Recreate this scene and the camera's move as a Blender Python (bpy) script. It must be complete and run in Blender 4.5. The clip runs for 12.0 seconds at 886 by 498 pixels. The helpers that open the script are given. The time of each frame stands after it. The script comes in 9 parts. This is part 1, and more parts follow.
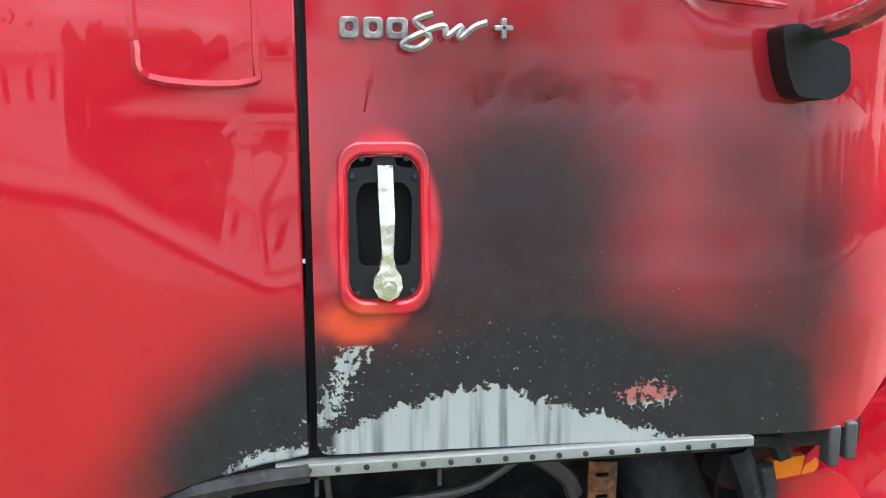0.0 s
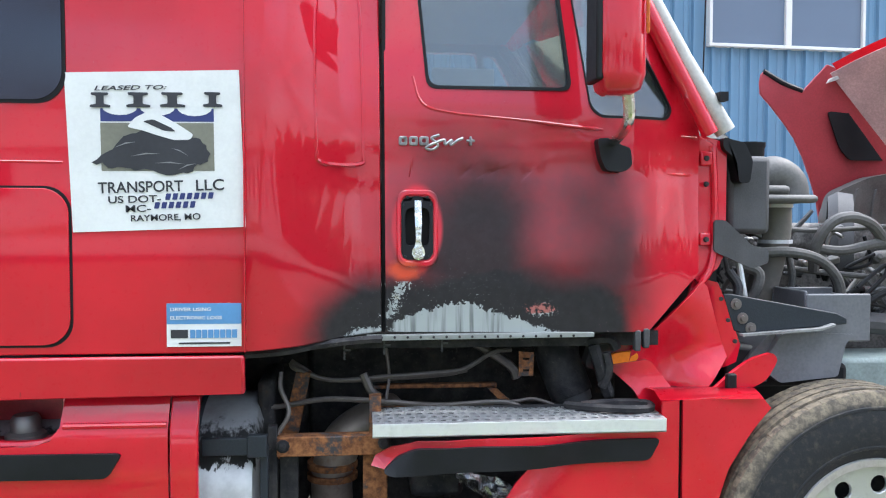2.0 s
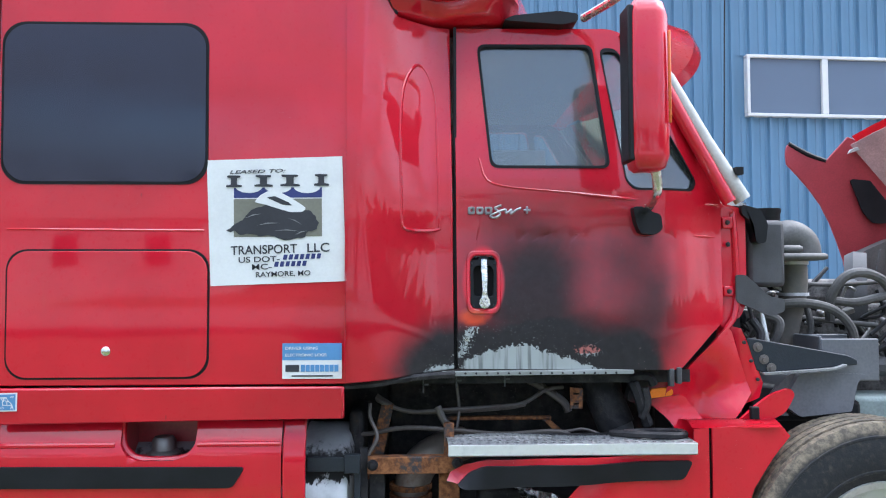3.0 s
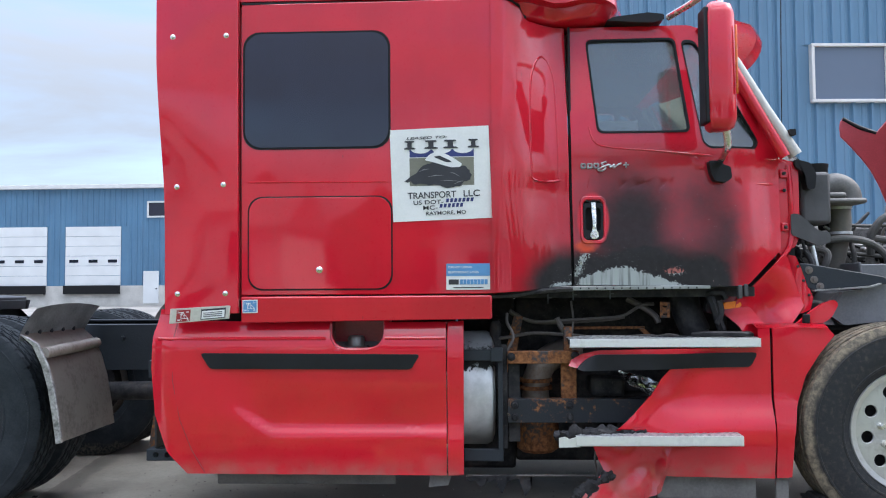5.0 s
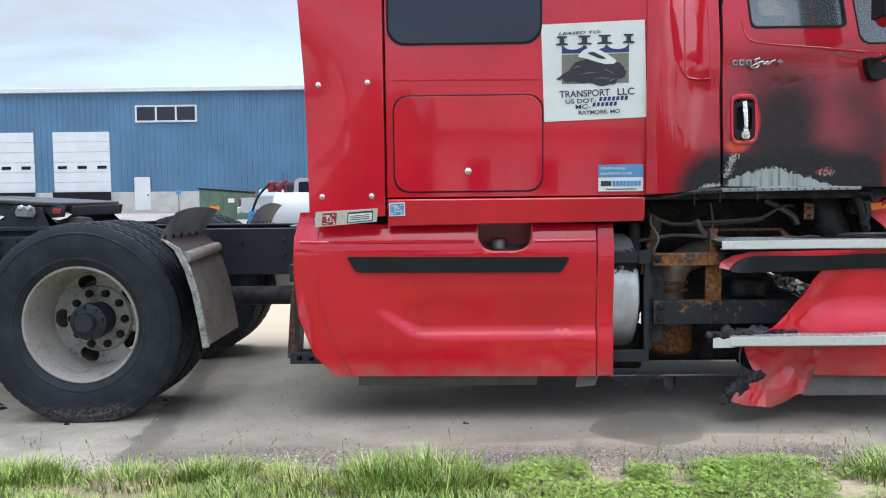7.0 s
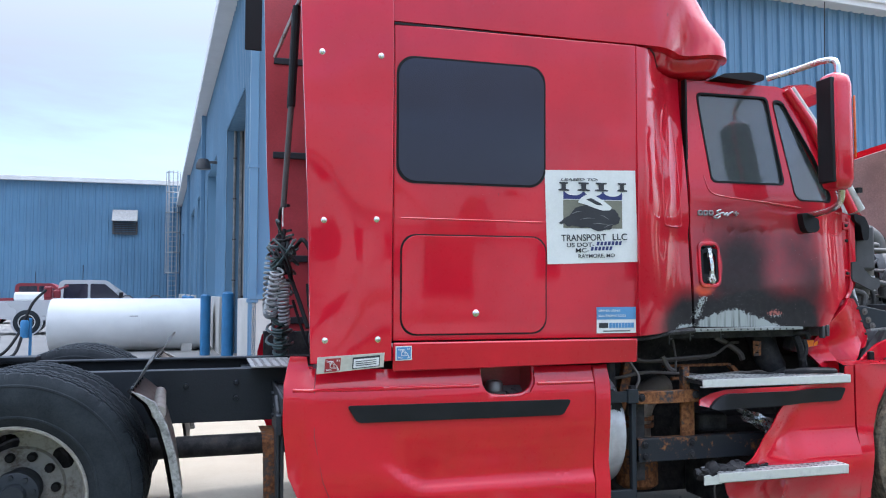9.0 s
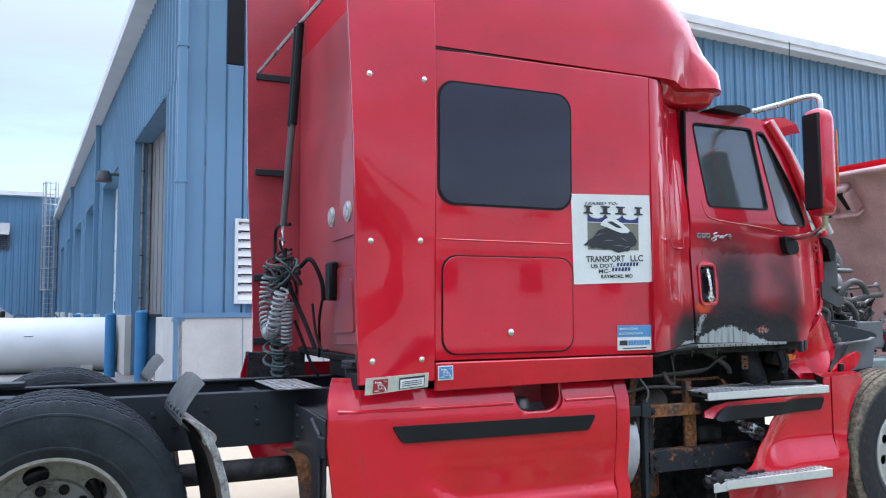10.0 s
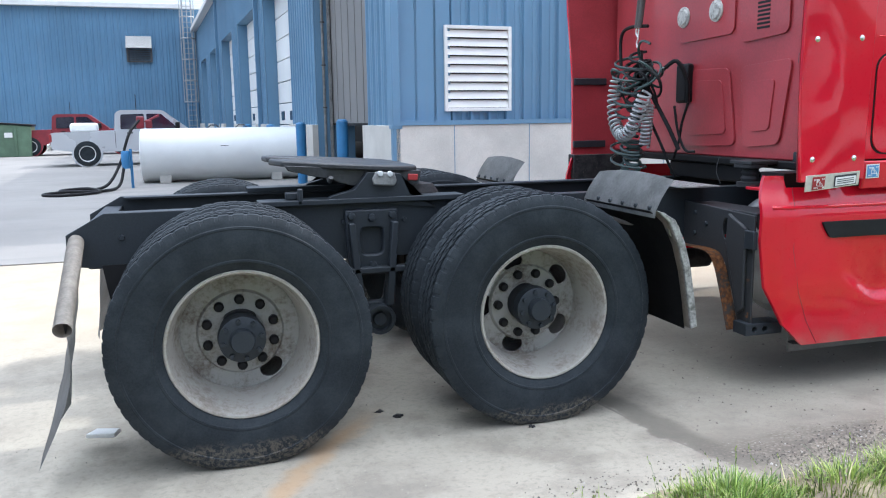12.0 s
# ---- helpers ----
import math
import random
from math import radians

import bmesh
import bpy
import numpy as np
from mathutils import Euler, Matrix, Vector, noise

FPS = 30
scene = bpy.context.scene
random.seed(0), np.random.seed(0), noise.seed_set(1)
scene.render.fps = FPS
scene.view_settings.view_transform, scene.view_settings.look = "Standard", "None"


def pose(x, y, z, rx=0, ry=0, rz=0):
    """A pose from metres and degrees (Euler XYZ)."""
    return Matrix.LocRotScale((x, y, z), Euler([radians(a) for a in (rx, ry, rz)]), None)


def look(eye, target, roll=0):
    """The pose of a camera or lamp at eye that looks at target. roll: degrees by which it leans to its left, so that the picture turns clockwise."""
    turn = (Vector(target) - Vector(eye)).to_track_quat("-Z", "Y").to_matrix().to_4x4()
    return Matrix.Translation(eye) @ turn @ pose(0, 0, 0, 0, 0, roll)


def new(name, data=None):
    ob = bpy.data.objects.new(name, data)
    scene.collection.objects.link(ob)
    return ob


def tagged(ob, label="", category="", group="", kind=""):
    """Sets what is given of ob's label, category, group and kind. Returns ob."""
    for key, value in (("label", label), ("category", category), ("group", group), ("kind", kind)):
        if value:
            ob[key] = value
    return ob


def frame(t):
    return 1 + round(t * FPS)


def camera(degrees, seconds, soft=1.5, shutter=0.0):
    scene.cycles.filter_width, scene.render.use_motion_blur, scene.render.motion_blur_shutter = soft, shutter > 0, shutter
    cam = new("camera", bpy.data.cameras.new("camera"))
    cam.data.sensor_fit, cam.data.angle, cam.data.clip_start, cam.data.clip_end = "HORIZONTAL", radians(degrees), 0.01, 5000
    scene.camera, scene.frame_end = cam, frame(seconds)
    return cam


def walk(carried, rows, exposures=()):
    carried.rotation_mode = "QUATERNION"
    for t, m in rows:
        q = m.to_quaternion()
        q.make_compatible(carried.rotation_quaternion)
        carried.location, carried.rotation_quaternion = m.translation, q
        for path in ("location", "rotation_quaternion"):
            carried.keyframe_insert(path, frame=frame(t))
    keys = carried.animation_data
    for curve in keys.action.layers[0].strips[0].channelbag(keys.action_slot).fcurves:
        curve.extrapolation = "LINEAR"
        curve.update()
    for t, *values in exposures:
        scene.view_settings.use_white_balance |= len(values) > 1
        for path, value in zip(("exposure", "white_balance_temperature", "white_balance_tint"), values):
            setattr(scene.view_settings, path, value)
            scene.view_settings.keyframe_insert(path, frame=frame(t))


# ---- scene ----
cam = camera(57.8, 12.0, 1.1)
PATH = [
    (0, (0.022, -0.021, 1.627), (0.326, 1.937, 1.356), -0.0),
    (0.5, (0.0, -0.374, 1.648), (0.19, 1.592, 1.336), -0.0),
    (1, (0.023, -0.724, 1.632), (0.224, 1.245, 1.343), 0.2),
    (1.5, (-0.067, -1.124, 1.575), (0.126, 0.852, 1.335), 0.2),
    (2, (-0.05, -1.463, 1.525), (0.141, 0.527, 1.454), 0.2),
    (2.5, (-0.036, -1.748, 1.55), (0.112, 0.246, 1.591), 0.1),
    (3, (-0.161, -2.001, 1.478), (-0.086, -0.005, 1.575), -0.1),
    (3.2, (-0.204, -2.11, 1.484), (-0.158, -0.114, 1.593), -0.1),
    (4.8, (-0.463, -2.934, 1.202), (-0.546, -0.939, 1.325), -0.3),
    (5, (-0.497, -3.023, 1.155), (-0.576, -1.027, 1.252), -0.4),
    (5.5, (-0.569, -3.208, 1.065), (-0.646, -1.209, 1.093), -0.5),
    (5.6, (-0.588, -3.215, 1.061), (-0.679, -1.217, 1.073), -0.7),
    (6, (-0.892, -3.282, 1.079), (-0.967, -1.284, 1.03), -0.6),
    (6.5, (-1.157, -3.177, 1.059), (-1.226, -1.181, 0.95), -0.7),
    (7, (-1.326, -2.968, 1.144), (-1.365, -0.973, 1.006), -0.6),
    (7.2, (-1.4, -2.919, 1.208), (-1.414, -0.924, 1.072), -0.5),
    (8.8, (-2.328, -2.661, 1.334), (-1.853, -0.72, 1.41), 0.1),
    (9, (-2.49, -2.65, 1.349), (-1.933, -0.732, 1.457), 0.0),
    (9.5, (-2.847, -2.587, 1.37), (-2.115, -0.732, 1.531), -0.1),
    (10, (-3.199, -2.46, 1.37), (-2.373, -0.645, 1.517), -0.3),
    (10.1, (-3.268, -2.443, 1.369), (-2.437, -0.629, 1.504), 0.1),
    (10.5, (-3.577, -2.424, 1.31), (-2.77, -0.594, 1.334), -0.3),
    (11, (-3.949, -2.352, 1.295), (-3.218, -0.496, 1.151), -0.4),
    (11.1, (-4.037, -2.363, 1.25), (-3.332, -0.501, 1.071), -0.9),
    (11.5, (-4.332, -2.199, 1.338), (-3.695, -0.321, 1.076), -0.7),
    (12, (-4.704, -2.105, 1.345), (-4.133, -0.215, 1.024), -0.8),
]
walk(cam, [(t, look(eye, target, roll)) for t, eye, target, roll in PATH], [(0.0, 2.14, 6350, 10), (0.8, 1.95, 6350, 10), (1.5, 1.82, 6300, 10), (2.5, 1.75, 5650, 12), (3.0, 1.63, 5650, 12), (5.0, 1.36, 5900, 12), (6.0, 1.38, 6100, 11), (7.0, 1.39, 6150, 11), (9.0, 1.38, 5650, 12), (10.5, 1.45, 5700, 12), (11.5, 1.68, 5750, 11), (12.0, 1.52, 5900, 10)])

SUN_DIR = Vector((0.86, 0.23, 1.0)).normalized()
SUN_EL = math.asin(SUN_DIR.z)
SUN_AZ = math.atan2(SUN_DIR.x, SUN_DIR.y)

# ---------------------------------------------------------------- world and sun
world = bpy.data.worlds.new("sky")
scene.world = world
world.use_nodes = True
wn, wl = world.node_tree.nodes, world.node_tree.links
wn.clear()
w_out = wn.new("ShaderNodeOutputWorld")
w_bg = wn.new("ShaderNodeBackground")
w_sky = wn.new("ShaderNodeTexSky")
w_sky.sky_type = "NISHITA"
w_sky.sun_disc = False
w_sky.sun_elevation = SUN_EL
w_sky.sun_rotation = SUN_AZ
w_sky.air_density = 1.0
w_sky.dust_density = 2.5
w_co = wn.new("ShaderNodeTexCoord")
w_map = wn.new("ShaderNodeMapping")
w_map.inputs["Scale"].default_value = (0.9, 1.7, 5.5)
w_map.inputs["Rotation"].default_value = (0.0, 0.12, 0.5)
w_noise = wn.new("ShaderNodeTexNoise")
w_noise.inputs["Scale"].default_value = 1.6
w_noise.inputs["Detail"].default_value = 7
w_noise.inputs["Roughness"].default_value = 0.55
w_noise.inputs["Distortion"].default_value = 0.35
w_ramp = wn.new("ShaderNodeMapRange")
w_ramp.interpolation_type = "SMOOTHSTEP"
w_ramp.inputs["From Min"].default_value = 0.33
w_ramp.inputs["From Max"].default_value = 0.66
w_ramp.inputs["To Min"].default_value = 0.14
w_ramp.inputs["To Max"].default_value = 0.92
w_mix = wn.new("ShaderNodeMix")
w_mix.data_type = "RGBA"
w_up = wn.new("ShaderNodeSeparateXYZ")
w_lum = wn.new("ShaderNodeMapRange")
w_lum.inputs["To Min"].default_value = 1.8
w_lum.inputs["To Max"].default_value = 26.0
w_tint = wn.new("ShaderNodeVectorMath")
w_tint.operation = "SCALE"
w_tint.inputs[0].default_value = (0.95, 0.985, 1.03)
wl.new(w_co.outputs["Generated"], w_up.inputs[0])
w_sq = wn.new("ShaderNodeMath")
w_sq.operation = "MULTIPLY"
wl.new(w_up.outputs["Z"], w_sq.inputs[0])
wl.new(w_up.outputs["Z"], w_sq.inputs[1])
w_cube = wn.new("ShaderNodeMath")
w_cube.operation = "MULTIPLY"
wl.new(w_sq.outputs[0], w_cube.inputs[0])
wl.new(w_up.outputs["Z"], w_cube.inputs[1])
wl.new(w_cube.outputs[0], w_lum.inputs["Value"])
wl.new(w_lum.outputs["Result"], w_tint.inputs["Scale"])
wl.new(w_tint.outputs[0], w_mix.inputs[7])
wl.new(w_co.outputs["Generated"], w_map.inputs["Vector"])
wl.new(w_map.outputs["Vector"], w_noise.inputs["Vector"])
wl.new(w_noise.outputs["Fac"], w_ramp.inputs["Value"])
wl.new(w_ramp.outputs["Result"], w_mix.inputs[0])
wl.new(w_sky.outputs["Color"], w_mix.inputs[6])
wl.new(w_mix.outputs[2], w_bg.inputs["Color"])
w_bg.inputs["Strength"].default_value = 0.13
wl.new(w_bg.outputs["Background"], w_out.inputs["Surface"])

sun = new("sun", bpy.data.lights.new("sun", "SUN"))
sun.data.energy = 0.98
sun.data.angle = radians(1.0)
sun.data.color = (1.0, 0.95, 0.87)
sun.matrix_world = look(SUN_DIR * 30, (0, 0, 0))


# ---------------------------------------------------------------- materials
class Mat:
    """A small wrapper to write node materials in short lines."""

    def __init__(self, name, colour=(0.5, 0.5, 0.5), rough=0.5, metal=0.0, coat=0.0):
        self.m = bpy.data.materials.new(name)
        self.m.use_nodes = True
        self.nt = self.m.node_tree
        self.b = self.nt.nodes["Principled BSDF"]
        self.put("Base Color", (*colour, 1))
        self.put("Roughness", rough)
        self.put("Metallic", metal)
        self.put("Coat Weight", coat)
        self.b.inputs["Coat Roughness"].default_value = 0.06
        self.geo = self.nt.nodes.new("ShaderNodeNewGeometry")
        self.pos = self.geo.outputs["Position"]
        self.sep = None

    def put(self, key, value):
        self.link(value, self.b.inputs[key])

    def link(self, value, socket):
        if hasattr(value, "is_output"):
            self.nt.links.new(value, socket)
        else:
            if socket.type == "RGBA" and len(value) == 3:
                value = (*value, 1)
            socket.default_value = value

    def axis(self, k):
        if self.sep is None:
            self.sep = self.nt.nodes.new("ShaderNodeSeparateXYZ")
            self.nt.links.new(self.pos, self.sep.inputs[0])
        return self.sep.outputs["XYZ".index(k)]

    def scaled(self, sx, sy, sz):
        n = self.nt.nodes.new("ShaderNodeMapping")
        n.inputs["Scale"].default_value = (sx, sy, sz)
        self.nt.links.new(self.pos, n.inputs[0])
        return n.outputs[0]

    def noise(self, scale, detail=4, rough=0.55, vec=None):
        n = self.nt.nodes.new("ShaderNodeTexNoise")
        n.inputs["Scale"].default_value = scale
        n.inputs["Detail"].default_value = detail
        n.inputs["Roughness"].default_value = rough
        self.nt.links.new(vec or self.pos, n.inputs["Vector"])
        return n.outputs["Fac"]

    def cells(self, scale, vec=None, out="Distance"):
        n = self.nt.nodes.new("ShaderNodeTexVoronoi")
        n.inputs["Scale"].default_value = scale
        self.nt.links.new(vec or self.pos, n.inputs["Vector"])
        return n.outputs[out]

    def calc(self, op, a, b=0.0, c=None, clamp=False):
        n = self.nt.nodes.new("ShaderNodeMath")
        n.operation = op
        n.use_clamp = clamp
        self.link(a, n.inputs[0])
        self.link(b, n.inputs[1])
        if c is not None:
            self.link(c, n.inputs[2])
        return n.outputs[0]

    def step(self, value, lo, hi, to0=0.0, to1=1.0):
        n = self.nt.nodes.new("ShaderNodeMapRange")
        n.interpolation_type = "SMOOTHSTEP"
        self.link(value, n.inputs["Value"])
        for key, v in (("From Min", lo), ("From Max", hi), ("To Min", to0), ("To Max", to1)):
            n.inputs[key].default_value = v
        return n.outputs["Result"]

    def mix(self, fac, a, b, mode="MIX"):
        n = self.nt.nodes.new("ShaderNodeMix")
        n.data_type = "RGBA"
        n.blend_type = mode
        self.link(fac, n.inputs[0])
        self.link(a, n.inputs[6])
        self.link(b, n.inputs[7])
        return n.outputs[2]

    def blend(self, fac, a, b):
        n = self.nt.nodes.new("ShaderNodeMix")
        self.link(fac, n.inputs[0])
        self.link(a, n.inputs[2])
        self.link(b, n.inputs[3])
        return n.outputs[0]

    def spot(self, cx, cz, rx, rz, soft, wobble=None, amount=0.0):
        """1 inside an ellipse of the x, z plane, 0 outside, with a soft and wobbling rim."""
        dx = self.calc("MULTIPLY", self.calc("SUBTRACT", self.axis("X"), cx), 1 / rx)
        dz = self.calc("MULTIPLY", self.calc("SUBTRACT", self.axis("Z"), cz), 1 / rz)
        d = self.calc("SQRT", self.calc("ADD", self.calc("MULTIPLY", dx, dx), self.calc("MULTIPLY", dz, dz)))
        if wobble is not None:
            d = self.calc("MULTIPLY_ADD", self.calc("SUBTRACT", wobble, 0.5), amount, d)
        return self.step(d, 1 - soft, 1 + soft, 1.0, 0.0)

    def bump(self, height, distance=0.002, strength=0.5):
        n = self.nt.nodes.new("ShaderNodeBump")
        n.inputs["Strength"].default_value = strength
        n.inputs["Distance"].default_value = distance
        self.link(height, n.inputs["Height"])
        self.nt.links.new(n.outputs[0], self.b.inputs["Normal"])


def plain(name, colour, rough=0.5, metal=0.0, coat=0.0, spread=0.25, scale=6.0, bump=0.0, fine=90.0, gloss=0.5):
    """A material with large stains and fine grain round one colour."""
    k = Mat(name, colour, rough, metal, coat)
    big = k.noise(scale, 5)
    small = k.noise(fine, 3)
    k.b.inputs["Specular IOR Level"].default_value = gloss
    both = k.calc("MULTIPLY_ADD", small, 0.35, k.calc("MULTIPLY", big, 0.65))
    dark = [c * (1 - spread) for c in colour]
    light = [min(1, c * (1 + spread)) for c in colour]
    k.put("Base Color", k.mix(k.step(both, 0.3, 0.7), dark, light))
    k.put("Roughness", k.step(both, 0.25, 0.75, max(0.03, rough - 0.1), min(1, rough + 0.12)))
    if bump:
        k.bump(small, bump)
    return k.m


def red_paint():
    k = Mat("red_paint", (0.6, 0.012, 0.02), 0.32, 0.0, 0.75)
    grime = k.noise(2.2, 6)
    fine = k.noise(60, 4)
    wob = k.noise(7, 6, 0.6)
    wob2 = k.noise(34, 5, 0.65)
    streak = k.noise(1.0, 5, 0.6, k.scaled(22, 22, 2.2))
    near = k.step(k.axis("Y"), 1.45, 1.5, 1.0, 0.0)
    col = k.mix(k.step(grime, 0.35, 0.7), (0.62, 0.008, 0.026), (0.52, 0.007, 0.022))
    col = k.mix(k.calc("MULTIPLY", k.step(streak, 0.55, 0.8), 0.06), col, (0.45, 0.10, 0.09))
    # road dirt towards the lower edge of the skirts
    dirt = k.calc("MULTIPLY", k.step(k.axis("Z"), 0.22, 0.34, 0.50, 0.0), k.step(wob, 0.25, 0.7))
    col = k.mix(dirt, col, (0.23, 0.17, 0.13))
    k.b.inputs["Specular IOR Level"].default_value = 0.08
    k.b.inputs["Coat IOR"].default_value = 1.60
    k.b.inputs["Coat Roughness"].default_value = 0.045
    # soot from the fire
    body = k.spot(0.43, 1.17, 0.50, 0.25, 0.30, wob, 0.35)
    body = k.calc("MULTIPLY", body, k.step(k.axis("X"), 0.79, 0.90, 1.0, 0.0))
    plume = k.spot(0.315, 1.44, 0.235, 0.30, 0.60, wob, 0.40)
    streak2 = k.calc("MULTIPLY", k.spot(0.72, 1.34, 0.17, 0.32, 0.70, wob, 0.5), 0.88)
    body = k.calc("MAXIMUM", body, streak2)
    corner = k.spot(0.08, 1.10, 0.34, 0.27, 0.26, wob, 0.26)
    soot = k.calc("MAXIMUM", body, k.calc("MAXIMUM", k.calc("MULTIPLY", plume, 0.97), corner))
    clear = k.spot(0.60, 1.45, 0.12, 0.10, 0.8, wob, 0.6)
    soot = k.calc("MULTIPLY", soot, k.calc("SUBTRACT", 1.0, k.calc("MULTIPLY", clear, 0.5)))
    handle = k.spot(0.115, 1.50, 0.082, 0.140, 0.10)
    soot = k.calc("MULTIPLY", soot, k.calc("SUBTRACT", 1.0, handle))
    on_door = k.step(k.axis("X"), 0.0, 0.03)
    haze = k.calc("MULTIPLY", k.spot(0.36, 1.46, 0.62, 0.42, 0.7, wob, 0.6), 0.78)
    haze = k.calc("MULTIPLY", haze, k.calc("MULTIPLY", k.calc("SUBTRACT", 1.0, handle), k.step(k.calc("MULTIPLY_ADD", k.calc("SUBTRACT", wob, 0.5), 0.2, k.axis("X")), 0.74, 0.95, 1.0, 0.0)))
    haze = k.calc("MULTIPLY", k.calc("MULTIPLY", haze, on_door), k.step(k.noise(11, 6, 0.6), 0.2, 0.75, 0.6, 1.0))
    soot = k.calc("MULTIPLY", soot, near)
    haze = k.calc("MULTIPLY", haze, near)
    col = k.mix(haze, col, (0.155, 0.030, 0.038))
    # a duskier red on the sleeper side, next to the door
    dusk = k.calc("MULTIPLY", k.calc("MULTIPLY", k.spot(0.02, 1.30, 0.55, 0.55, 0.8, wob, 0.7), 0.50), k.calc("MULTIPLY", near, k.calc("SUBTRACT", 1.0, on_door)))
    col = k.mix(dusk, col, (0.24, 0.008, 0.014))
    col = k.mix(soot, col, k.mix(wob2, (0.020, 0.018, 0.0185), (0.036, 0.034, 0.035)))
    # small dark smears and pale scratches
    smear = k.calc("MULTIPLY", k.step(k.noise(1.0, 4, 0.6, k.scaled(30, 30, 9)), 0.70, 0.76), k.step(k.noise(3.1, 3), 0.45, 0.6))
    col = k.mix(k.calc("MULTIPLY", smear, 0.7), col, (0.14, 0.02, 0.022))
    # blistered orange primer below the handle
    orange = k.calc("MULTIPLY", k.spot(0.075, 1.365, 0.05, 0.03, 0.5, wob2, 0.9), near)
    col = k.mix(orange, col, (0.62, 0.07, 0.025))
    # bare metal where the paint has burnt away
    rag = k.noise(95, 6, 0.7)
    adx = k.calc("SUBTRACT", k.axis("X"), 0.25)
    ridge = k.calc("SQRT", k.calc("MULTIPLY_ADD", adx, adx, 0.0022))
    ridge = k.calc("MULTIPLY_ADD", ridge, 0.36, k.axis("Z"))
    ridge = k.calc("MULTIPLY_ADD", k.calc("SUBTRACT", wob2, 0.5), 0.05, k.calc("MULTIPLY_ADD", k.calc("SUBTRACT", rag, 0.5), 0.06, ridge))
    arch = k.calc("MULTIPLY", k.step(ridge, 1.273, 1.277, 1.0, 0.0), k.calc("MULTIPLY", k.step(k.axis("X"), 0.03, 0.05), k.step(k.axis("Z"), 1.12, 1.13)))
    fl_x = k.calc("MULTIPLY_ADD", k.axis("Z"), -0.42, k.axis("X"))
    fl_d = k.calc("MULTIPLY_ADD", k.calc("SUBTRACT", rag, 0.5), 0.17, k.calc("ABSOLUTE", k.calc("SUBTRACT", fl_x, -0.486)))
    flake = k.calc("MULTIPLY", k.step(fl_d, 0.010, 0.013, 1.0, 0.0), k.calc("MULTIPLY", k.step(k.axis("Z"), 1.205, 1.21), k.step(k.axis("Z"), 1.325, 1.33, 1.0, 0.0)))
    chip = k.calc("MULTIPLY", k.spot(0.525, 1.234, 0.044, 0.020, 0.08, rag, 3.6), k.step(k.noise(70, 4, 0.7), 0.44, 0.50))
    sill = k.spot(-0.03, 1.160, 0.07, 0.020, 0.12, rag, 3.2)
    speck_zone = k.spot(0.24, 1.22, 0.26, 0.16, 0.5)
    speck = k.calc("MULTIPLY", k.step(k.noise(150, 5, 0.65), 0.655, 0.675), speck_zone)
    bare = k.calc("MAXIMUM", k.calc("MAXIMUM", arch, flake), k.calc("MAXIMUM", k.calc("MAXIMUM", chip, sill), k.calc("MULTIPLY", speck, 0.8)))
    bare = k.calc("MULTIPLY", bare, near)
    drip = k.step(k.noise(1.0, 4, 0.6, k.scaled(48, 1, 2.2)), 0.30, 0.52)
    steel = k.mix(drip, (0.15, 0.165, 0.155), (0.36, 0.385, 0.37))
    steel = k.mix(k.calc("MULTIPLY", k.step(wob, 0.35, 0.7), 0.35), steel, (0.30, 0.32, 0.31))
    steel = k.mix(k.calc("MULTIPLY", k.step(wob2, 0.58, 0.72), k.step(k.axis("X"), 0.10, 0.13, 1.0, 0.2)), steel, (0.45, 0.44, 0.32))
    steel = k.mix(k.spot(0.515, 1.238, 0.06, 0.017, 0.15, rag, 1.6), steel, (0.36, 0.13, 0.11))
    col = k.mix(bare, col, steel)
    # stone chips and scratches
    chips = k.calc("MULTIPLY", k.step(k.noise(260, 2, 0.5), 0.765, 0.78), k.step(grime, 0.45, 0.65))
    col = k.mix(chips, col, (0.55, 0.40, 0.38))
    k.put("Base Color", col)
    gone = k.calc("MAXIMUM", k.calc("MULTIPLY", soot, 0.85), bare, clamp=True)
    k.put("Roughness", k.blend(gone, k.step(fine, 0.3, 0.7, 0.26, 0.40), 0.62))
    k.put("Coat Weight", k.calc("MULTIPLY", k.calc("SUBTRACT", 1.0, gone), 1.0, clamp=True))
    k.put("Coat Roughness", k.blend(haze, 0.04, 0.13))
    wave = k.calc("MULTIPLY_ADD", k.noise(3.0, 2), 1.0, k.calc("MULTIPLY", k.noise(11.0, 2), 0.10))
    wave = k.calc("MULTIPLY_ADD", wave, 1.0, k.calc("MULTIPLY", k.calc("MULTIPLY", wob2, gone), 0.25))
    k.bump(wave, 0.005, 0.28)
    return k.m


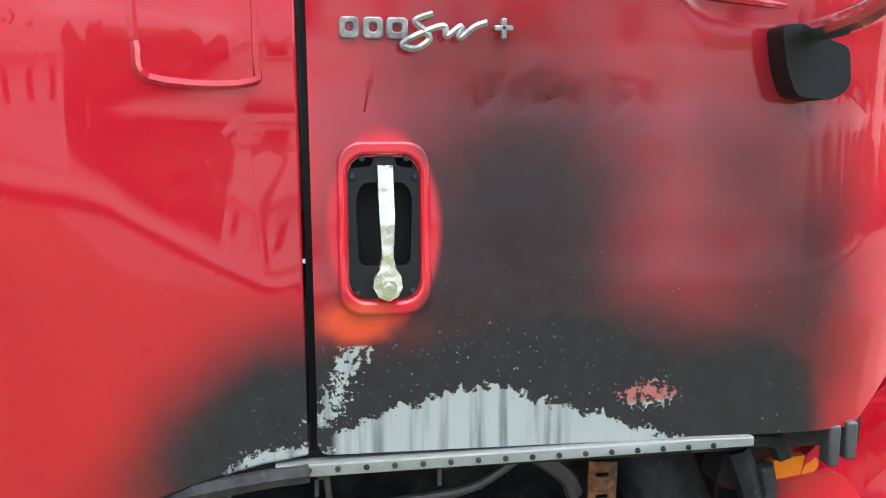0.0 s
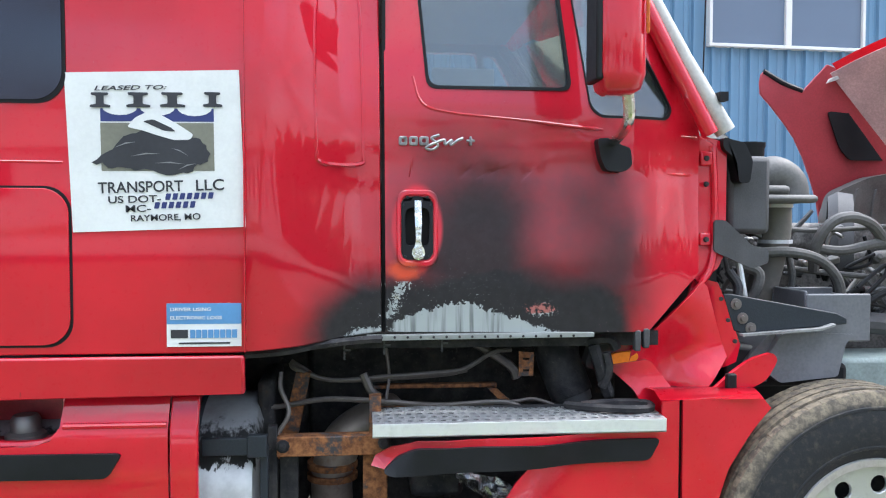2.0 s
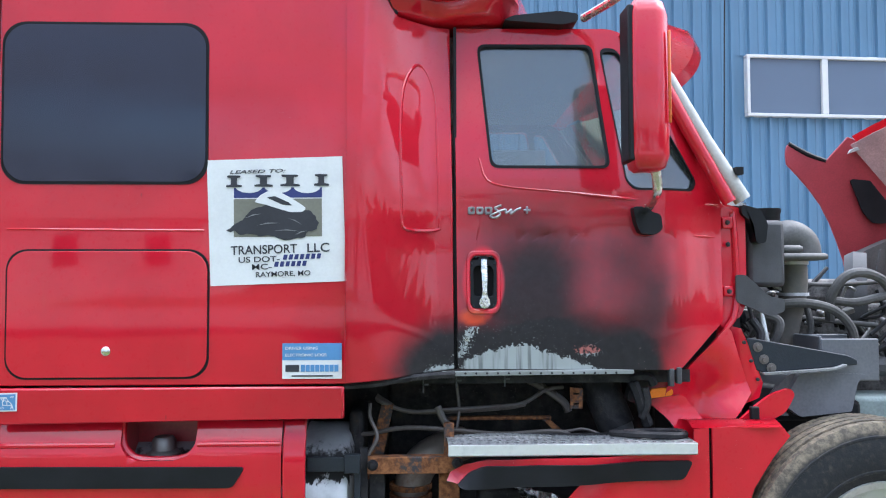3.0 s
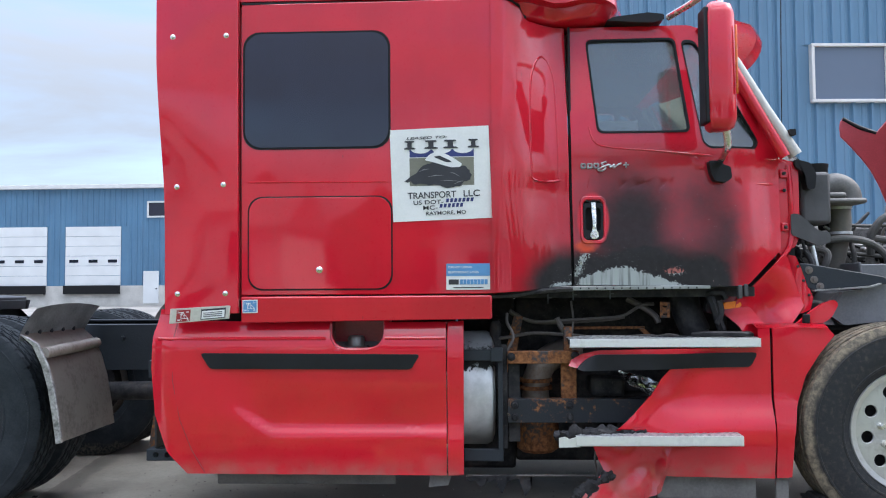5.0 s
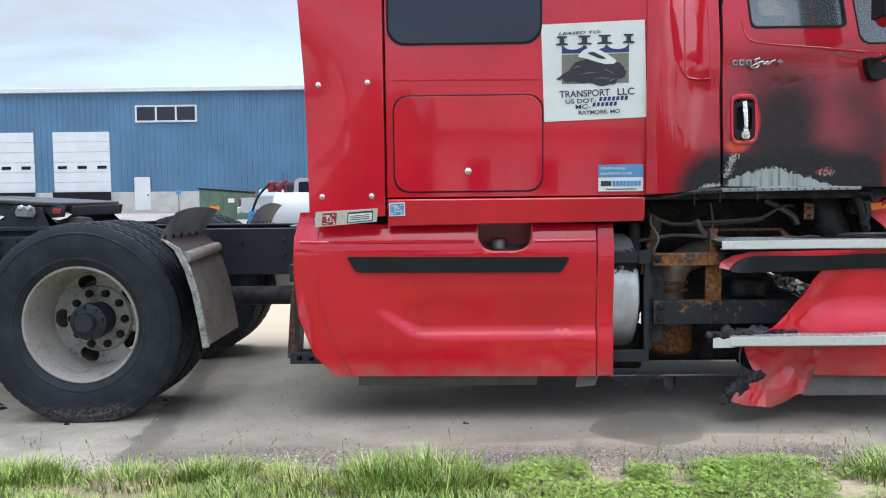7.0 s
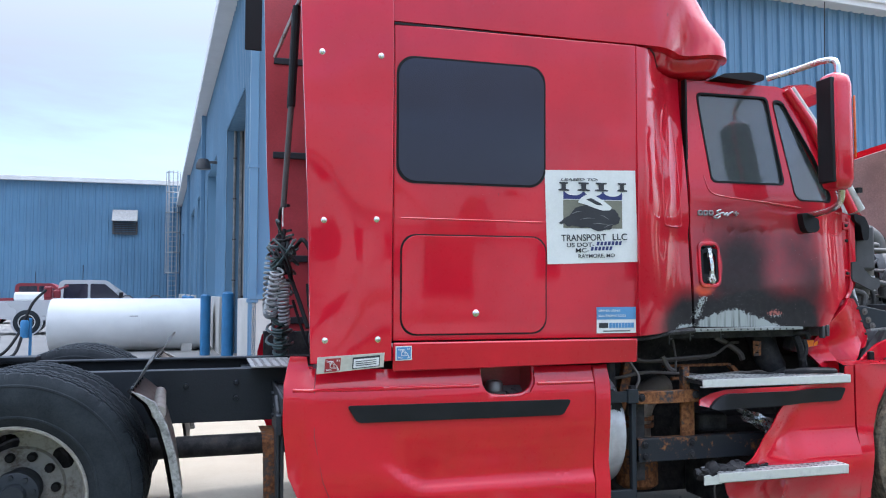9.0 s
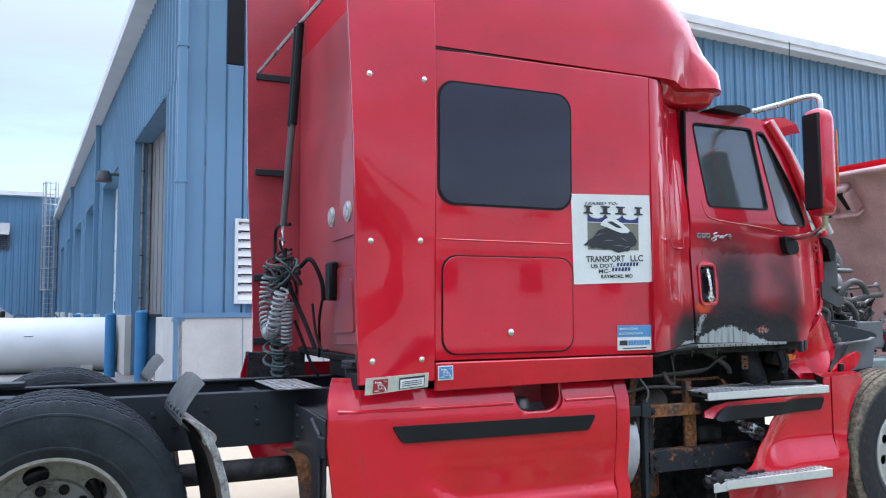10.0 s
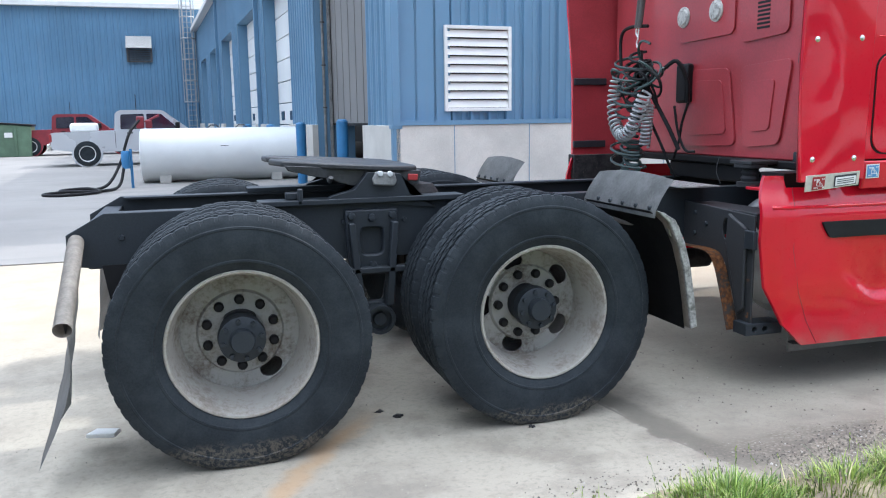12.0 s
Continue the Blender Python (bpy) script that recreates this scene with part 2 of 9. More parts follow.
def concrete_ground():
    k = Mat("concrete_ground", (0.4, 0.38, 0.35), 0.85)
    big = k.noise(0.35, 6)
    mid = k.noise(2.5, 7, 0.62)
    grit = k.noise(120, 4, 0.7)
    col = k.mix(k.step(big, 0.3, 0.7), (0.285, 0.255, 0.205), (0.37, 0.332, 0.265))
    col = k.mix(k.calc("MULTIPLY", k.step(mid, 0.42, 0.68), 0.75), col, (0.19, 0.168, 0.136))
    col = k.mix(k.calc("MULTIPLY", k.step(grit, 0.55, 0.75), 0.5), col, (0.22, 0.21, 0.20))
    col = k.mix(k.calc("MULTIPLY", k.step(k.noise(34, 6, 0.72), 0.48, 0.66), 0.38), col, (0.165, 0.148, 0.122))
    col = k.mix(k.calc("MULTIPLY", k.step(k.noise(75, 5, 0.7), 0.62, 0.70), 0.55), col, (0.46, 0.43, 0.37))
    wet = k.noise(5, 5, 0.6)
    # damp runs, and a darker floor under the truck
    def patch(cx, cy, rx, ry, soft):
        dx = k.calc("MULTIPLY", k.calc("SUBTRACT", k.axis("X"), cx), 1 / rx)
        dy = k.calc("MULTIPLY", k.calc("SUBTRACT", k.axis("Y"), cy), 1 / ry)
        d = k.calc("SQRT", k.calc("ADD", k.calc("MULTIPLY", dx, dx), k.calc("MULTIPLY", dy, dy)))
        d = k.calc("MULTIPLY_ADD", k.calc("SUBTRACT", wet, 0.5), 0.8, d)
        return k.step(d, 1 - soft, 1 + soft, 1.0, 0.0)
    puddle = patch(-0.42, 0.86, 0.26, 0.30, 0.10)
    floor_dark = patch(0.1, 1.7, 1.7, 0.95, 0.4)
    # a damp line that crosses the slab
    line = k.calc("SUBTRACT", k.axis("X"), k.calc("MULTIPLY_ADD", k.axis("Y"), -0.15, -2.75))
    joint = k.step(k.calc("ABSOLUTE", line), 0.004, 0.012, 1.0, 0.0)
    # the slab ahead of the joint is dirtier than the clean one behind it
    dirty = k.calc("MULTIPLY", k.step(k.calc("MULTIPLY_ADD", k.calc("SUBTRACT", wet, 0.5), 0.10, line), -0.01, 0.03), k.step(k.axis("Y"), 3.0, 4.5, 1.0, 0.0))
    blot = k.noise(1.4, 7, 0.65)
    col = k.mix(k.calc("MULTIPLY", dirty, k.step(blot, 0.3, 0.7, 0.25, 0.75)), col, (0.19, 0.165, 0.13))
    col = k.mix(k.calc("MULTIPLY", k.step(k.noise(420, 3, 0.7), 0.60, 0.68), 0.55), col, (0.10, 0.09, 0.08))
    col = k.mix(k.calc("MULTIPLY", k.step(k.noise(26, 6, 0.7), 0.66, 0.74), 0.6), col, (0.12, 0.105, 0.085))
    wide = k.calc("MULTIPLY_ADD", k.calc("SUBTRACT", wet, 0.5), 0.16, line)
    run = k.calc("MULTIPLY", k.calc("MULTIPLY", k.step(wide, -0.03, 0.0), k.step(wide, 0.10, 0.17, 1.0, 0.0)), k.step(k.axis("Y"), 2.3, 3.0, 1.0, 0.0))
    run = k.calc("MAXIMUM", run, joint)
    damp_dark = k.calc("MAXIMUM", puddle, k.calc("MAXIMUM", k.calc("MULTIPLY", floor_dark, 0.7), run))
    col = k.mix(k.calc("MULTIPLY", damp_dark, 0.6), col, (0.10, 0.088, 0.070))
    # a rust trail by the rear wheels
    trail = k.calc("SUBTRACT", k.axis("X"), k.calc("MULTIPLY_ADD", k.axis("Y"), 0.70, -5.04))
    trail = k.calc("ABSOLUTE", k.calc("MULTIPLY_ADD", k.calc("SUBTRACT", wet, 0.5), 0.22, trail))
    rust = k.calc("MULTIPLY", k.step(trail, 0.0, 0.10, 0.5, 0.0), k.step(k.axis("Y"), 1.2, 1.6, 1.0, 0.0))
    col = k.mix(rust, col, (0.42, 0.24, 0.10))
    # loose gravel and dirt along the verge
    edge = k.calc("MULTIPLY_ADD", k.calc("SUBTRACT", wet, 0.5), 0.5, k.axis("Y"))
    verge = k.calc("MULTIPLY", k.step(edge, 0.45, 0.72, 1.0, 0.0), k.step(k.calc("MULTIPLY_ADD", k.calc("SUBTRACT", wet, 0.5), 0.6, k.axis("X")), -2.95, -2.55))
    stones = k.cells(55)
    gravel = k.mix(k.step(stones, 0.1, 0.55), (0.235, 0.200, 0.158), (0.115, 0.095, 0.075))
    col = k.mix(k.calc("MULTIPLY", verge, 0.85), col, gravel)
    # sandy yard beyond the truck
    sand = k.calc("MULTIPLY", k.step(k.axis("Y"), 2.6, 4.0), k.step(k.axis("X"), -9, -4, 0.5, 1.0))
    col = k.mix(k.calc("MULTIPLY", sand, 0.75), col, (0.38, 0.315, 0.225))
    k.put("Base Color", col)
    k.put("Roughness", k.blend(puddle, 0.88, 0.32))
    k.bump(k.calc("MULTIPLY_ADD", grit, 0.5, k.calc("MULTIPLY", mid, 0.8)), 0.004, 0.6)
    return k.m


def asphalt():
    k = Mat("asphalt", (0.12, 0.12, 0.12), 0.9)
    big = k.noise(0.25, 6)
    mid = k.noise(1.2, 6, 0.6, k.scaled(0.3, 1.4, 1))
    grit = k.noise(80, 3, 0.7)
    col = k.mix(k.step(big, 0.3, 0.7), (0.205, 0.194, 0.18), (0.285, 0.268, 0.245))
    col = k.mix(k.calc("MULTIPLY", k.step(mid, 0.5, 0.7), 0.5), col, (0.18, 0.172, 0.165))
    k.put("Base Color", k.mix(k.calc("MULTIPLY", grit, 0.30), col, (0.12, 0.116, 0.11)))
    k.bump(grit, 0.004, 0.5)
    return k.m


def tyre_rubber():
    k = Mat("tyre_rubber", (0.02, 0.02, 0.021), 0.72)
    k.b.inputs["Specular IOR Level"].default_value = 0.28
    dust_sheen = k.noise(9, 6, 0.6)
    fine = k.noise(130, 3)
    ring = k.step(k.calc("MULTIPLY_ADD", k.calc("SUBTRACT", dust_sheen, 0.5), 0.10, k.axis("Z")), 0.045, 0.085, 1.0, 0.0)
    col = k.mix(k.step(dust_sheen, 0.35, 0.7), (0.0115, 0.0155, 0.0195), (0.023, 0.029, 0.034))
    mud = k.calc("MULTIPLY", ring, k.step(k.noise(60, 6, 0.7), 0.42, 0.60))
    col = k.mix(k.calc("MULTIPLY", mud, 0.75), col, (0.115, 0.10, 0.08))
    k.put("Base Color", col)
    k.put("Roughness", k.step(fine, 0.3, 0.7, 0.6, 0.82))
    k.bump(fine, 0.001, 0.4)
    return k.m


def dusty_tyre():
    k = Mat("dusty_tyre_rubber", (0.02, 0.02, 0.021), 0.8)
    co = k.nt.nodes.new("ShaderNodeTexCoord").outputs["Object"]
    ln = k.nt.nodes.new("ShaderNodeVectorMath")
    ln.operation = "LENGTH"
    sc = k.nt.nodes.new("ShaderNodeVectorMath")
    sc.operation = "MULTIPLY"
    sc.inputs[1].default_value = (1, 0, 1)
    k.nt.links.new(co, sc.inputs[0])
    k.nt.links.new(sc.outputs[0], ln.inputs[0])
    d = k.noise(16, 6, 0.65)
    tread = k.step(k.calc("MULTIPLY_ADD", k.calc("SUBTRACT", d, 0.5), 0.04, ln.outputs["Value"]), 0.470, 0.500)
    side = k.calc("MULTIPLY", k.step(k.noise(40, 6, 0.7), 0.45, 0.75), 0.16)
    col = k.mix(k.calc("MAXIMUM", k.calc("MULTIPLY", tread, 0.8), side), (0.012, 0.013, 0.0145), k.mix(k.step(k.noise(30, 6, 0.7), 0.35, 0.7), (0.09, 0.075, 0.055), (0.31, 0.25, 0.165)))
    k.put("Base Color", col)
    k.bump(k.noise(120, 3), 0.0015, 0.5)
    return k.m


def rusty(name, amount, base=(0.03, 0.03, 0.032)):
    k = Mat(name, base, 0.7)
    k.b.inputs["Specular IOR Level"].default_value = 0.3
    a = k.noise(9, 7, 0.65)
    b = k.noise(45, 5, 0.65)
    f = k.noise(160, 3)
    r = k.mix(k.step(b, 0.35, 0.7), (0.12, 0.045, 0.018), (0.30, 0.13, 0.05))
    mask = k.step(k.calc("MULTIPLY_ADD", b, 0.35, k.calc("MULTIPLY", a, 0.65)), 0.72 - amount, 0.84 - amount)
    k.put("Base Color", k.mix(mask, k.mix(f, base, [c * 1.8 for c in base]), r))
    k.put("Roughness", k.blend(mask, 0.5, 0.88))
    k.bump(k.calc("MULTIPLY_ADD", f, 0.5, b), 0.002, 0.5)
    return k.m


def burnt(name="burnt_metal"):
    k = Mat(name, (0.02, 0.02, 0.021), 0.7)
    k.b.inputs["Specular IOR Level"].default_value = 0.25
    a = k.noise(12, 7, 0.65)
    b = k.noise(60, 5, 0.65)
    col = k.mix(k.step(a, 0.35, 0.7), (0.014, 0.014, 0.016), (0.050, 0.047, 0.046))
    col = k.mix(k.calc("MULTIPLY", k.step(b, 0.6, 0.7), 0.5), col, (0.10, 0.085, 0.075))
    col = k.mix(k.calc("MULTIPLY", k.step(a, 0.6, 0.75), 0.45), col, (0.10, 0.045, 0.02))
    k.put("Base Color", col)
    k.bump(b, 0.004, 0.6)
    return k.m


def aluminium(name, colour=(0.75, 0.76, 0.76), rough=0.35, metal=0.9, grime=0.4, tint=(0.25, 0.22, 0.18)):
    k = Mat(name, colour, rough, metal)
    a = k.noise(6, 6, 0.62)
    b = k.noise(50, 5, 0.65)
    m = k.calc("MULTIPLY", k.step(k.calc("MULTIPLY_ADD", b, 0.4, k.calc("MULTIPLY", a, 0.6)), 0.45, 0.68), grime)
    k.put("Base Color", k.mix(m, colour, tint))
    k.put("Metallic", k.blend(m, metal, 0.1))
    k.put("Roughness", k.blend(m, rough, 0.8))
    k.bump(b, 0.001, 0.4)
    return k.m


def siding(name, colour):
    k = Mat(name, colour, 0.42)
    a = k.noise(0.4, 5)
    b = k.noise(1.0, 5, 0.6, k.scaled(6, 6, 0.35))
    col = k.mix(k.step(a, 0.3, 0.7), [c * 0.9 for c in colour], [c * 1.08 for c in colour])
    col = k.mix(k.calc("MULTIPLY", k.step(b, 0.5, 0.75), 0.22), col, [0.5 * c + 0.12 for c in colour])
    k.put("Base Color", col)
    k.put("Roughness", k.step(b, 0.3, 0.7, 0.38, 0.55))
    return k.m


def clear_glass(name="clear_glass", tint=(0.86, 0.97, 0.95), amount=0.60):
    m = bpy.data.materials.new(name)
    m.use_nodes = True
    nt = m.node_tree
    nt.nodes.clear()
    out = nt.nodes.new("ShaderNodeOutputMaterial")
    see = nt.nodes.new("ShaderNodeBsdfTransparent")
    see.inputs[0].default_value = (*[c * amount for c in tint], 1)
    gloss = nt.nodes.new("ShaderNodeBsdfGlossy")
    gloss.inputs["Roughness"].default_value = 0.09
    fres = nt.nodes.new("ShaderNodeFresnel")
    fres.inputs["IOR"].default_value = 2.1
    # pale diffuse film stands in for the sky's sheen on the panes
    dust_sheen = nt.nodes.new("ShaderNodeBsdfDiffuse")
    dust_sheen.inputs[0].default_value = (0.45, 0.50, 0.50, 1)
    film = nt.nodes.new("ShaderNodeMixShader")
    film.inputs[0].default_value = 0.12
    nt.links.new(see.outputs[0], film.inputs[1])
    nt.links.new(dust_sheen.outputs[0], film.inputs[2])
    mix = nt.nodes.new("ShaderNodeMixShader")
    nt.links.new(fres.outputs[0], mix.inputs[0])
    nt.links.new(film.outputs[0], mix.inputs[1])
    nt.links.new(gloss.outputs[0], mix.inputs[2])
    nt.links.new(mix.outputs[0], out.inputs[0])
    return m


RED = red_paint()
CONCRETE = concrete_ground()
ASPHALT = asphalt()
RUBBER = tyre_rubber()
DUSTY_TYRE = dusty_tyre()
RUST = rusty("rusted_steel", 0.34)
BLACK_STEEL = rusty("black_frame_paint", 0.07, (0.016, 0.0195, 0.0235))
GREY_RUBBER = plain("grey_rubber", (0.15, 0.145, 0.135), 0.8, spread=0.3)
BURNT = burnt()
STEEL_WHEEL = aluminium("white_wheel_steel", (0.35, 0.33, 0.295), 0.34, 0.15, 0.7, (0.16, 0.125, 0.095))
DISC_STEEL = aluminium("dirty_disc_steel", (0.30, 0.29, 0.27), 0.45, 0.1, 1.0, (0.105, 0.078, 0.058))
ALU_WHEEL = aluminium("alloy_wheel", (0.60, 0.60, 0.59), 0.34, 0.7, 0.35)
ALU_STEP = aluminium("step_aluminium", (0.80, 0.81, 0.78), 0.38, 0.55, 0.30, (0.35, 0.34, 0.30))


def peeled_tank():
    k = Mat("peeled_tank_aluminium", (0.6, 0.6, 0.6), 0.42, 0.25)
    a = k.noise(7, 6, 0.62)
    drip = k.noise(1.0, 5, 0.65, k.scaled(40, 40, 5))
    col = k.mix(k.step(a, 0.35, 0.7), (0.60, 0.615, 0.61), (0.40, 0.41, 0.41))
    level = k.calc("MULTIPLY_ADD", k.calc("SUBTRACT", drip, 0.5), 0.16, k.axis("Z"))
    char = k.calc("MULTIPLY", k.step(level, 0.735, 0.745), k.step(level, 0.82, 0.86, 1.0, 0.35))
    # darker grey-brown towards the foot of the tank
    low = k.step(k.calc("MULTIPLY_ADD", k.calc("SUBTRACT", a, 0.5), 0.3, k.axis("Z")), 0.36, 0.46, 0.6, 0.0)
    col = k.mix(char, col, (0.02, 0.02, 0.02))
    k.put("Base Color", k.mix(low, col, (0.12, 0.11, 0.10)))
    k.put("Roughness", k.blend(char, 0.4, 0.85))
    k.bump(k.noise(50, 5), 0.002, 0.4)
    return k.m


PEELED_TANK = peeled_tank()
ALU_TANK = aluminium("tank_aluminium", (0.66, 0.67, 0.68), 0.40, 0.25, 0.55, (0.17, 0.165, 0.16))
SCORCHED = aluminium("scorched_strip", (0.27, 0.285, 0.265), 0.5, 0.3, 0.6, (0.20, 0.20, 0.18))
BARE_PIPE = aluminium("burnt_bare_pipe", (0.15, 0.132, 0.12), 0.45, 0.4, 0.6, (0.09, 0.075, 0.065))
CAP_METAL = aluminium("dull_cap_metal", (0.26, 0.255, 0.24), 0.45, 0.7, 0.6)
CHROME = aluminium("worn_chrome", (0.80, 0.80, 0.78), 0.14, 1.0, 0.55, (0.42, 0.36, 0.12))
BADGE = aluminium("sooty_chrome", (0.42, 0.41, 0.41), 0.30, 0.9, 0.8, (0.05, 0.045, 0.045))
BLACK_PLASTIC = plain("black_plastic", (0.011, 0.0115, 0.013), 0.5, spread=0.35, bump=0.0006, fine=300, gloss=0.25)
GREY_PLASTIC = plain("grey_plastic", (0.060, 0.060, 0.062), 0.65, spread=0.4, bump=0.0006, fine=200)
BLACK_RUBBER = plain("black_rubber", (0.009, 0.009, 0.010), 0.6, spread=0.3, gloss=0.25)
DARK_GLASS = plain("dark_tinted_glass", (0.012, 0.012, 0.030), 0.05, spread=0.10)
DARK_GLASS.node_tree.nodes["Principled BSDF"].inputs["IOR"].default_value = 1.62
GLASS = clear_glass()
# blue-grey base colour stands in for sky mirrored in the panes
SKY_TONED_GLASS = plain("sky_toned_glass", (0.13, 0.17, 0.235), 0.06, spread=0.03, scale=0.4, fine=1.0)
DULL_RED = plain("dull_red_paint", (0.37, 0.042, 0.052), 0.42, coat=0.35, spread=0.22, scale=2.2)
WHITE_VINYL = plain("white_vinyl", (0.74, 0.74, 0.71), 0.4, spread=0.06, scale=9)
INK = plain("black_ink", (0.03, 0.03, 0.035), 0.45, spread=0.2)
BLUE_INK = plain("blue_ink", (0.03, 0.04, 0.16), 0.45, spread=0.15)
OLIVE_INK = plain("olive_ink", (0.19, 0.185, 0.14), 0.45, spread=0.15)
SKY_INK = plain("light_blue_ink", (0.10, 0.26, 0.48), 0.45, spread=0.1)
RED_INK = plain("red_ink", (0.28, 0.02, 0.02), 0.45, spread=0.15)
AMBER = plain("amber_plastic", (0.85, 0.22, 0.01), 0.2, spread=0.1)
DULL_AMBER = plain("dull_amber_plastic", (0.62, 0.13, 0.02), 0.3, spread=0.15)
LEVER_CHROME = aluminium("tarnished_chrome", (0.78, 0.78, 0.74), 0.2, 1.0, 0.8, (0.45, 0.42, 0.10))
BLUE_SIDING = siding("blue_siding", (0.120, 0.232, 0.350))
FAR_SIDING = siding("far_blue_siding", (0.10, 0.21, 0.33))
WHITE_TRIM = plain("white_trim", (0.68, 0.68, 0.66), 0.5, spread=0.08, scale=2)
WHITE_DOOR = plain("white_door_panel", (0.72, 0.73, 0.72), 0.5, spread=0.06, scale=1)
BASE_WALL = plain("concrete_base_wall", (0.52, 0.50, 0.46), 0.85, spread=0.16, scale=1.6, bump=0.003, fine=60)
STEP_TREAD = aluminium("sooty_tread_aluminium", (0.40, 0.405, 0.40), 0.42, 0.6, 0.75, (0.08, 0.075, 0.07))
GREY_FLAP = plain("mottled_grey_flap", (0.20, 0.20, 0.195), 0.55, spread=0.4, scale=8)
# grey from dust, lifted further for glare over the engine bay
DUSTY_GREY = plain("dusty_grey_plastic", (0.105, 0.102, 0.097), 0.6, spread=0.35, scale=5, bump=0.0008)
DOOR_TAUPE = plain("taupe_door_panel", (0.20, 0.195, 0.19), 0.6, spread=0.12, scale=0.8)
GALVANISED = plain("galvanised_steel", (0.36, 0.37, 0.37), 0.5, 0.3, spread=0.15)
# near-black stands in for shade indoors and behind the louvre blades
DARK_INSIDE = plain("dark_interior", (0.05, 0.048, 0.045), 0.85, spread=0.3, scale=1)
BEIGE = plain("beige_liner", (0.50, 0.335, 0.315), 0.7, spread=0.28, scale=3)
CAB_GREY = plain("cab_interior_grey", (0.22, 0.215, 0.21), 0.8, spread=0.25)
SILVER_PAINT = plain("silver_paint", (0.50, 0.51, 0.53), 0.3, 0.2, 0.6, spread=0.03, scale=0.8, fine=2.0)
WHITE_PAINT = plain("white_tank_paint", (0.64, 0.65, 0.64), 0.45, spread=0.08, scale=1.5)
GREEN_PAINT = plain("green_bin_paint", (0.10, 0.165, 0.105), 0.6, spread=0.3, scale=2)
BLUE_PAINT = plain("blue_bollard_paint", (0.035, 0.17, 0.36), 0.5, spread=0.15)
DARK_RED = plain("dark_red_paint", (0.22, 0.02, 0.03), 0.5, spread=0.25)


# ---------------------------------------------------------------- building helpers
def finish(bm, sharp=35):
    """Smooth shading with sharp edges kept where faces meet at an angle."""
    bmesh.ops.recalc_face_normals(bm, faces=bm.faces)
    for f in bm.faces:
        f.smooth = True
    for e in bm.edges:
        if len(e.link_faces) == 2 and e.calc_face_angle(0) > radians(sharp):
            e.smooth = False


def part(name, bm, material, parent=None, label="", bevel=0.0, sharp=35):
    """Links a bmesh as one mesh object, under a thing or a part."""
    finish(bm, sharp)
    me = bpy.data.meshes.new(name)
    bm.to_mesh(me)
    bm.free()
    me.materials.append(material)
    ob = new(name, me)
    if bevel:
        mod = ob.modifiers.new("edge", "BEVEL")
        mod.width, mod.segments, mod.limit_method, mod.angle_limit = bevel, 2, "ANGLE", radians(40)
    if parent is not None:
        ob.parent = parent
    if label:
        ob["label"] = label
    return ob


def thing(name, label, category, group="", at=(0, 0, 0), kind=""):
    ob = new(name)
    ob.empty_display_size = 0.1
    ob.location = at
    return tagged(ob, label, category, group, kind)


def structure(name, bm, material, label="", bevel=0.0):
    ob = part(name, bm, material, None, "", bevel)
    return tagged(ob, label, "", "", "structure")


def box(bm, x0, x1, y0, y1, z0, z1, m=None):
    vs = [bm.verts.new((x, y, z)) for x in (x0, x1) for y in (y0, y1) for z in (z0, z1)]
    for q in ((0, 1, 3, 2), (4, 6, 7, 5), (0, 4, 5, 1), (2, 3, 7, 6), (0, 2, 6, 4), (1, 5, 7, 3)):
        bm.faces.new([vs[i] for i in q])
    if m is not None:
        bmesh.ops.transform(bm, matrix=m, verts=vs)
    return vs


def boxes(*rows):
    bm = bmesh.new()
    for r in rows:
        box(bm, *r)
    return bm


def prism(pts, y0, y1, bm=None, plane="xz"):
    """A polygon of the x, z plane drawn out along y (or of x, y along z, or of y, z along x)."""
    bm = bm or bmesh.new()
    put = {"xz": lambda a, b, c: (a, c, b), "xy": lambda a, b, c: (a, b, c), "yz": lambda a, b, c: (c, a, b)}[plane]
    v0 = [bm.verts.new(put(a, b, y0)) for a, b in pts]
    v1 = [bm.verts.new(put(a, b, y1)) for a, b in pts]
    n = len(pts)
    caps = [bm.faces.new(v0), bm.faces.new(v1[::-1])]
    for i in range(n):
        bm.faces.new((v0[i], v0[(i + 1) % n], v1[(i + 1) % n], v1[i]))
    bmesh.ops.triangulate(bm, faces=caps)
    return bm


def tube(bm, pts, r, seg=10, caps=True):
    """A round pipe along points; r is one radius or one for each point."""
    pts = [Vector(p) for p in pts]
    rs = r if isinstance(r, (list, tuple)) else [r] * len(pts)
    up = Vector((0.31, 0.17, 0.94))
    rings, ref = [], None
    for i, p in enumerate(pts):
        d = (pts[min(i + 1, len(pts) - 1)] - pts[max(i - 1, 0)]).normalized()
        a = (ref - d * ref.dot(d)) if ref is not None else d.cross(up)
        if a.length < 1e-4:
            a = d.cross(Vector((1, 0, 0.2)))
        a.normalize()
        ref = a
        b = d.cross(a)
        rings.append([bm.verts.new(p + (a * math.cos(2 * math.pi * k / seg) + b * math.sin(2 * math.pi * k / seg)) * rs[i]) for k in range(seg)])
    for q, s in zip(rings, rings[1:]):
        for k in range(seg):
            bm.faces.new((q[k], q[(k + 1) % seg], s[(k + 1) % seg], s[k]))
    if caps:
        bm.faces.new(rings[0][::-1])
        bm.faces.new(rings[-1])
    return bm


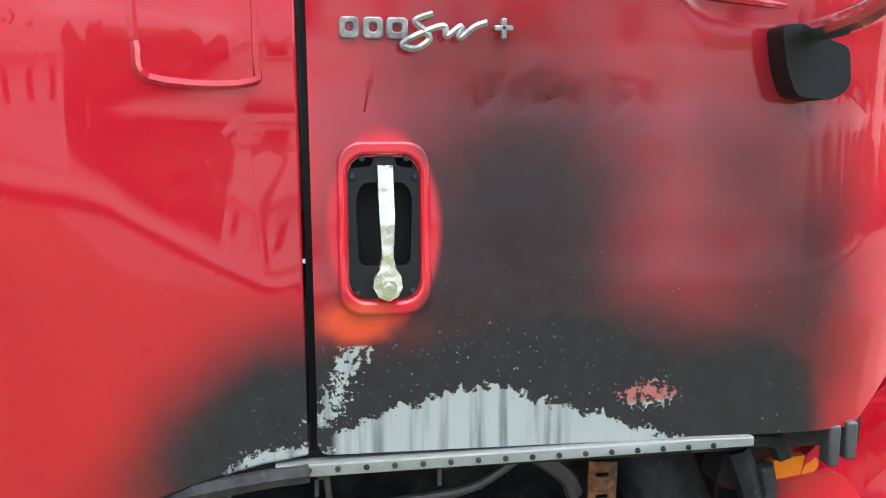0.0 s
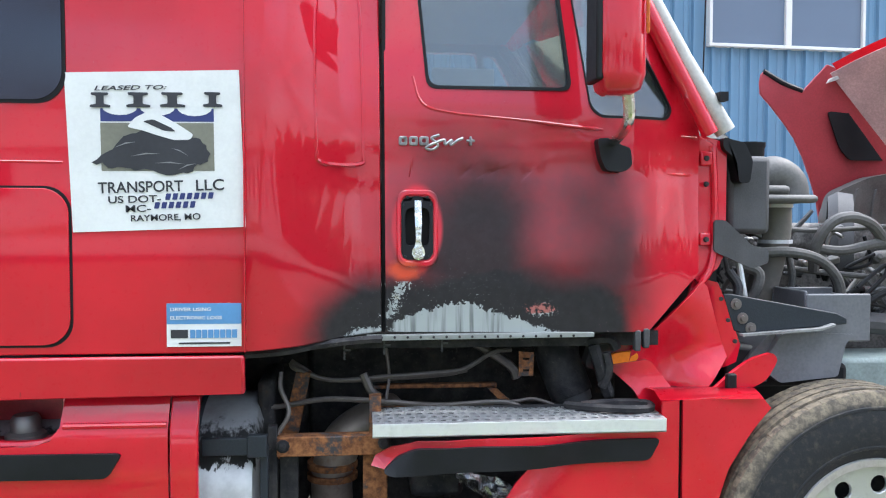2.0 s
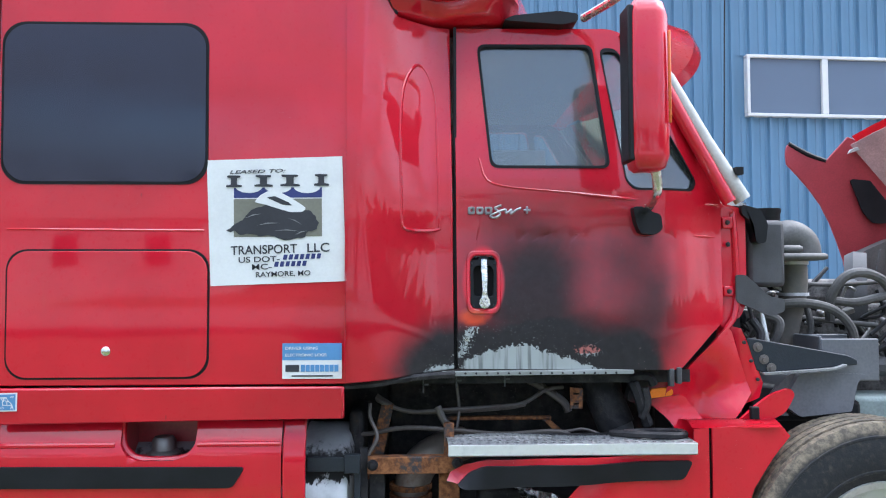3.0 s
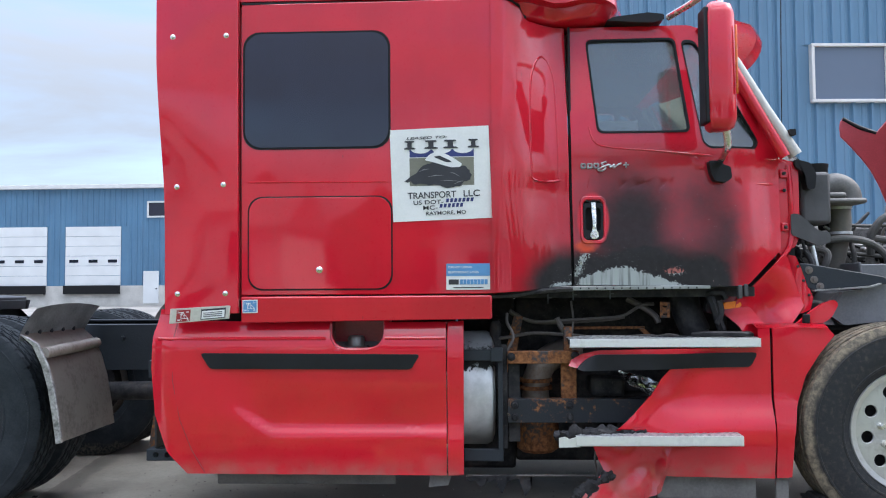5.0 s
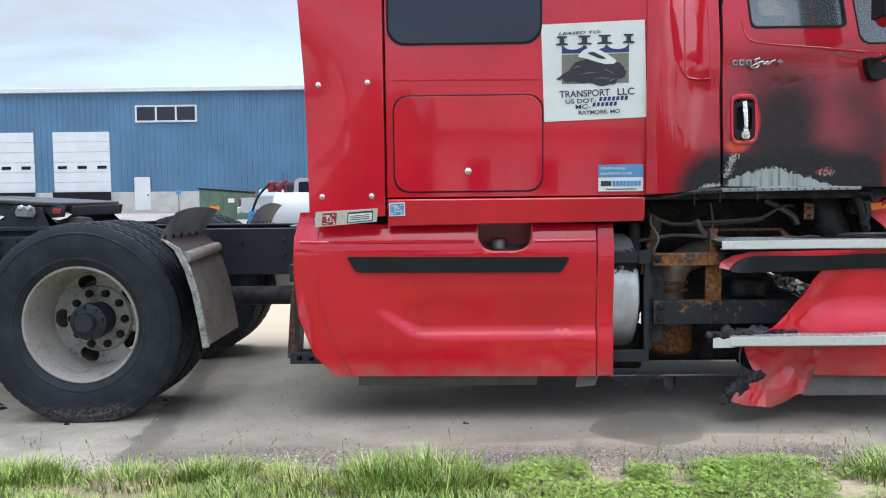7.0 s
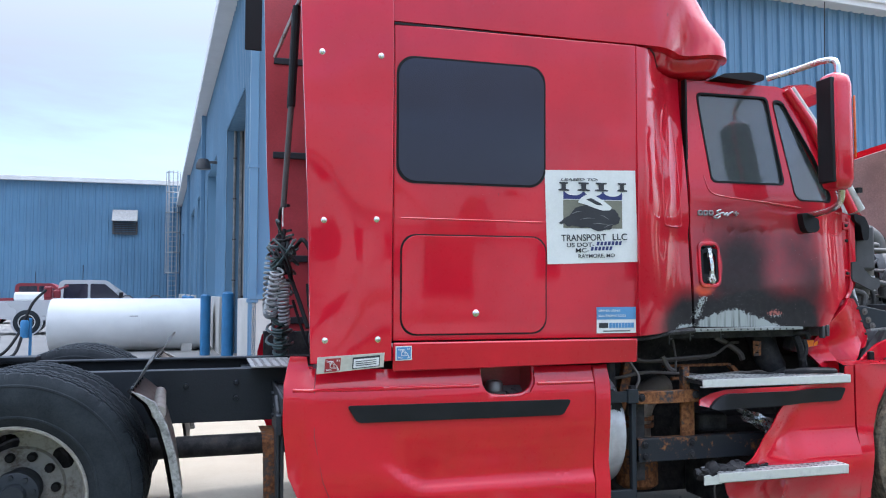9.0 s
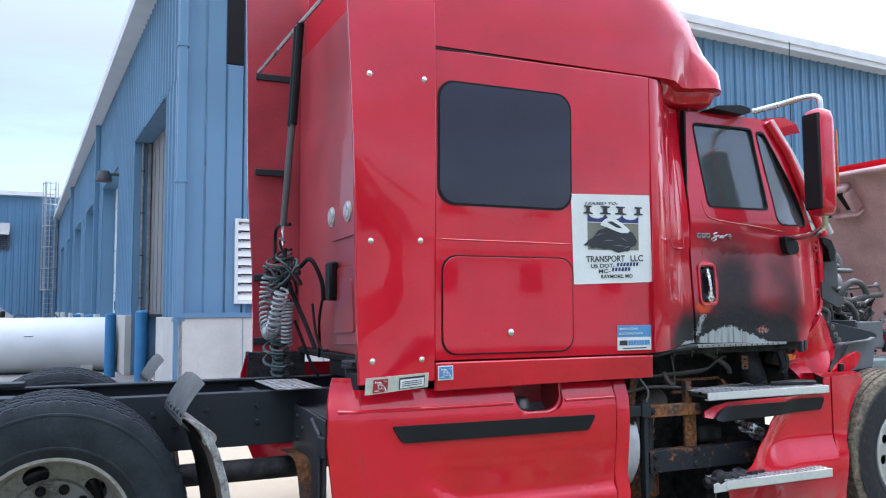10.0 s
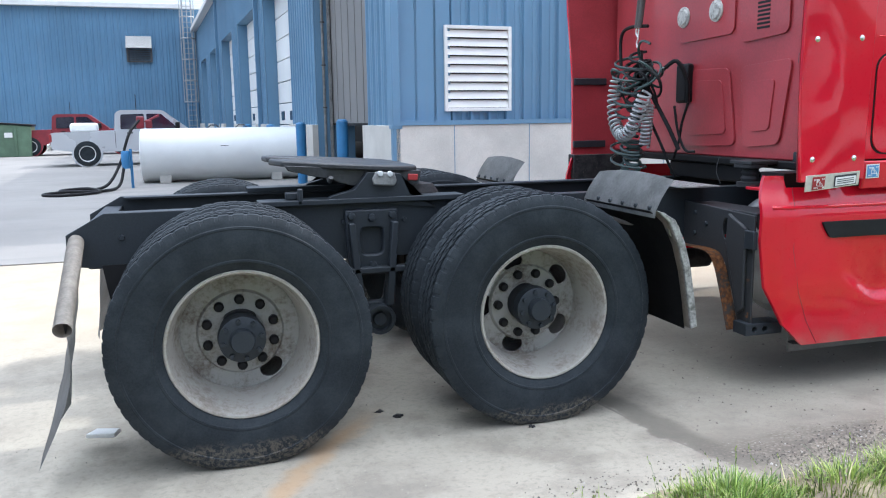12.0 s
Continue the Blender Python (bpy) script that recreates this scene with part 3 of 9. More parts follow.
def curve(pts, n=8):
    """Points of a smooth line through the given ones."""
    P = [Vector(p) for p in pts]
    P = [2 * P[0] - P[1]] + P + [2 * P[-1] - P[-2]]
    out = []
    for i in range(1, len(P) - 2):
        for k in range(n):
            t = k / n
            a, b, c, d = P[i - 1], P[i], P[i + 1], P[i + 2]
            out.append(0.5 * ((2 * b) + (c - a) * t + (2 * a - 5 * b + 4 * c - d) * t * t + (3 * b - a - 3 * c + d) * t ** 3))
    out.append(P[-2])
    return out


def lathe(profile, centre, axis="y", seg=48, bm=None, wave=None, caps=True):
    """Turns (radius, along) points round an axis through the centre; wave(k, i) changes a radius."""
    bm = bm or bmesh.new()
    c = Vector(centre)
    rings = []
    for i, (r, s) in enumerate(profile):
        ring = []
        for k in range(seg):
            a = 2 * math.pi * k / seg
            rr = r + (wave(k, i) if wave else 0)
            u, v = rr * math.cos(a), rr * math.sin(a)
            ring.append(bm.verts.new(c + Vector({"y": (u, s, v), "x": (s, u, v), "z": (u, v, s)}[axis])))
        rings.append(ring)
    for q, s in zip(rings, rings[1:]):
        for k in range(seg):
            bm.faces.new((q[k], q[(k + 1) % seg], s[(k + 1) % seg], s[k]))
    for ring in (rings[0], rings[-1]) if caps else ():
        if (ring[0].co - ring[seg // 2].co).length > 1e-4:
            bm.faces.new(ring)
    return bm


def rounded(x0, x1, z0, z1, r, n=6):
    """A rectangle with round corners as a list of points."""
    rs = r if isinstance(r, (list, tuple)) else [r] * 4
    out = []
    for (cx, cz, a0), q in zip(((x1, z1, 0), (x0, z1, 90), (x0, z0, 180), (x1, z0, 270)), rs):
        sx = -1 if cx == x1 else 1
        sz = -1 if cz == z1 else 1
        for k in range(n + 1):
            a = radians(a0 + 90 * k / n)
            out.append((cx + sx * q + q * math.cos(a), cz + sz * q + q * math.sin(a)))
    return out


def soft_poly(pts, r=0.03, n=5):
    """A polygon with its corners rounded."""
    out = []
    m = len(pts)
    for i in range(m):
        p, a, b = Vector(pts[i]), Vector(pts[i - 1]), Vector(pts[(i + 1) % m])
        q = min(r, (a - p).length * 0.45, (b - p).length * 0.45)
        s, e = p + (a - p).normalized() * q, p + (b - p).normalized() * q
        for k in range(n + 1):
            t = k / n
            out.append(tuple((1 - t) ** 2 * s + 2 * t * (1 - t) * p + t * t * e))
    return out


def sheet(outline, holes, depth, thick, cuts=0.0, bm=None):
    """A panel of the x, z plane with holes, bent to y = depth(x, z), of the given thickness."""
    t = bmesh.new()
    for loop in (outline, *holes):
        vs = [t.verts.new((x, 0, z)) for x, z in loop]
        for i in range(len(vs)):
            t.edges.new((vs[i], vs[(i + 1) % len(vs)]))
    bmesh.ops.triangle_fill(t, use_beauty=True, use_dissolve=False, edges=t.edges[:])
    if cuts:
        xs, zs = [p[0] for p in outline], [p[1] for p in outline]
        for lo, hi, no in ((min(xs), max(xs), (1, 0, 0)), (min(zs), max(zs), (0, 0, 1))):
            n = int((hi - lo) / cuts)
            for k in range(1, n + 1):
                v = lo + (hi - lo) * k / (n + 1)
                bmesh.ops.bisect_plane(t, geom=t.verts[:] + t.edges[:] + t.faces[:], plane_co=(v, 0, v), plane_no=no, dist=1e-5)
    t.normal_update()
    own = bm or bmesh.new()
    t.verts.index_update()
    front = [own.verts.new((v.co.x, depth(v.co.x, v.co.z), v.co.z)) for v in t.verts]
    back = [own.verts.new((v.co.x, depth(v.co.x, v.co.z) + thick, v.co.z)) for v in t.verts]
    for f in t.faces:
        ids = [v.index for v in f.verts]
        own.faces.new([front[i] for i in ids])
        own.faces.new([back[i] for i in reversed(ids)])
    for e in t.edges:
        if len(e.link_faces) == 1:
            i, j = e.verts[0].index, e.verts[1].index
            own.faces.new((front[i], front[j], back[j], back[i]))
    t.free()
    return own


def ease(a, b, t):
    t = min(1, max(0, (t - a) / (b - a)))
    return t * t * (3 - 2 * t)


# ---------------------------------------------------------------- ground
def ground_height(x, y):
    """Level at the slab, rising a little at the verge, and falling away beneath the grass bank."""
    fall = -0.0175 * max(0.0, min(6.0, -2.1 - x)) * ease(5.5, 3.0, y)
    fall -= 0.055 * max(0.0, min(5.0, x - 0.35)) * ease(5.5, 3.0, y)
    return fall + 0.045 * ease(0.75, 0.2, y) - 0.62 * ease(0.1, -3.2, y) * ease(2.2, 0.2, abs(x + 0.9) - 0.6)


bm = bmesh.new()
xs = [-1500, -300, -80, -30] + [-14 + 0.5 * i for i in range(45)] + [14, 30, 80, 300, 1500]
ys = [-1500, -300, -80, -30, -12] + [-6 + 0.25 * i for i in range(33)] + [3.5, 6, 10, 14, 14.01, 20, 35, 60, 120, 400, 1500]
grid = [[bm.verts.new((x, y, ground_height(x, y))) for y in ys] for x in xs]
for i in range(len(xs) - 1):
    for j in range(len(ys) - 1):
        bm.faces.new((grid[i][j], grid[i + 1][j], grid[i + 1][j + 1], grid[i][j + 1]))
structure("ground", bm, CONCRETE, "pale stained concrete yard with gravel along the verge")

bm = bmesh.new()
box(bm, -70, 45, 6.4, 52.9, -0.2, 0.012)
structure("road", bm, ASPHALT, "grey worn asphalt lane along the workshop")


# ---------------------------------------------------------------- workshop building
CORNER = Vector((-1.89, 9.63, 0))
BTURN = pose(CORNER.x, CORNER.y, 0, 0, 0, 3.3)      # local: x along the front, y along the bay side
ROOF_Z = 7.0


def ribbed(bm, a0, a1, z0, z1, face, out, pitch=0.3, rib=0.035, along="x", holes=()):
    """Ribbed steel siding from a0 to a1; out is the way its ribs stand proud."""
    n = max(1, round((a1 - a0) / pitch))
    p = (a1 - a0) / n
    for k in range(n):
        s = a0 + k * p
        line = [(s, 0), (s + 0.28 * p, 0), (s + 0.33 * p, 0.012), (s + 0.55 * p, 0.012), (s + 0.60 * p, 0), (s + 0.72 * p, 0), (s + 0.78 * p, rib), (s + 0.92 * p, rib), (s + 0.98 * p, 0), (s + p, 0)]
        spans = [(z0, z1)]
        for ha0, ha1, hz0, hz1 in holes:
            if s + p > ha0 + 0.01 and s < ha1 - 0.01:
                spans = [q for lo, hi in spans for q in ((lo, min(hi, hz0)), (max(lo, hz1), hi)) if q[1] - q[0] > 0.01]
        for lo, hi in spans:
            row = []
            for a, d in line:
                a = min(a, a1)
                row.append([bm.verts.new((a, face + out * d, z) if along == "x" else (face + out * d, a, z)) for z in (lo, hi)])
            for q, w in zip(row, row[1:]):
                bm.faces.new((q[0], w[0], w[1], q[1]))


BASE_Z = 1.25
FRONT_LEN = 46.0
bm = boxes((0, FRONT_LEN, 0.06, 0.3, 0.0, ROOF_Z))
ribbed(bm, 0.1, FRONT_LEN, BASE_Z, ROOF_Z, 0.05, -1, rib=0.05, holes=[(0.80, 1.90, 1.45, 2.72), (6.86, 9.38, 4.10, 5.06)])
front = structure("wall_south", bm, BLUE_SIDING, "blue ribbed steel siding wall of the workshop")
front.matrix_world = BTURN
bm = boxes((-0.02, FRONT_LEN, -0.14, 0.05, 0.0, BASE_Z))
ob = structure("wall_base_south", bm, BASE_WALL, "pale cast concrete base wall with vertical joints", 0.01)
ob.matrix_world = BTURN
bm = boxes((-0.05, FRONT_LEN, -0.16, 0.02, BASE_Z, BASE_Z + 0.07))
for k in range(22):
    box(bm, 0.9 + 1.25 * k, 0.912 + 1.25 * k, -0.143, -0.13, 0.02, BASE_Z - 0.01)
ob = structure("trim", bm, BLUE_SIDING, "blue steel sill trim over the base wall")
ob.matrix_world = BTURN
bm = boxes((-0.25, FRONT_LEN, -0.28, 0.2, ROOF_Z, ROOF_Z + 0.24), (-0.25, FRONT_LEN, -0.32, -0.26, ROOF_Z + 0.12, ROOF_Z + 0.30))
ob = structure("roof_edge_south", bm, WHITE_TRIM, "off-white metal gutter along the roof edge", 0.01)
ob.matrix_world = BTURN

# bay side, with openings
BAYS = [(1.66, 6.0), (8.95, 13.45), (15.45, 20.30), (22.30, 27.0), (29.3, 33.8), (36.2, 40.6)]
BAY_TOP = 4.93
SIDE_LEN = 43.4
bm = bmesh.new()
cuts = [0.0] + [v for b in BAYS for v in b] + [SIDE_LEN]
for a, b in zip(cuts[0::2], cuts[1::2]):
    box(bm, 0.08, 0.9, a, b, 0.0, ROOF_Z)
    ribbed(bm, a + 0.02, b - 0.02, BASE_Z, BAY_TOP, 0.07, -1, along="y")
ribbed(bm, 0.02, SIDE_LEN, BAY_TOP, ROOF_Z, 0.07, -1, along="y")
for a, b in BAYS:
    box(bm, 0.08, 0.9, a, b, BAY_TOP, ROOF_Z)
side = structure("wall_west", bm, BLUE_SIDING, "blue ribbed steel siding with tall bay openings")
side.matrix_world = BTURN
bm = bmesh.new()
for a, b in zip(cuts[0::2], cuts[1::2]):
    box(bm, -0.05, 0.08, a - 0.02, b + 0.02, 0.0, BASE_Z)
ob = structure("wall_base_west", bm, BASE_WALL, "pale concrete base between the bay doors", 0.01)
ob.matrix_world = BTURN
bm = boxes((-0.3, 0.2, -0.25, SIDE_LEN, ROOF_Z, ROOF_Z + 0.24))
ob = structure("roof_edge_west", bm, WHITE_TRIM, "off-white metal gutter along the bay side", 0.01)
ob.matrix_world = BTURN
bm = boxes((0.0, FRONT_LEN, 0.0, SIDE_LEN, ROOF_Z + 0.02, ROOF_Z + 0.2))
ob = structure("roof", bm, WHITE_TRIM, "flat pale metal roof of the workshop")
ob.matrix_world = BTURN
bm = boxes((FRONT_LEN - 0.3, FRONT_LEN, 0.3, SIDE_LEN, 0, ROOF_Z))
ob = structure("wall_east", bm, BLUE_SIDING, "blue steel wall closing the workshop")
ob.matrix_world = BTURN
# walls added to close the view inside, coloured for its shade
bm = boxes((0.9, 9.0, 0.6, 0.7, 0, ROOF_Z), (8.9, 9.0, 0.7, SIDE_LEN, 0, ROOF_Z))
ob = structure("inner_wall", bm, DARK_INSIDE, "inside wall of the workshop, near-black for indoor shade")
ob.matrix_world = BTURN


def bay_door(k, a, b, opened):
    d = thing("bay_door", "white sectional bay door with small dark windows" if not opened else "half-raised grey-brown bay door with a dark gap below", "door", "bay doors")
    d.matrix_world = BTURN
    if opened:
        bm = boxes((0.42, 0.48, a, b, 1.28, BAY_TOP))
        for i in range(1, 8):
            v = a + (b - a) * i / 8
            box(bm, 0.408, 0.42, v - 0.012, v + 0.012, 1.30, BAY_TOP)
        part("door_panel", bm, DOOR_TAUPE, d, "grey-brown door leaf with upright seams", 0.004)
        part("bottom_seal", boxes((0.41, 0.49, a, b, 1.23, 1.28)), BLACK_RUBBER, d, "black rubber bottom seal")
        part("track", boxes((0.34, 0.40, b - 0.10, b - 0.02, 0.02, BAY_TOP)), GREY_FLAP, d, "grey steel door track", 0.005)
        part("conduit", tube(bmesh.new(), [(0.24, b - 0.03, 0.05), (0.24, b - 0.03, BAY_TOP)], 0.03, 8), GREY_FLAP, d, "grey conduit along the jamb")
        for z in (1.6, 2.5, 3.4, 4.3):
            part("clip", boxes((0.20, 0.28, b - 0.07, b, z, z + 0.03)), GREY_PLASTIC, d)
        return
    n = 8
    for i in range(n):
        z0, z1 = BAY_TOP * i / n, BAY_TOP * (i + 1) / n
        part("door_panel", boxes((0.42, 0.48, a, b, z0 + 0.012, z1 - 0.012)), WHITE_DOOR, d, "", 0.012)
    for i in range(3):
        c = a + (b - a) * (i + 0.5) / 3
        part("window", boxes((0.405, 0.43, c - 0.28, c + 0.28, 1.36, 1.62)), DARK_GLASS, d, "small dark door window", 0.008)


for k, (a, b) in enumerate(BAYS):
    bay_door(k, a, b, k == 0)

vent = thing("louvre_vent", "white louvred wall vent with horizontal blades", "vent")
vent.matrix_world = BTURN
part("frame", boxes((0.80, 0.85, -0.04, 0.08, 1.45, 2.72), (1.85, 1.90, -0.04, 0.08, 1.45, 2.72), (0.85, 1.85, -0.04, 0.08, 2.67, 2.72), (0.85, 1.85, -0.04, 0.08, 1.45, 1.50)), WHITE_TRIM, vent, "", 0.005)
part("backing", boxes((0.85, 1.85, 0.03, 0.055, 1.50, 2.67)), DARK_INSIDE, vent)
for i in range(9):
    z = 1.505 + 0.13 * i
    part("slat", prism([(-0.035, z), (-0.028, z + 0.004), (0.018, z + 0.108), (0.010, z + 0.112)], 0.85, 1.85, plane="yz"), WHITE_TRIM, vent)

win = thing("window_1", "white-framed sliding window with panes coloured like reflected sky", "window", kind="structure")
win.matrix_world = BTURN
WX0, WX1, WZ0, WZ1 = 6.86, 9.38, 4.10, 5.06
part("window_frame", boxes((WX0, WX1, -0.05, 0.08, WZ0, WZ0 + 0.05), (WX0, WX1, -0.05, 0.08, WZ1 - 0.05, WZ1), (WX0, WX0 + 0.05, -0.05, 0.08, WZ0 + 0.05, WZ1 - 0.05), (WX1 - 0.05, WX1, -0.05, 0.08, WZ0 + 0.05, WZ1 - 0.05), ((WX0 + WX1) / 2 - 0.05, (WX0 + WX1) / 2 + 0.05, -0.05, 0.08, WZ0 + 0.05, WZ1 - 0.05)), WHITE_TRIM, win, "", 0.008)
for a, b in ((WX0 + 0.05, (WX0 + WX1) / 2 - 0.05), ((WX0 + WX1) / 2 + 0.05, WX1 - 0.05)):
    part("pane", boxes((a, b, 0.0, 0.05, WZ0 + 0.05, WZ1 - 0.05)), SKY_TONED_GLASS, win)

# the far hall that closes the yard
FAR_Y = 53.0
FAR_TOP = 8.4
bm = boxes((-75, -3.6, FAR_Y + 0.08, FAR_Y + 0.5, 0, FAR_TOP))
ribbed(bm, -18.5, -3.6, 0.05, 1.48, FAR_Y + 0.07, -1, pitch=0.4, rib=0.05)
ribbed(bm, -75, -3.6, 1.48, FAR_TOP, FAR_Y + 0.07, -1, pitch=0.4, rib=0.05, holes=[(-29.6, -25.6, 0, 5.7), (-35, -31.0, 0, 5.7), (-24.0, -19.5, 6.3, 7.5)])
structure("wall_north", bm, FAR_SIDING, "far blue ribbed steel hall across the yard")
structure("wall_base_north", boxes((-75, -18.55, FAR_Y - 0.06, FAR_Y + 0.08, 0, 1.48)), BASE_WALL, "pale concrete base of the far hall", 0.01)
structure("roof_edge_north", boxes((-75.2, -3.4, FAR_Y - 0.3, FAR_Y + 0.6, FAR_TOP, FAR_TOP + 0.28)), WHITE_TRIM, "off-white roof edge of the far hall", 0.01)


# ---------------------------------------------------------------- the truck
CY = 2.15
truck = thing("semi_truck", "red sleeper semi truck with a burnt passenger door and torn skirts", "truck")


def side_y(x, z):
    """Depth of the near side of sleeper and cab."""
    sleeper = 0.985 - 0.02 * ease(1.2, 2.4, z)
    door = 1.125 + 0.02 * ease(1.3, 1.7, z) - 0.02 * ease(1.68, 1.70, z) * 0.6 + 0.075 * ease(1.75, 2.55, z)
    return sleeper + (door - sleeper) * ease(-0.40, -0.02, x)


def mirror_y(bm):
    """A copy for the far side."""
    bmesh.ops.transform(bm, matrix=Matrix.Translation((0, 2 * CY, 0)) @ Matrix.Diagonal((1, -1, 1, 1)), verts=bm.verts)
    return bm


SEAM_X = -1.675
# sleeper sides, back and floor
outl_side = [(SEAM_X, 1.125), (-0.45, 1.125), (-0.25, 1.135), (0.0, 1.165), (-0.012, 2.53), (-0.22, 2.535), (-0.255, 2.59), (-0.31, 2.612), (SEAM_X, 2.606)]
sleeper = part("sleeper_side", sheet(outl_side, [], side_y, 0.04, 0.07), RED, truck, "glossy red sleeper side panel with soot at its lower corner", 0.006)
part("sleeper_side", mirror_y(sheet(outl_side, [], side_y, 0.04, 0.2)), RED, truck)
part("sleeper_back", boxes((-1.74, -1.68, 1.03, 2 * CY - 1.03, 1.10, 3.2)), DULL_RED, truck, "dull red sleeper back wall with pressed panels", 0.01)
part("sleeper_floor", boxes((-1.68, 0.95, 1.2, 2 * CY - 1.2, 1.10, 1.15)), BURNT, truck)
part("sleeper_lining", boxes((-0.50, -0.46, 1.05, 2 * CY - 1.05, 1.15, 2.5)), CAB_GREY, truck)


# rear side extenders
def extender_y(x, z):
    return 0.965 - 0.028 * ease(1.1, 2.4, z) + 0.07 * ease(2.6, 3.5, z) + 0.012 * math.sin(5 * z) * ease(-1.8, -2.1, x)


ext = [(-1.685, 1.035), (-1.685, 3.80), (-2.14, 3.70), (-2.10, 2.3), (-2.07, 1.7), (-2.055, 1.03)]
extender = part("side_extender", sheet(ext, [], extender_y, 0.02, 0.1), RED, truck, "red side extender panel with dents and bolts", 0.004)
part("side_extender", mirror_y(sheet(ext, [], extender_y, 0.02, 0.15)), RED, truck)
part("extender_lining", mirror_y(sheet(ext, [], lambda x, z: extender_y(x, z) + 0.022, 0.004, 0.3)), DULL_RED, truck, "dull red inner side of the extender")
part("extender_lining", sheet(ext, [], lambda x, z: extender_y(x, z) + 0.022, 0.004, 0.3), DULL_RED, truck)
for y in (1.0, 2 * CY - 1.0):
    part("extender_flap", sheet([(-2.27, 3.12), (-2.15, 3.12), (-2.15, 3.72), (-2.27, 3.70)], [], lambda x, z: y - 0.008, 0.016), BLACK_RUBBER, truck, "black rubber edge flap of the extender", 0.004)
for x, z in ((-2.0, 1.675), (-1.76, 1.683), (-1.75, 1.135), (-1.992, 1.134), (-2.017, 2.436), (-1.745, 2.44)):
    y = extender_y(x, z)
    part("bolt", lathe([(0.0, -0.006), (0.006, -0.005), (0.009, -0.002), (0.014, -0.001), (0.014, 0.004)], (x, y, z), "y", 12), CHROME, extender)

# sleeper window, luggage door and sill
wloop = rounded(-1.655, -0.925, 1.87, 2.45, 0.085, 8)
window = part("sleeper_window", sheet(wloop, [], lambda x, z: side_y(x, z) - 0.006, 0.008, 0.12), DARK_GLASS, truck, "dark tinted sleeper window with round corners")
rim = [(x * 1.0 + (0.010 if x > -1.29 else -0.010), z + (0.010 if z > 2.16 else -0.010)) for x, z in wloop]
part("seal", sheet(rim, [wloop], lambda x, z: side_y(x, z) - 0.004, 0.008), BLACK_RUBBER, window, "black rubber window seal")
lug = rounded(-1.635, -0.915, 1.155, 1.615, 0.075, 8)
lug_out = [(x + (0.007 if x > -1.27 else -0.007), z + (0.007 if z > 1.38 else -0.007)) for x, z in lug]
luggage = part("luggage_door", sheet(lug, [], lambda x, z: side_y(x, z) - 0.008, 0.012, 0.1), RED, truck, "red luggage hatch with a small round lock", 0.004)
part("seal", sheet(lug_out, [lug], lambda x, z: side_y(x, z) - 0.002, 0.004), BLACK_RUBBER, luggage)
part("lock", lathe([(0.0, -0.010), (0.010, -0.009), (0.017, -0.004), (0.017, 0.01)], (-1.276, 0.975, 1.25), "y", 16), CHROME, luggage, "chrome push lock")
part("sill_panel", sheet([(SEAM_X, 0.985), (-0.413, 1.0), (-0.413, 1.118), (SEAM_X, 1.118)], [], lambda x, z: 0.975 + 0.006 * (1.118 - z) / 0.12, 0.025, 0.2), RED, truck, "red sill panel under the sleeper", 0.008)

# fuel tank fairing
def skirt_y(x, z):
    bulge = 1.075 - 0.055 * ease(1.04, 0.86, z) + 0.008 * ease(0.6, 0.25, z)
    low = 0.45 + 0.12 * ease(-1.50, -1.76, x)
    dish = 0.026 * ease(low - 0.03, low + 0.02, z) * ease(low + 0.34, low + 0.02, z) * ease(-1.80, -1.55, x)
    wrap = 0.07 * ease(-1.98, -2.18, x) ** 2
    return bulge + wrap + dish - 0.02


sk = [(-2.13, 1.055), (-2.16, 0.93), (-2.165, 0.75), (-2.14, 0.52), (-2.06, 0.34), (-1.95, 0.232), (-0.645, 0.225), (-0.645, 0.985), (-0.955, 0.985), (-0.96, 0.905), (-0.985, 0.865), (-1.04, 0.848), (-1.16, 0.848), (-1.205, 0.865), (-1.23, 0.905), (-1.235, 0.985), (-1.6, 0.99), (-2.05, 1.0), (-2.06, 1.055)]
skirt = part("tank_fairing", sheet(sk, [], skirt_y, 0.02, 0.022), RED, truck, "red fuel tank fairing with a black trim strip", 0.006)
part("tank_fairing", mirror_y(sheet(sk, [], skirt_y, 0.02, 0.3)), RED, truck)
part("fairing_end", sheet([(-0.64, 0.222), (-0.56, 0.226), (-0.556, 0.99), (-0.64, 0.985)], [], lambda x, z: skirt_y(x, z) - 0.004, 0.03, 0.1), RED, truck, "", 0.006)
part("fairing_shelf", boxes((-2.05, -1.245, 1.06, 1.35, 0.968, 0.985), (-0.945, -0.56, 1.06, 1.35, 0.968, 0.985), (-1.245, -0.945, 1.25, 1.35, 0.968, 0.985)), RED, truck, "", 0.004)
trim = soft_poly([(-1.885, 0.835), (-0.775, 0.825), (-0.82, 0.75), (-1.835, 0.756)], 0.02)
part("trim_strip", sheet(trim, [], lambda x, z: skirt_y(x, z) - 0.012, 0.02, 0.15), BLACK_PLASTIC, skirt, "black plastic trim strip", 0.006)

# fuel filler pocket
pocket = bmesh.new()
tube(pocket, curve([(-1.24, 1.06, 0.99), (-1.237, 1.05, 0.91), (-1.205, 1.05, 0.86), (-1.15, 1.05, 0.842), (-1.04, 1.05, 0.842), (-0.985, 1.05, 0.86), (-0.953, 1.05, 0.91), (-0.95, 1.06, 0.99)], 5), 0.016, 8)
part("filler_pocket", pocket, RED, skirt)
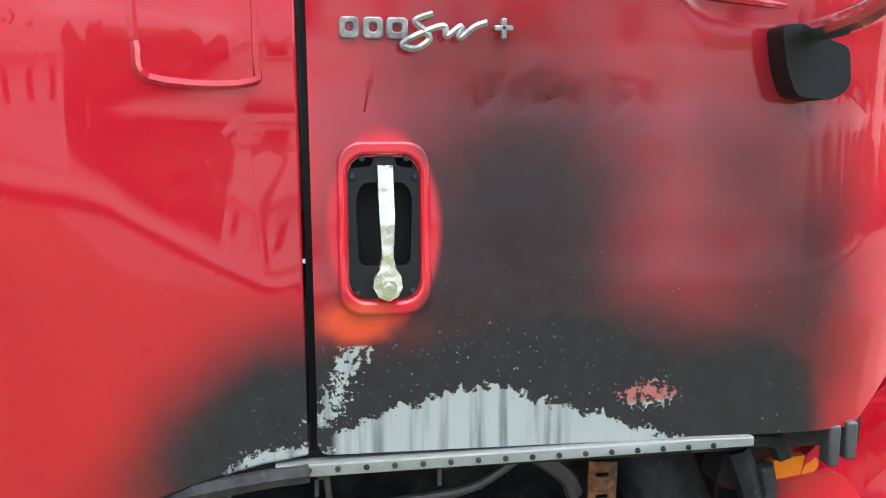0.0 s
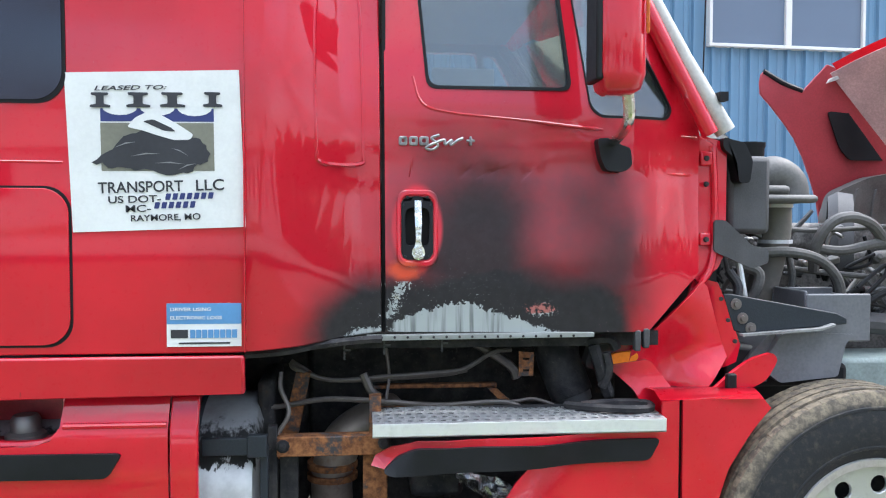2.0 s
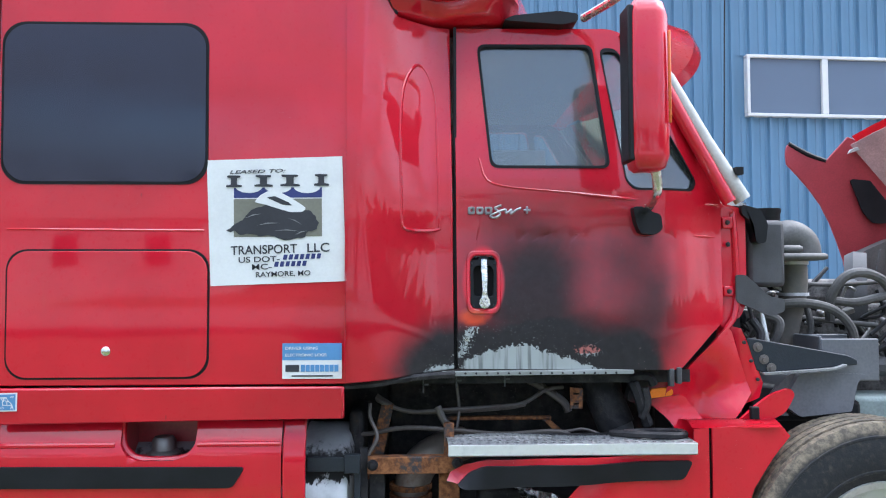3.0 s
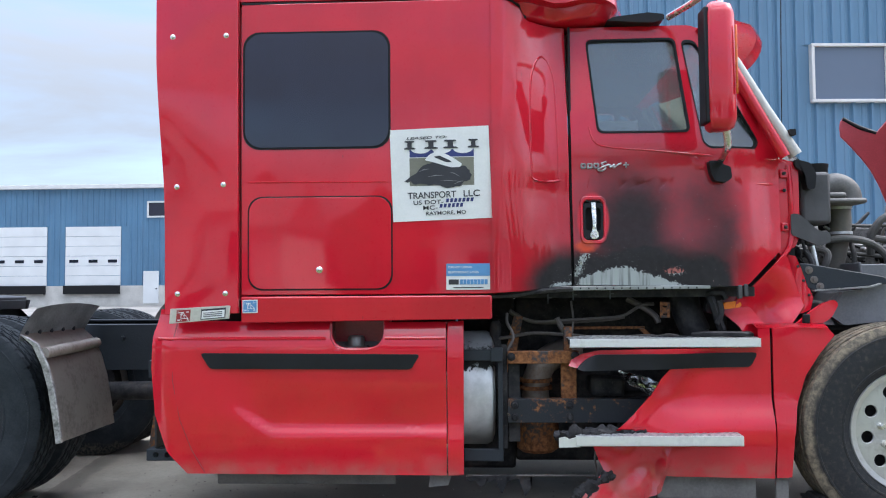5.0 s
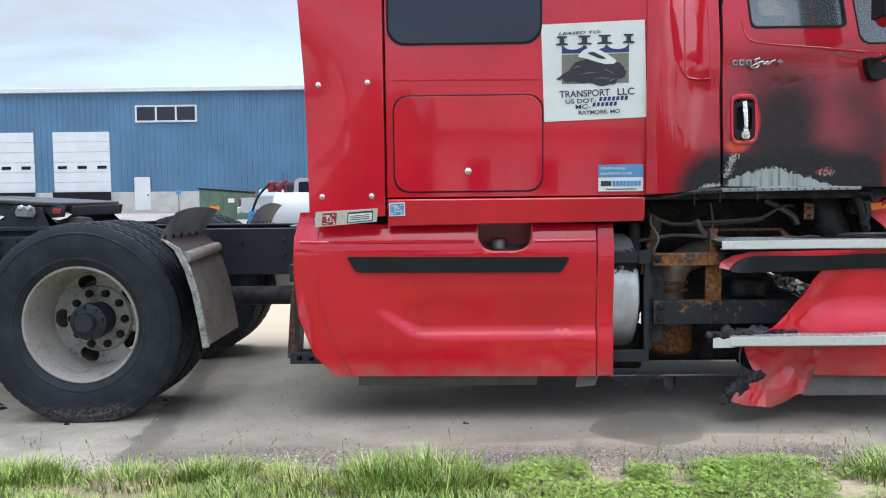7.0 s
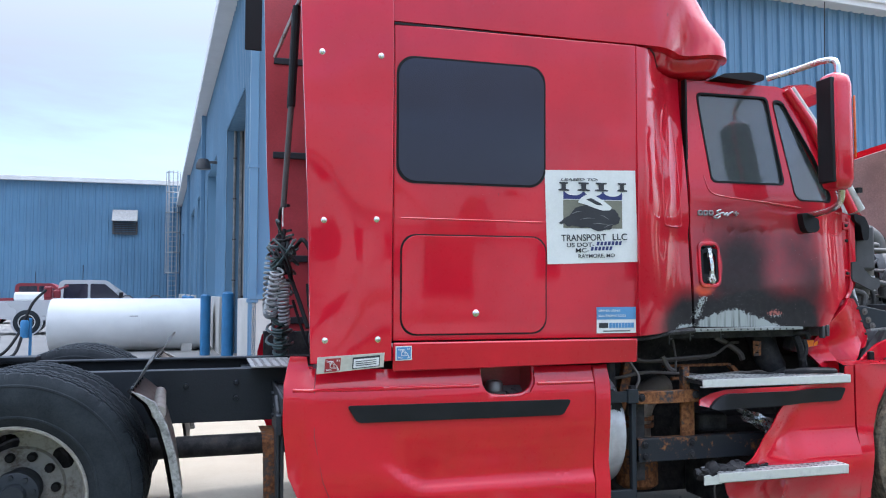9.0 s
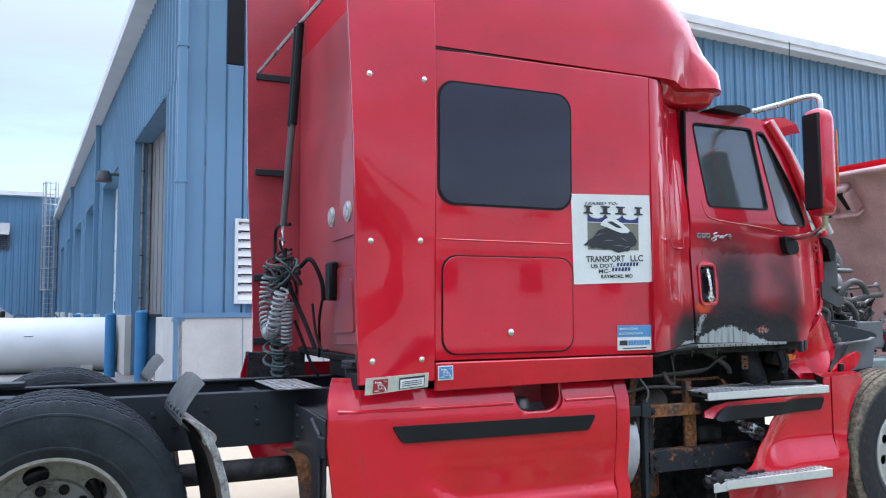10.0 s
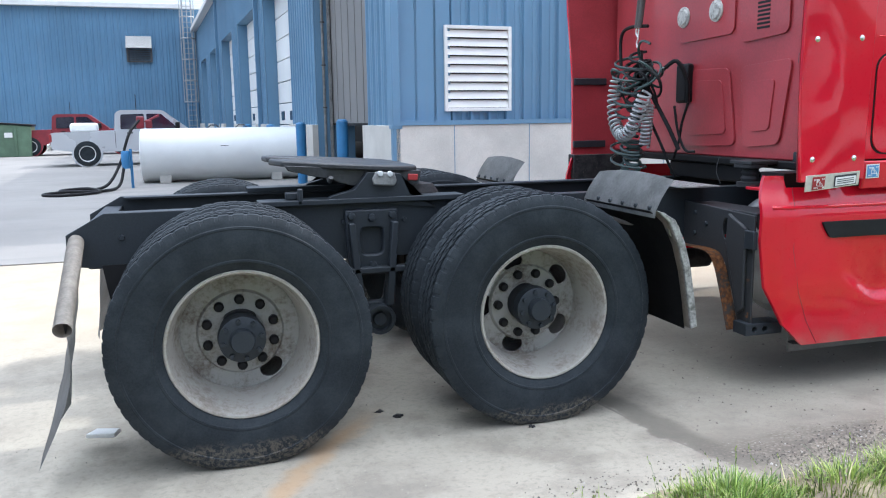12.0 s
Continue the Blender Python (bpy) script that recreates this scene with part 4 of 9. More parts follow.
part("filler_well", boxes((-1.26, -0.935, 1.24, 1.26, 0.82, 1.02), (-1.26, -0.935, 1.07, 1.25, 0.822, 0.836), (-1.26, -1.242, 1.07, 1.25, 0.83, 1.0), (-0.948, -0.93, 1.07, 1.25, 0.83, 1.0)), DULL_RED, skirt)
# black blocks added so no bright ground shows through the gap
part("gap_block", boxes((-2.0, -1.26, 1.13, 1.3, 0.985, 1.06), (-0.93, -0.60, 1.13, 1.3, 0.985, 1.06)), BLACK_RUBBER, skirt)
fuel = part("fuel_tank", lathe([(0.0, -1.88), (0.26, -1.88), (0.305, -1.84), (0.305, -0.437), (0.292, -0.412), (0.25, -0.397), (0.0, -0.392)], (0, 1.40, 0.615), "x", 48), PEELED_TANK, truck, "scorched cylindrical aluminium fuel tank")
part("filler_cap", lathe([(0.0, 0.05), (0.035, 0.05), (0.045, 0.035), (0.045, 0.0), (0.06, -0.01), (0.06, -0.04)], (-1.118, 1.16, 0.860), "z", 24), CAP_METAL, fuel, "ribbed metal filler cap")
for x in (-0.60, -1.55):
    ring = [(x, 1.40 + 0.312 * math.cos(a), 0.615 + 0.312 * math.sin(a)) for a in [2 * math.pi * k / 32 for k in range(33)]]
    part("tank_strap", tube(bmesh.new(), ring, 0.014, 6), BLACK_STEEL, fuel)

# ---- door
dl = soft_poly([(0.014, 1.165), (0.895, 1.155), (1.10, 1.34), (1.105, 1.83), (0.845, 2.36), (0.74, 2.50), (0.64, 2.535), (0.004, 2.53)], 0.02)
wd = soft_poly([(0.10, 2.462), (0.565, 2.465), (0.622, 1.955), (0.148, 1.955)], 0.035)
wq = soft_poly([(0.60, 2.45), (0.665, 2.45), (0.985, 1.905), (0.965, 1.868), (0.72, 1.868), (0.685, 1.90)], 0.03)


DOOR_WELL = rounded(0.064, 0.166, 1.398, 1.602, 0.026, 6)


def door_y(x, z):
    rise = 0.013 * ease(1.66, 1.70, z) * ease(1.9, 1.75, z)
    return side_y(max(x, 0.0), z) + 0.10 * ease(0.70, 1.12, x) ** 2 + rise


door = part("door", sheet(dl, [wd, wq, DOOR_WELL], door_y, 0.045, 0.03), RED, truck, "red passenger door burnt black with bare metal along its foot", 0.004)
part("door", mirror_y(sheet(dl, [wd, wq], door_y, 0.045, 0.25)), RED, truck, "red driver door")
part("door_lining", mirror_y(sheet(dl, [wd, wq], lambda x, z: door_y(x, z) + 0.052, 0.01, 0.25)), CAB_GREY, truck, "grey inner lining of the far door")
for loop in (wd, wq):
    cx = sum(p[0] for p in loop) / len(loop)
    cz = sum(p[1] for p in loop) / len(loop)
    inner = [(cx + (x - cx) * 0.97, cz + (z - cz) * 0.97) for x, z in loop]
    pane = part("window", sheet(inner, [], lambda x, z: door_y(x, z) + 0.012, 0.005), GLASS, door, "clear side window with a pale sky sheen in its film")
    pane.visible_shadow = False
    outer = [(cx + (x - cx) * 1.012, cz + (z - cz) * 1.012) for x, z in loop]
    part("seal", sheet(outer, [inner], lambda x, z: door_y(x, z) - 0.004, 0.03, 0.15), BLACK_RUBBER, door, "black rubber window seal")

PALE_TRIM = plain("weathered_grey_trim", (0.40, 0.40, 0.37), 0.6, spread=0.2)
# ---- cab roof, windscreen, cowl
bm = bmesh.new()
rows = []
for x, z, hw in ((-0.02, 2.60, 0.90), (0.35, 2.61, 0.92), (0.62, 2.585, 0.92), (0.76, 2.53, 0.92)):
    rows.append([bm.verts.new((x + 0.22 * (1 - u * u) * (x > 0.5), CY + hw * u, z - 0.06 * abs(u) ** 4)) for u in [-1 + k / 8 for k in range(17)]])
for q, w in zip(rows, rows[1:]):
    for j in range(16):
        bm.faces.new((q[j], q[j + 1], w[j + 1], w[j]))
bmesh.ops.solidify(bm, geom=bm.faces[:], thickness=0.05)
part("cab_roof", bm, RED, truck)
bm = bmesh.new()
rows = []
for x, z, hw in ((0.78, 2.50, 0.90), (0.90, 2.28, 0.93), (1.03, 2.05, 0.95), (1.17, 1.82, 0.97)):
    rows.append([bm.verts.new((x + 0.30 * (1 - u * u), CY + hw * u, z)) for u in [-1 + k / 10 for k in range(21)]])
for q, w in zip(rows, rows[1:]):
    for j in range(20):
        bm.faces.new((q[j], q[j + 1], w[j + 1], w[j]))
ws = part("windscreen", bm, GLASS, truck, "curved clear windscreen")
ws.visible_shadow = False
for s in (-1, 1):
    pill = [(0.74, CY + s * 0.92, 2.53), (0.88, CY + s * 0.945, 2.32), (1.02, CY + s * 0.96, 2.07), (1.17, CY + s * 0.97, 1.83)]
    part("windscreen_trim", tube(bmesh.new(), pill, 0.034, 12), PALE_TRIM, ws, "pale weathered windscreen edge trim")
    if s > 0:
        part("pillar_lining", tube(bmesh.new(), [(0.70, CY + s * 0.90, 2.50), (0.84, CY + s * 0.92, 2.31), (0.97, CY + s * 0.93, 2.06), (1.11, CY + s * 0.94, 1.80)], 0.04, 8), CAB_GREY, truck)
    part("pillar", tube(bmesh.new(), [(0.70, CY + s * 0.945, 2.52), (0.84, CY + s * 0.965, 2.33), (0.97, CY + s * 0.975, 2.08), (1.11, CY + s * 0.985, 1.82)], 0.028, 14), RED, truck)
bm = bmesh.new()
rows = []
for x, z in ((0.72, 2.60), (0.86, 2.62), (0.97, 2.585), (1.00, 2.53)):
    rows.append([bm.verts.new((x + 0.25 * (1 - u * u), CY + 0.93 * u, z - 0.05 * abs(u) ** 4)) for u in [-1 + k / 8 for k in range(17)]])
for q, w in zip(rows, rows[1:]):
    for j in range(16):
        bm.faces.new((q[j], q[j + 1], w[j + 1], w[j]))
bmesh.ops.solidify(bm, geom=bm.faces[:], thickness=0.02)
part("sun_visor", bm, RED, truck, "red sun visor over the windscreen")
part("cowl", sheet(soft_poly([(1.112, 1.31), (1.19, 1.36), (1.215, 1.42), (1.215, 1.80), (1.112, 1.83)], 0.015), [], lambda x, z: 1.265, 0.04), RED, truck, "red cowl side with bolt holes", 0.01)
part("firewall", boxes((1.17, 1.20, 1.30, 2 * CY - 1.30, 0.95, 1.82)), BLACK_PLASTIC, truck)

# ---- frame and running gear
for s in (-1, 1):
    rail = prism([(-5.28, 0.72), (-5.28, 0.86), (-5.12, 0.95), (3.3, 0.95), (3.3, 0.68), (-4.9, 0.68)], CY + s * 0.43 - 0.012, CY + s * 0.43 + 0.012)
    box(rail, -5.1, 3.3, CY + s * 0.43 - (0.075 if s > 0 else -0.012), CY + s * 0.43 + (-0.012 if s > 0 else 0.075), 0.938, 0.95)
    box(rail, -5.1, 3.3, CY + s * 0.43 - (0.075 if s > 0 else -0.012), CY + s * 0.43 + (-0.012 if s > 0 else 0.075), 0.68, 0.692)
    part("frame_rail", rail, BLACK_STEEL, truck, "black steel frame rail", 0.003)


def tyre_mesh(width, drive=True):
    """A tyre round the y axis, its tread cut into blocks (drive) or ribs (steer)."""
    h = width / 2
    R = 0.525
    half = [(0.285, 0.70), (0.30, 0.80), (0.335, 0.93), (0.338, 0.965), (0.346, 0.97), (0.349, 0.955), (0.385, 1.0), (0.43, 0.985), (0.466, 0.95), (0.468, 0.965), (0.476, 0.96), (0.479, 0.935), (0.490, 0.915), (0.503, 0.885)]
    n, ribs, deep = (58 if drive else 64), 5, (0.015 if drive else 0.011)
    lines = [(r, -h * a, 0.0, 0.0) for r, a in half]
    for j in range(ribs):
        a, b = -0.84 + 1.68 * j / ribs, -0.84 + 1.68 * (j + 1) / ribs
        edge = j in (0, ribs - 1)
        cut = (0.0035 if edge else deep) if drive else (0.0015 if edge else 0.0)
        zig = 0.0 if edge or not drive else 0.30
        shift = 0.5 * (j % 2)
        gap = 0.034 if drive else 0.030
        if j:
            lines.append((R - deep, h * (a + gap), 0.0, shift))
        for u, bend in ((a + gap + 0.01, -zig), ((a + b) / 2, zig), (b - gap - 0.01, -zig)):
            lines.append((R - (0.003 if edge and u in (a + gap + 0.01, b - gap - 0.01) else 0.0), h * u, cut, shift + bend))
        if j < ribs - 1:
            lines.append((R - deep, h * (b - gap), 0.0, shift))
    lines += [(r, h * a, 0.0, 0.0) for r, a in reversed(half)]
    bm = bmesh.new()
    rings = []
    for r, y, cut, shift in lines:
        ring = []
        for k in range(n):
            for u, low in ((0.0, 1), (0.03, 0), (0.38, 0), (0.73, 0), (0.76, 1)):
                t = 2 * math.pi * (k + u + shift) / n
                rr = r - cut * low
                ring.append(bm.verts.new((rr * math.cos(t), y, rr * math.sin(t))))
        rings.append(ring)
    m = len(rings[0])
    for q, w in zip(rings, rings[1:]):
        for k in range(m):
            bm.faces.new((q[k], q[(k + 1) % m], w[(k + 1) % m], w[k]))
    return bm


def flat_foot(bm):
    """The tyre stands flat on the ground under its load."""
    for v in bm.verts:
        if v.co.z < -0.509:
            v.co.z = -0.509
    return bm


def drum_plate(outer, holes, y0, y1, seg=40):
    """A flat round plate with round holes, facing along y."""
    o = [(outer * math.cos(2 * math.pi * k / seg), outer * math.sin(2 * math.pi * k / seg)) for k in range(seg)]
    hs = [[(cx + rx * math.cos(2 * math.pi * k / 14) * math.cos(t) - rz * math.sin(2 * math.pi * k / 14) * math.sin(t), cz + rx * math.cos(2 * math.pi * k / 14) * math.sin(t) + rz * math.sin(2 * math.pi * k / 14) * math.cos(t)) for k in range(14)] for cx, cz, rx, rz, t in holes]
    return sheet(o, hs, lambda x, z: y0, y1 - y0)


MADE = {}


def shared(name, key, build, material, parent, label=""):
    """A part whose mesh is built once and then used again."""
    if key not in MADE:
        ob = part(name, build(), material, parent, label, 0, 26)
        MADE[key] = ob.data
        return ob
    ob = new(name, MADE[key])
    ob.parent = parent
    ob["label"] = label
    return ob


def drive_wheel(x, y, s, turn, openings):
    """A dual drive wheel; y is the outer face, s = 1 looks towards -y."""
    w = thing("wheel", "", "")
    w.name = "wheel"
    w.parent = truck
    w.matrix_world = pose(x, y, 0.510 + ground_height(x, 1.2), 0, 0, 0 if s > 0 else 180)
    for off in (0.145, 0.475):
        tyre = shared("tyre", "drive", lambda: flat_foot(tyre_mesh(0.28)), RUBBER, w, "worn black drive tyre with a dusty shoulder")
        tyre.location = (0, off, 0)
        rim = [(0.303, off - 0.104), (0.306, off - 0.112), (0.300, off - 0.120), (0.292, off - 0.119), (0.287, off - 0.110), (0.283, off - 0.085), (0.274, off - 0.055), (0.270, off - 0.010), (0.262, off + 0.03), (0.252, off + 0.06), (0.248, off + 0.118)]
        part("rim", lathe(rim, (0, 0, 0), "y", 64, None, None, False), STEEL_WHEEL, w, "scuffed off-white steel rim", 0, 50)
    hand = [(0.205 * math.cos(a), 0.205 * math.sin(a), 0.040, 0.052, a) for a in [math.radians(360 / openings * k + turn) for k in range(openings)]]
    studs = [(0.143 * math.cos(a), 0.143 * math.sin(a), 0.017, 0.017, 0) for a in [math.radians(36 * k + turn) for k in range(10)]]
    disc = part("disc", drum_plate(0.256, hand, 0.262, 0.274), DISC_STEEL, w, "off-white steel disc with oval hand holes", 0.003)
    part("disc_ring", lathe([(0.10, 0.249), (0.172, 0.249), (0.182, 0.262)], (0, 0, 0), "y", 48, None, None, False), DISC_STEEL, w)
    for cx, cz, *_ in studs:
        part("stud_nut", lathe([(0.0, 0.222), (0.014, 0.223), (0.021, 0.232), (0.021, 0.250)], (cx, 0, cz), "y", 10), BLACK_RUBBER, disc)
    part("hub", lathe([(0.0, 0.070), (0.045, 0.070), (0.05, 0.078), (0.052, 0.105), (0.078, 0.110), (0.095, 0.118), (0.098, 0.165), (0.088, 0.18), (0.088, 0.262)], (0, 0, 0), "y", 36), BLACK_STEEL, w, "greasy black axle hub")
    for k in range(8):
        a = radians(45 * k + 10)
        part("hub_bolt", lathe([(0.0, 0.098), (0.010, 0.099), (0.011, 0.118)], (0.078 * math.cos(a), 0, 0.078 * math.sin(a)), "y", 8), BLACK_STEEL, disc)
    part("drum", lathe([(0.0, 0.33), (0.20, 0.33), (0.21, 0.36), (0.21, 0.62), (0.0, 0.62)], (0, 0, 0), "y", 32), BURNT, w)
    return w


for x in (-3.273, -4.574):
    drive_wheel(x, 1.05, 1, 36 if x > -4 else -54, 5 if x > -4 else 1)
    drive_wheel(x, 2 * CY - 1.05, -1, 40, 5)


def steer_wheel(x, y, s):
    w = thing("wheel", "", "")
    w.name = "wheel"
    w.parent = truck
    w.matrix_world = pose(x, y, 0.510 + ground_height(x, 1.2), 0, 0, 0 if s > 0 else 180)
    shared("tyre", "steer", lambda: flat_foot(tyre_mesh(0.285, False)), DUSTY_TYRE, w, "worn black steer tyre with sandy tread").location = (0, 0.145, 0)
    part("rim", lathe([(0.272, 0.03), (0.298, 0.024), (0.304, 0.034), (0.296, 0.046), (0.278, 0.05), (0.268, 0.10), (0.25, 0.2), (0.29, 0.26)], (0, 0, 0), "y", 64, None, None, False), ALU_WHEEL, w, "polished alloy rim", 0, 50)
    holes = [(0.208 * math.cos(a), 0.208 * math.sin(a), 0.030, 0.030, 0) for a in [math.radians(36 * k + 9) for k in range(10)]]
    disc = part("disc", drum_plate(0.272, holes, 0.052, 0.068), ALU_WHEEL, w, "bright alloy disc with round holes", 0.003)
    part("disc_backing", lathe([(0.0, 0.13), (0.25, 0.13), (0.25, 0.14), (0.0, 0.14)], (0, 0, 0), "y", 32), BURNT, w)
    part("hub", lathe([(0.0, -0.02), (0.05, -0.018), (0.07, 0.0), (0.075, 0.052)], (0, 0, 0), "y", 32), CHROME, w)
    for k in range(10):
        a = radians(36 * k + 27)
        part("stud_nut", lathe([(0.0, 0.022), (0.012, 0.024), (0.016, 0.03), (0.018, 0.053)], (0.143 * math.cos(a), 0, 0.143 * math.sin(a)), "y", 10), CHROME, disc)


steer_wheel(1.635, 1.0, 1)
steer_wheel(1.635, 2 * CY - 1.0, -1)


# ---- roof fairing: levels of a rounded plan, stacked
bm = bmesh.new()
LEVELS = [(2.545, 0.17, 1.09, 0.25), (2.56, 0.235, 1.11, 0.30), (2.615, 0.275, 1.12, 0.34), (2.622, 0.28, 1.181, 0.36), (2.72, 0.285, 1.183, 0.40), (2.85, 0.215, 1.184, 0.44), (3.0, 0.10, 1.18, 0.46), (3.2, -0.08, 1.162, 0.48), (3.45, -0.50, 1.115, 0.48), (3.65, -0.80, 1.04, 0.45), (3.78, -1.05, 0.92, 0.40), (3.84, -1.22, 0.74, 0.35)]


def scoop(x, z):
    """The hollow between the flush side and the bulb of the nose."""
    return 0.115 * math.exp(-((x + 0.03 - 0.3 * (z - 2.7)) / 0.115) ** 2) * ease(3.02, 2.76, z)


rings = []
for z, xf, hw, r in LEVELS:
    pts = [(-1.70, -hw), (-1.2, -hw), (-0.9, -hw)]
    x_s = xf - r
    pts += [(-0.9 + (x_s + 0.9) * k / 12, -hw) for k in range(1, 13)]
    pts += [(x_s + r * math.sin(radians(a)) ** 0.8, -hw + r * (1 - math.cos(radians(a)) ** 0.8)) for a in (6, 12, 18, 26, 34, 42, 50, 60, 70, 80, 88)]
    pts = [(x, y + scoop(x, z)) for x, y in pts]
    pts += [(xf + 0.16 * (1 - (k / 4) ** 2), -(hw - r) * k / 4) for k in (3, 2, 1)]
    full = pts + [(xf + 0.16, 0)] + [(x, -y) for x, y in reversed(pts)]
    rings.append([bm.verts.new((x, CY + y, z)) for x, y in full])
for q, w in zip(rings, rings[1:]):
    for a in range(len(q) - 1):
        bm.faces.new((q[a], q[a + 1], w[a + 1], w[a]))
    bm.faces.new((q[-1], q[0], w[0], w[-1]))
bm.faces.new(rings[0])
bm.faces.new(rings[-1])
part("roof_fairing", bm, RED, truck, "glossy red high roof fairing with a rounded nose", 0, 60)
part("roof_seam", sheet([(SEAM_X, 2.604), (-0.31, 2.610), (-0.26, 2.592), (-0.228, 2.54), (-0.218, 2.545), (-0.245, 2.602), (-0.305, 2.620), (SEAM_X, 2.615)], [], lambda x, z: side_y(x, z) - 0.003, 0.01), BLACK_RUBBER, sleeper, "dark joint under the roof fairing")

# pressed pocket in the corner of the sleeper
pk = curve([(-0.205, 0, 1.75), (-0.21, 0, 2.0), (-0.20, 0, 2.25), (-0.14, 0, 2.36), (-0.08, 0, 2.25), (-0.065, 0, 2.0), (-0.06, 0, 1.75), (-0.07, 0, 1.705), (-0.19, 0, 1.705), (-0.205, 0, 1.75)], 5)
part("pressed_rim", tube(bmesh.new(), [(p.x, side_y(p.x, p.z) + 0.004, p.z) for p in pk], 0.0075, 6), RED, sleeper)
part("seam", boxes((-0.4115, -0.4085, 0.962, 0.99, 1.13, 2.61)), RED, sleeper)
# moulding along the flank
part("moulding", tube(bmesh.new(), [(x, side_y(x, 1.68) + 0.003, 1.695 - 0.006 * (x + 1.6)) for x in (-1.64, -1.3, -1.0, -0.93)], 0.006, 6), RED, sleeper)

# ---- door details
bez = rounded(0.048, 0.182, 1.375, 1.625, 0.035, 6)
well = rounded(0.062, 0.168, 1.395, 1.605, 0.028, 6)
handle = part("door_handle", sheet(bez, [well], lambda x, z: door_y(x, z) - 0.012, 0.014), RED, door, "raised red handle bezel with a black recess", 0.005)
plate = soft_poly([(0.064, 1.42), (0.064, 1.585), (0.098, 1.588), (0.10, 1.603), (0.132, 1.603), (0.134, 1.588), (0.166, 1.585), (0.166, 1.42), (0.15, 1.398), (0.08, 1.398)], 0.008, 3)
pit = soft_poly([(0.078, 1.445), (0.075, 1.545), (0.085, 1.565), (0.146, 1.565), (0.156, 1.545), (0.152, 1.445)], 0.012, 3)
part("handle_plate", sheet(plate, [pit], lambda x, z: door_y(x, z) - 0.006, 0.012), BLACK_PLASTIC, handle, "black plastic handle plate", 0.002)
part("handle_pit", boxes((0.07, 0.16, 1.165, 1.175, 1.41, 1.60)), BLACK_RUBBER, handle)
lv = [(0.106, 1.59), (0.128, 1.59), (0.129, 1.52), (0.126, 1.46), (0.130, 1.442), (0.137, 1.432), (0.139, 1.416), (0.132, 1.403), (0.118, 1.398), (0.104, 1.403), (0.097, 1.416), (0.099, 1.432), (0.106, 1.442), (0.110, 1.46), (0.107, 1.52)]
part("lever", sheet(lv, [], lambda x, z: door_y(x, z) - 0.030 + 0.012 * ease(1.5, 1.59, z) + 0.006 * abs(x - 0.118) / 0.012 + 0.003 * noise.noise((x * 60, 0, z * 70)), 0.016, 0.006), LEVER_CHROME, handle, "blistered chrome pull lever", 0.002)
part("lever_key", lathe([(0.0, -0.012), (0.006, -0.012), (0.007, -0.006), (0.012, -0.006), (0.013, 0.01)], (0.118, door_y(0.12, 1.42) - 0.03, 1.418), "y", 16), CHROME, handle)
for x, z in ((0.084, 1.600), (0.148, 1.600), (0.075, 1.408), (0.155, 1.410), (0.070, 1.575), (0.160, 1.575)):
    part("screw", lathe([(0.0, -0.004), (0.004, -0.004), (0.005, 0.004)], (x, door_y(x, z) - 0.007, z), "y", 10), BLACK_STEEL, handle)

# chrome model badge as plain shapes
def badge_y(x, z):
    return door_y(x, z) - 0.008


def ring_plate(bm, x0, x1, z0, z1):
    return sheet(rounded(x0, x1, z0, z1, 0.007, 4), [rounded(x0 + 0.009, x1 - 0.009, z0 + 0.010, z1 - 0.008, 0.004, 3)], badge_y, 0.010, 0, bm)


bm = bmesh.new()
for x0, x1 in ((0.055, 0.083), (0.088, 0.117), (0.121, 0.152)):
    ring_plate(bm, x0, x1, 1.767, 1.797)
badge = part("badge", bm, BADGE, door, "sooty chrome model badge", 0.002)
sw = curve([(0.185, 1.12, 1.800), (0.160, 1.12, 1.790), (0.172, 1.12, 1.778), (0.180, 1.12, 1.765), (0.160, 1.12, 1.752), (0.142, 1.12, 1.758), (0.165, 1.12, 1.772), (0.200, 1.12, 1.784), (0.204, 1.12, 1.770), (0.225, 1.12, 1.784), (0.222, 1.12, 1.768), (0.245, 1.12, 1.784), (0.262, 1.12, 1.790)], 6)
part("badge_swoosh", tube(bmesh.new(), sw, 0.005, 6), BADGE, badge)
part("badge_cross", boxes((0.283, 0.291, 1.120, 1.135, 1.768, 1.797), (0.273, 0.301, 1.120, 1.135, 1.779, 1.787)), BADGE, badge, "", 0.002)
part("belt_line", tube(bmesh.new(), curve([(0.10, door_y(0.10, 1.99) + 0.003, 1.99), (0.13, door_y(0.13, 1.9) + 0.003, 1.905), (0.22, door_y(0.22, 1.88) + 0.003, 1.875), (0.45, door_y(0.45, 1.85) + 0.003, 1.855), (0.72, door_y(0.72, 1.83) + 0.003, 1.828), (1.09, door_y(1.09, 1.82) + 0.003, 1.815)], 4), 0.006, 6), RED, door)
part("door_crease", tube(bmesh.new(), [(x, door_y(x, 1.685) + 0.004, 1.697 - 0.012 * x) for x in (0.22, 0.4, 0.6, 0.8, 0.95, 1.085)], 0.008, 8), RED, door)
# bare strip and rivets under the door
strip = part("sill_strip", sheet([(-0.02, 1.137), (0.70, 1.143), (0.70, 1.158), (0.60, 1.16), (-0.05, 1.156)], [], lambda x, z: 1.112, 0.03, 0.2), SCORCHED, truck, "bare scorched metal strip under the door", 0.003)
for k in range(16):
    part("rivet", lathe([(0.0, -0.003), (0.004, -0.002), (0.005, 0.003)], (0.0 + 0.042 * k, 1.111, 1.148), "y", 8), BURNT, strip)
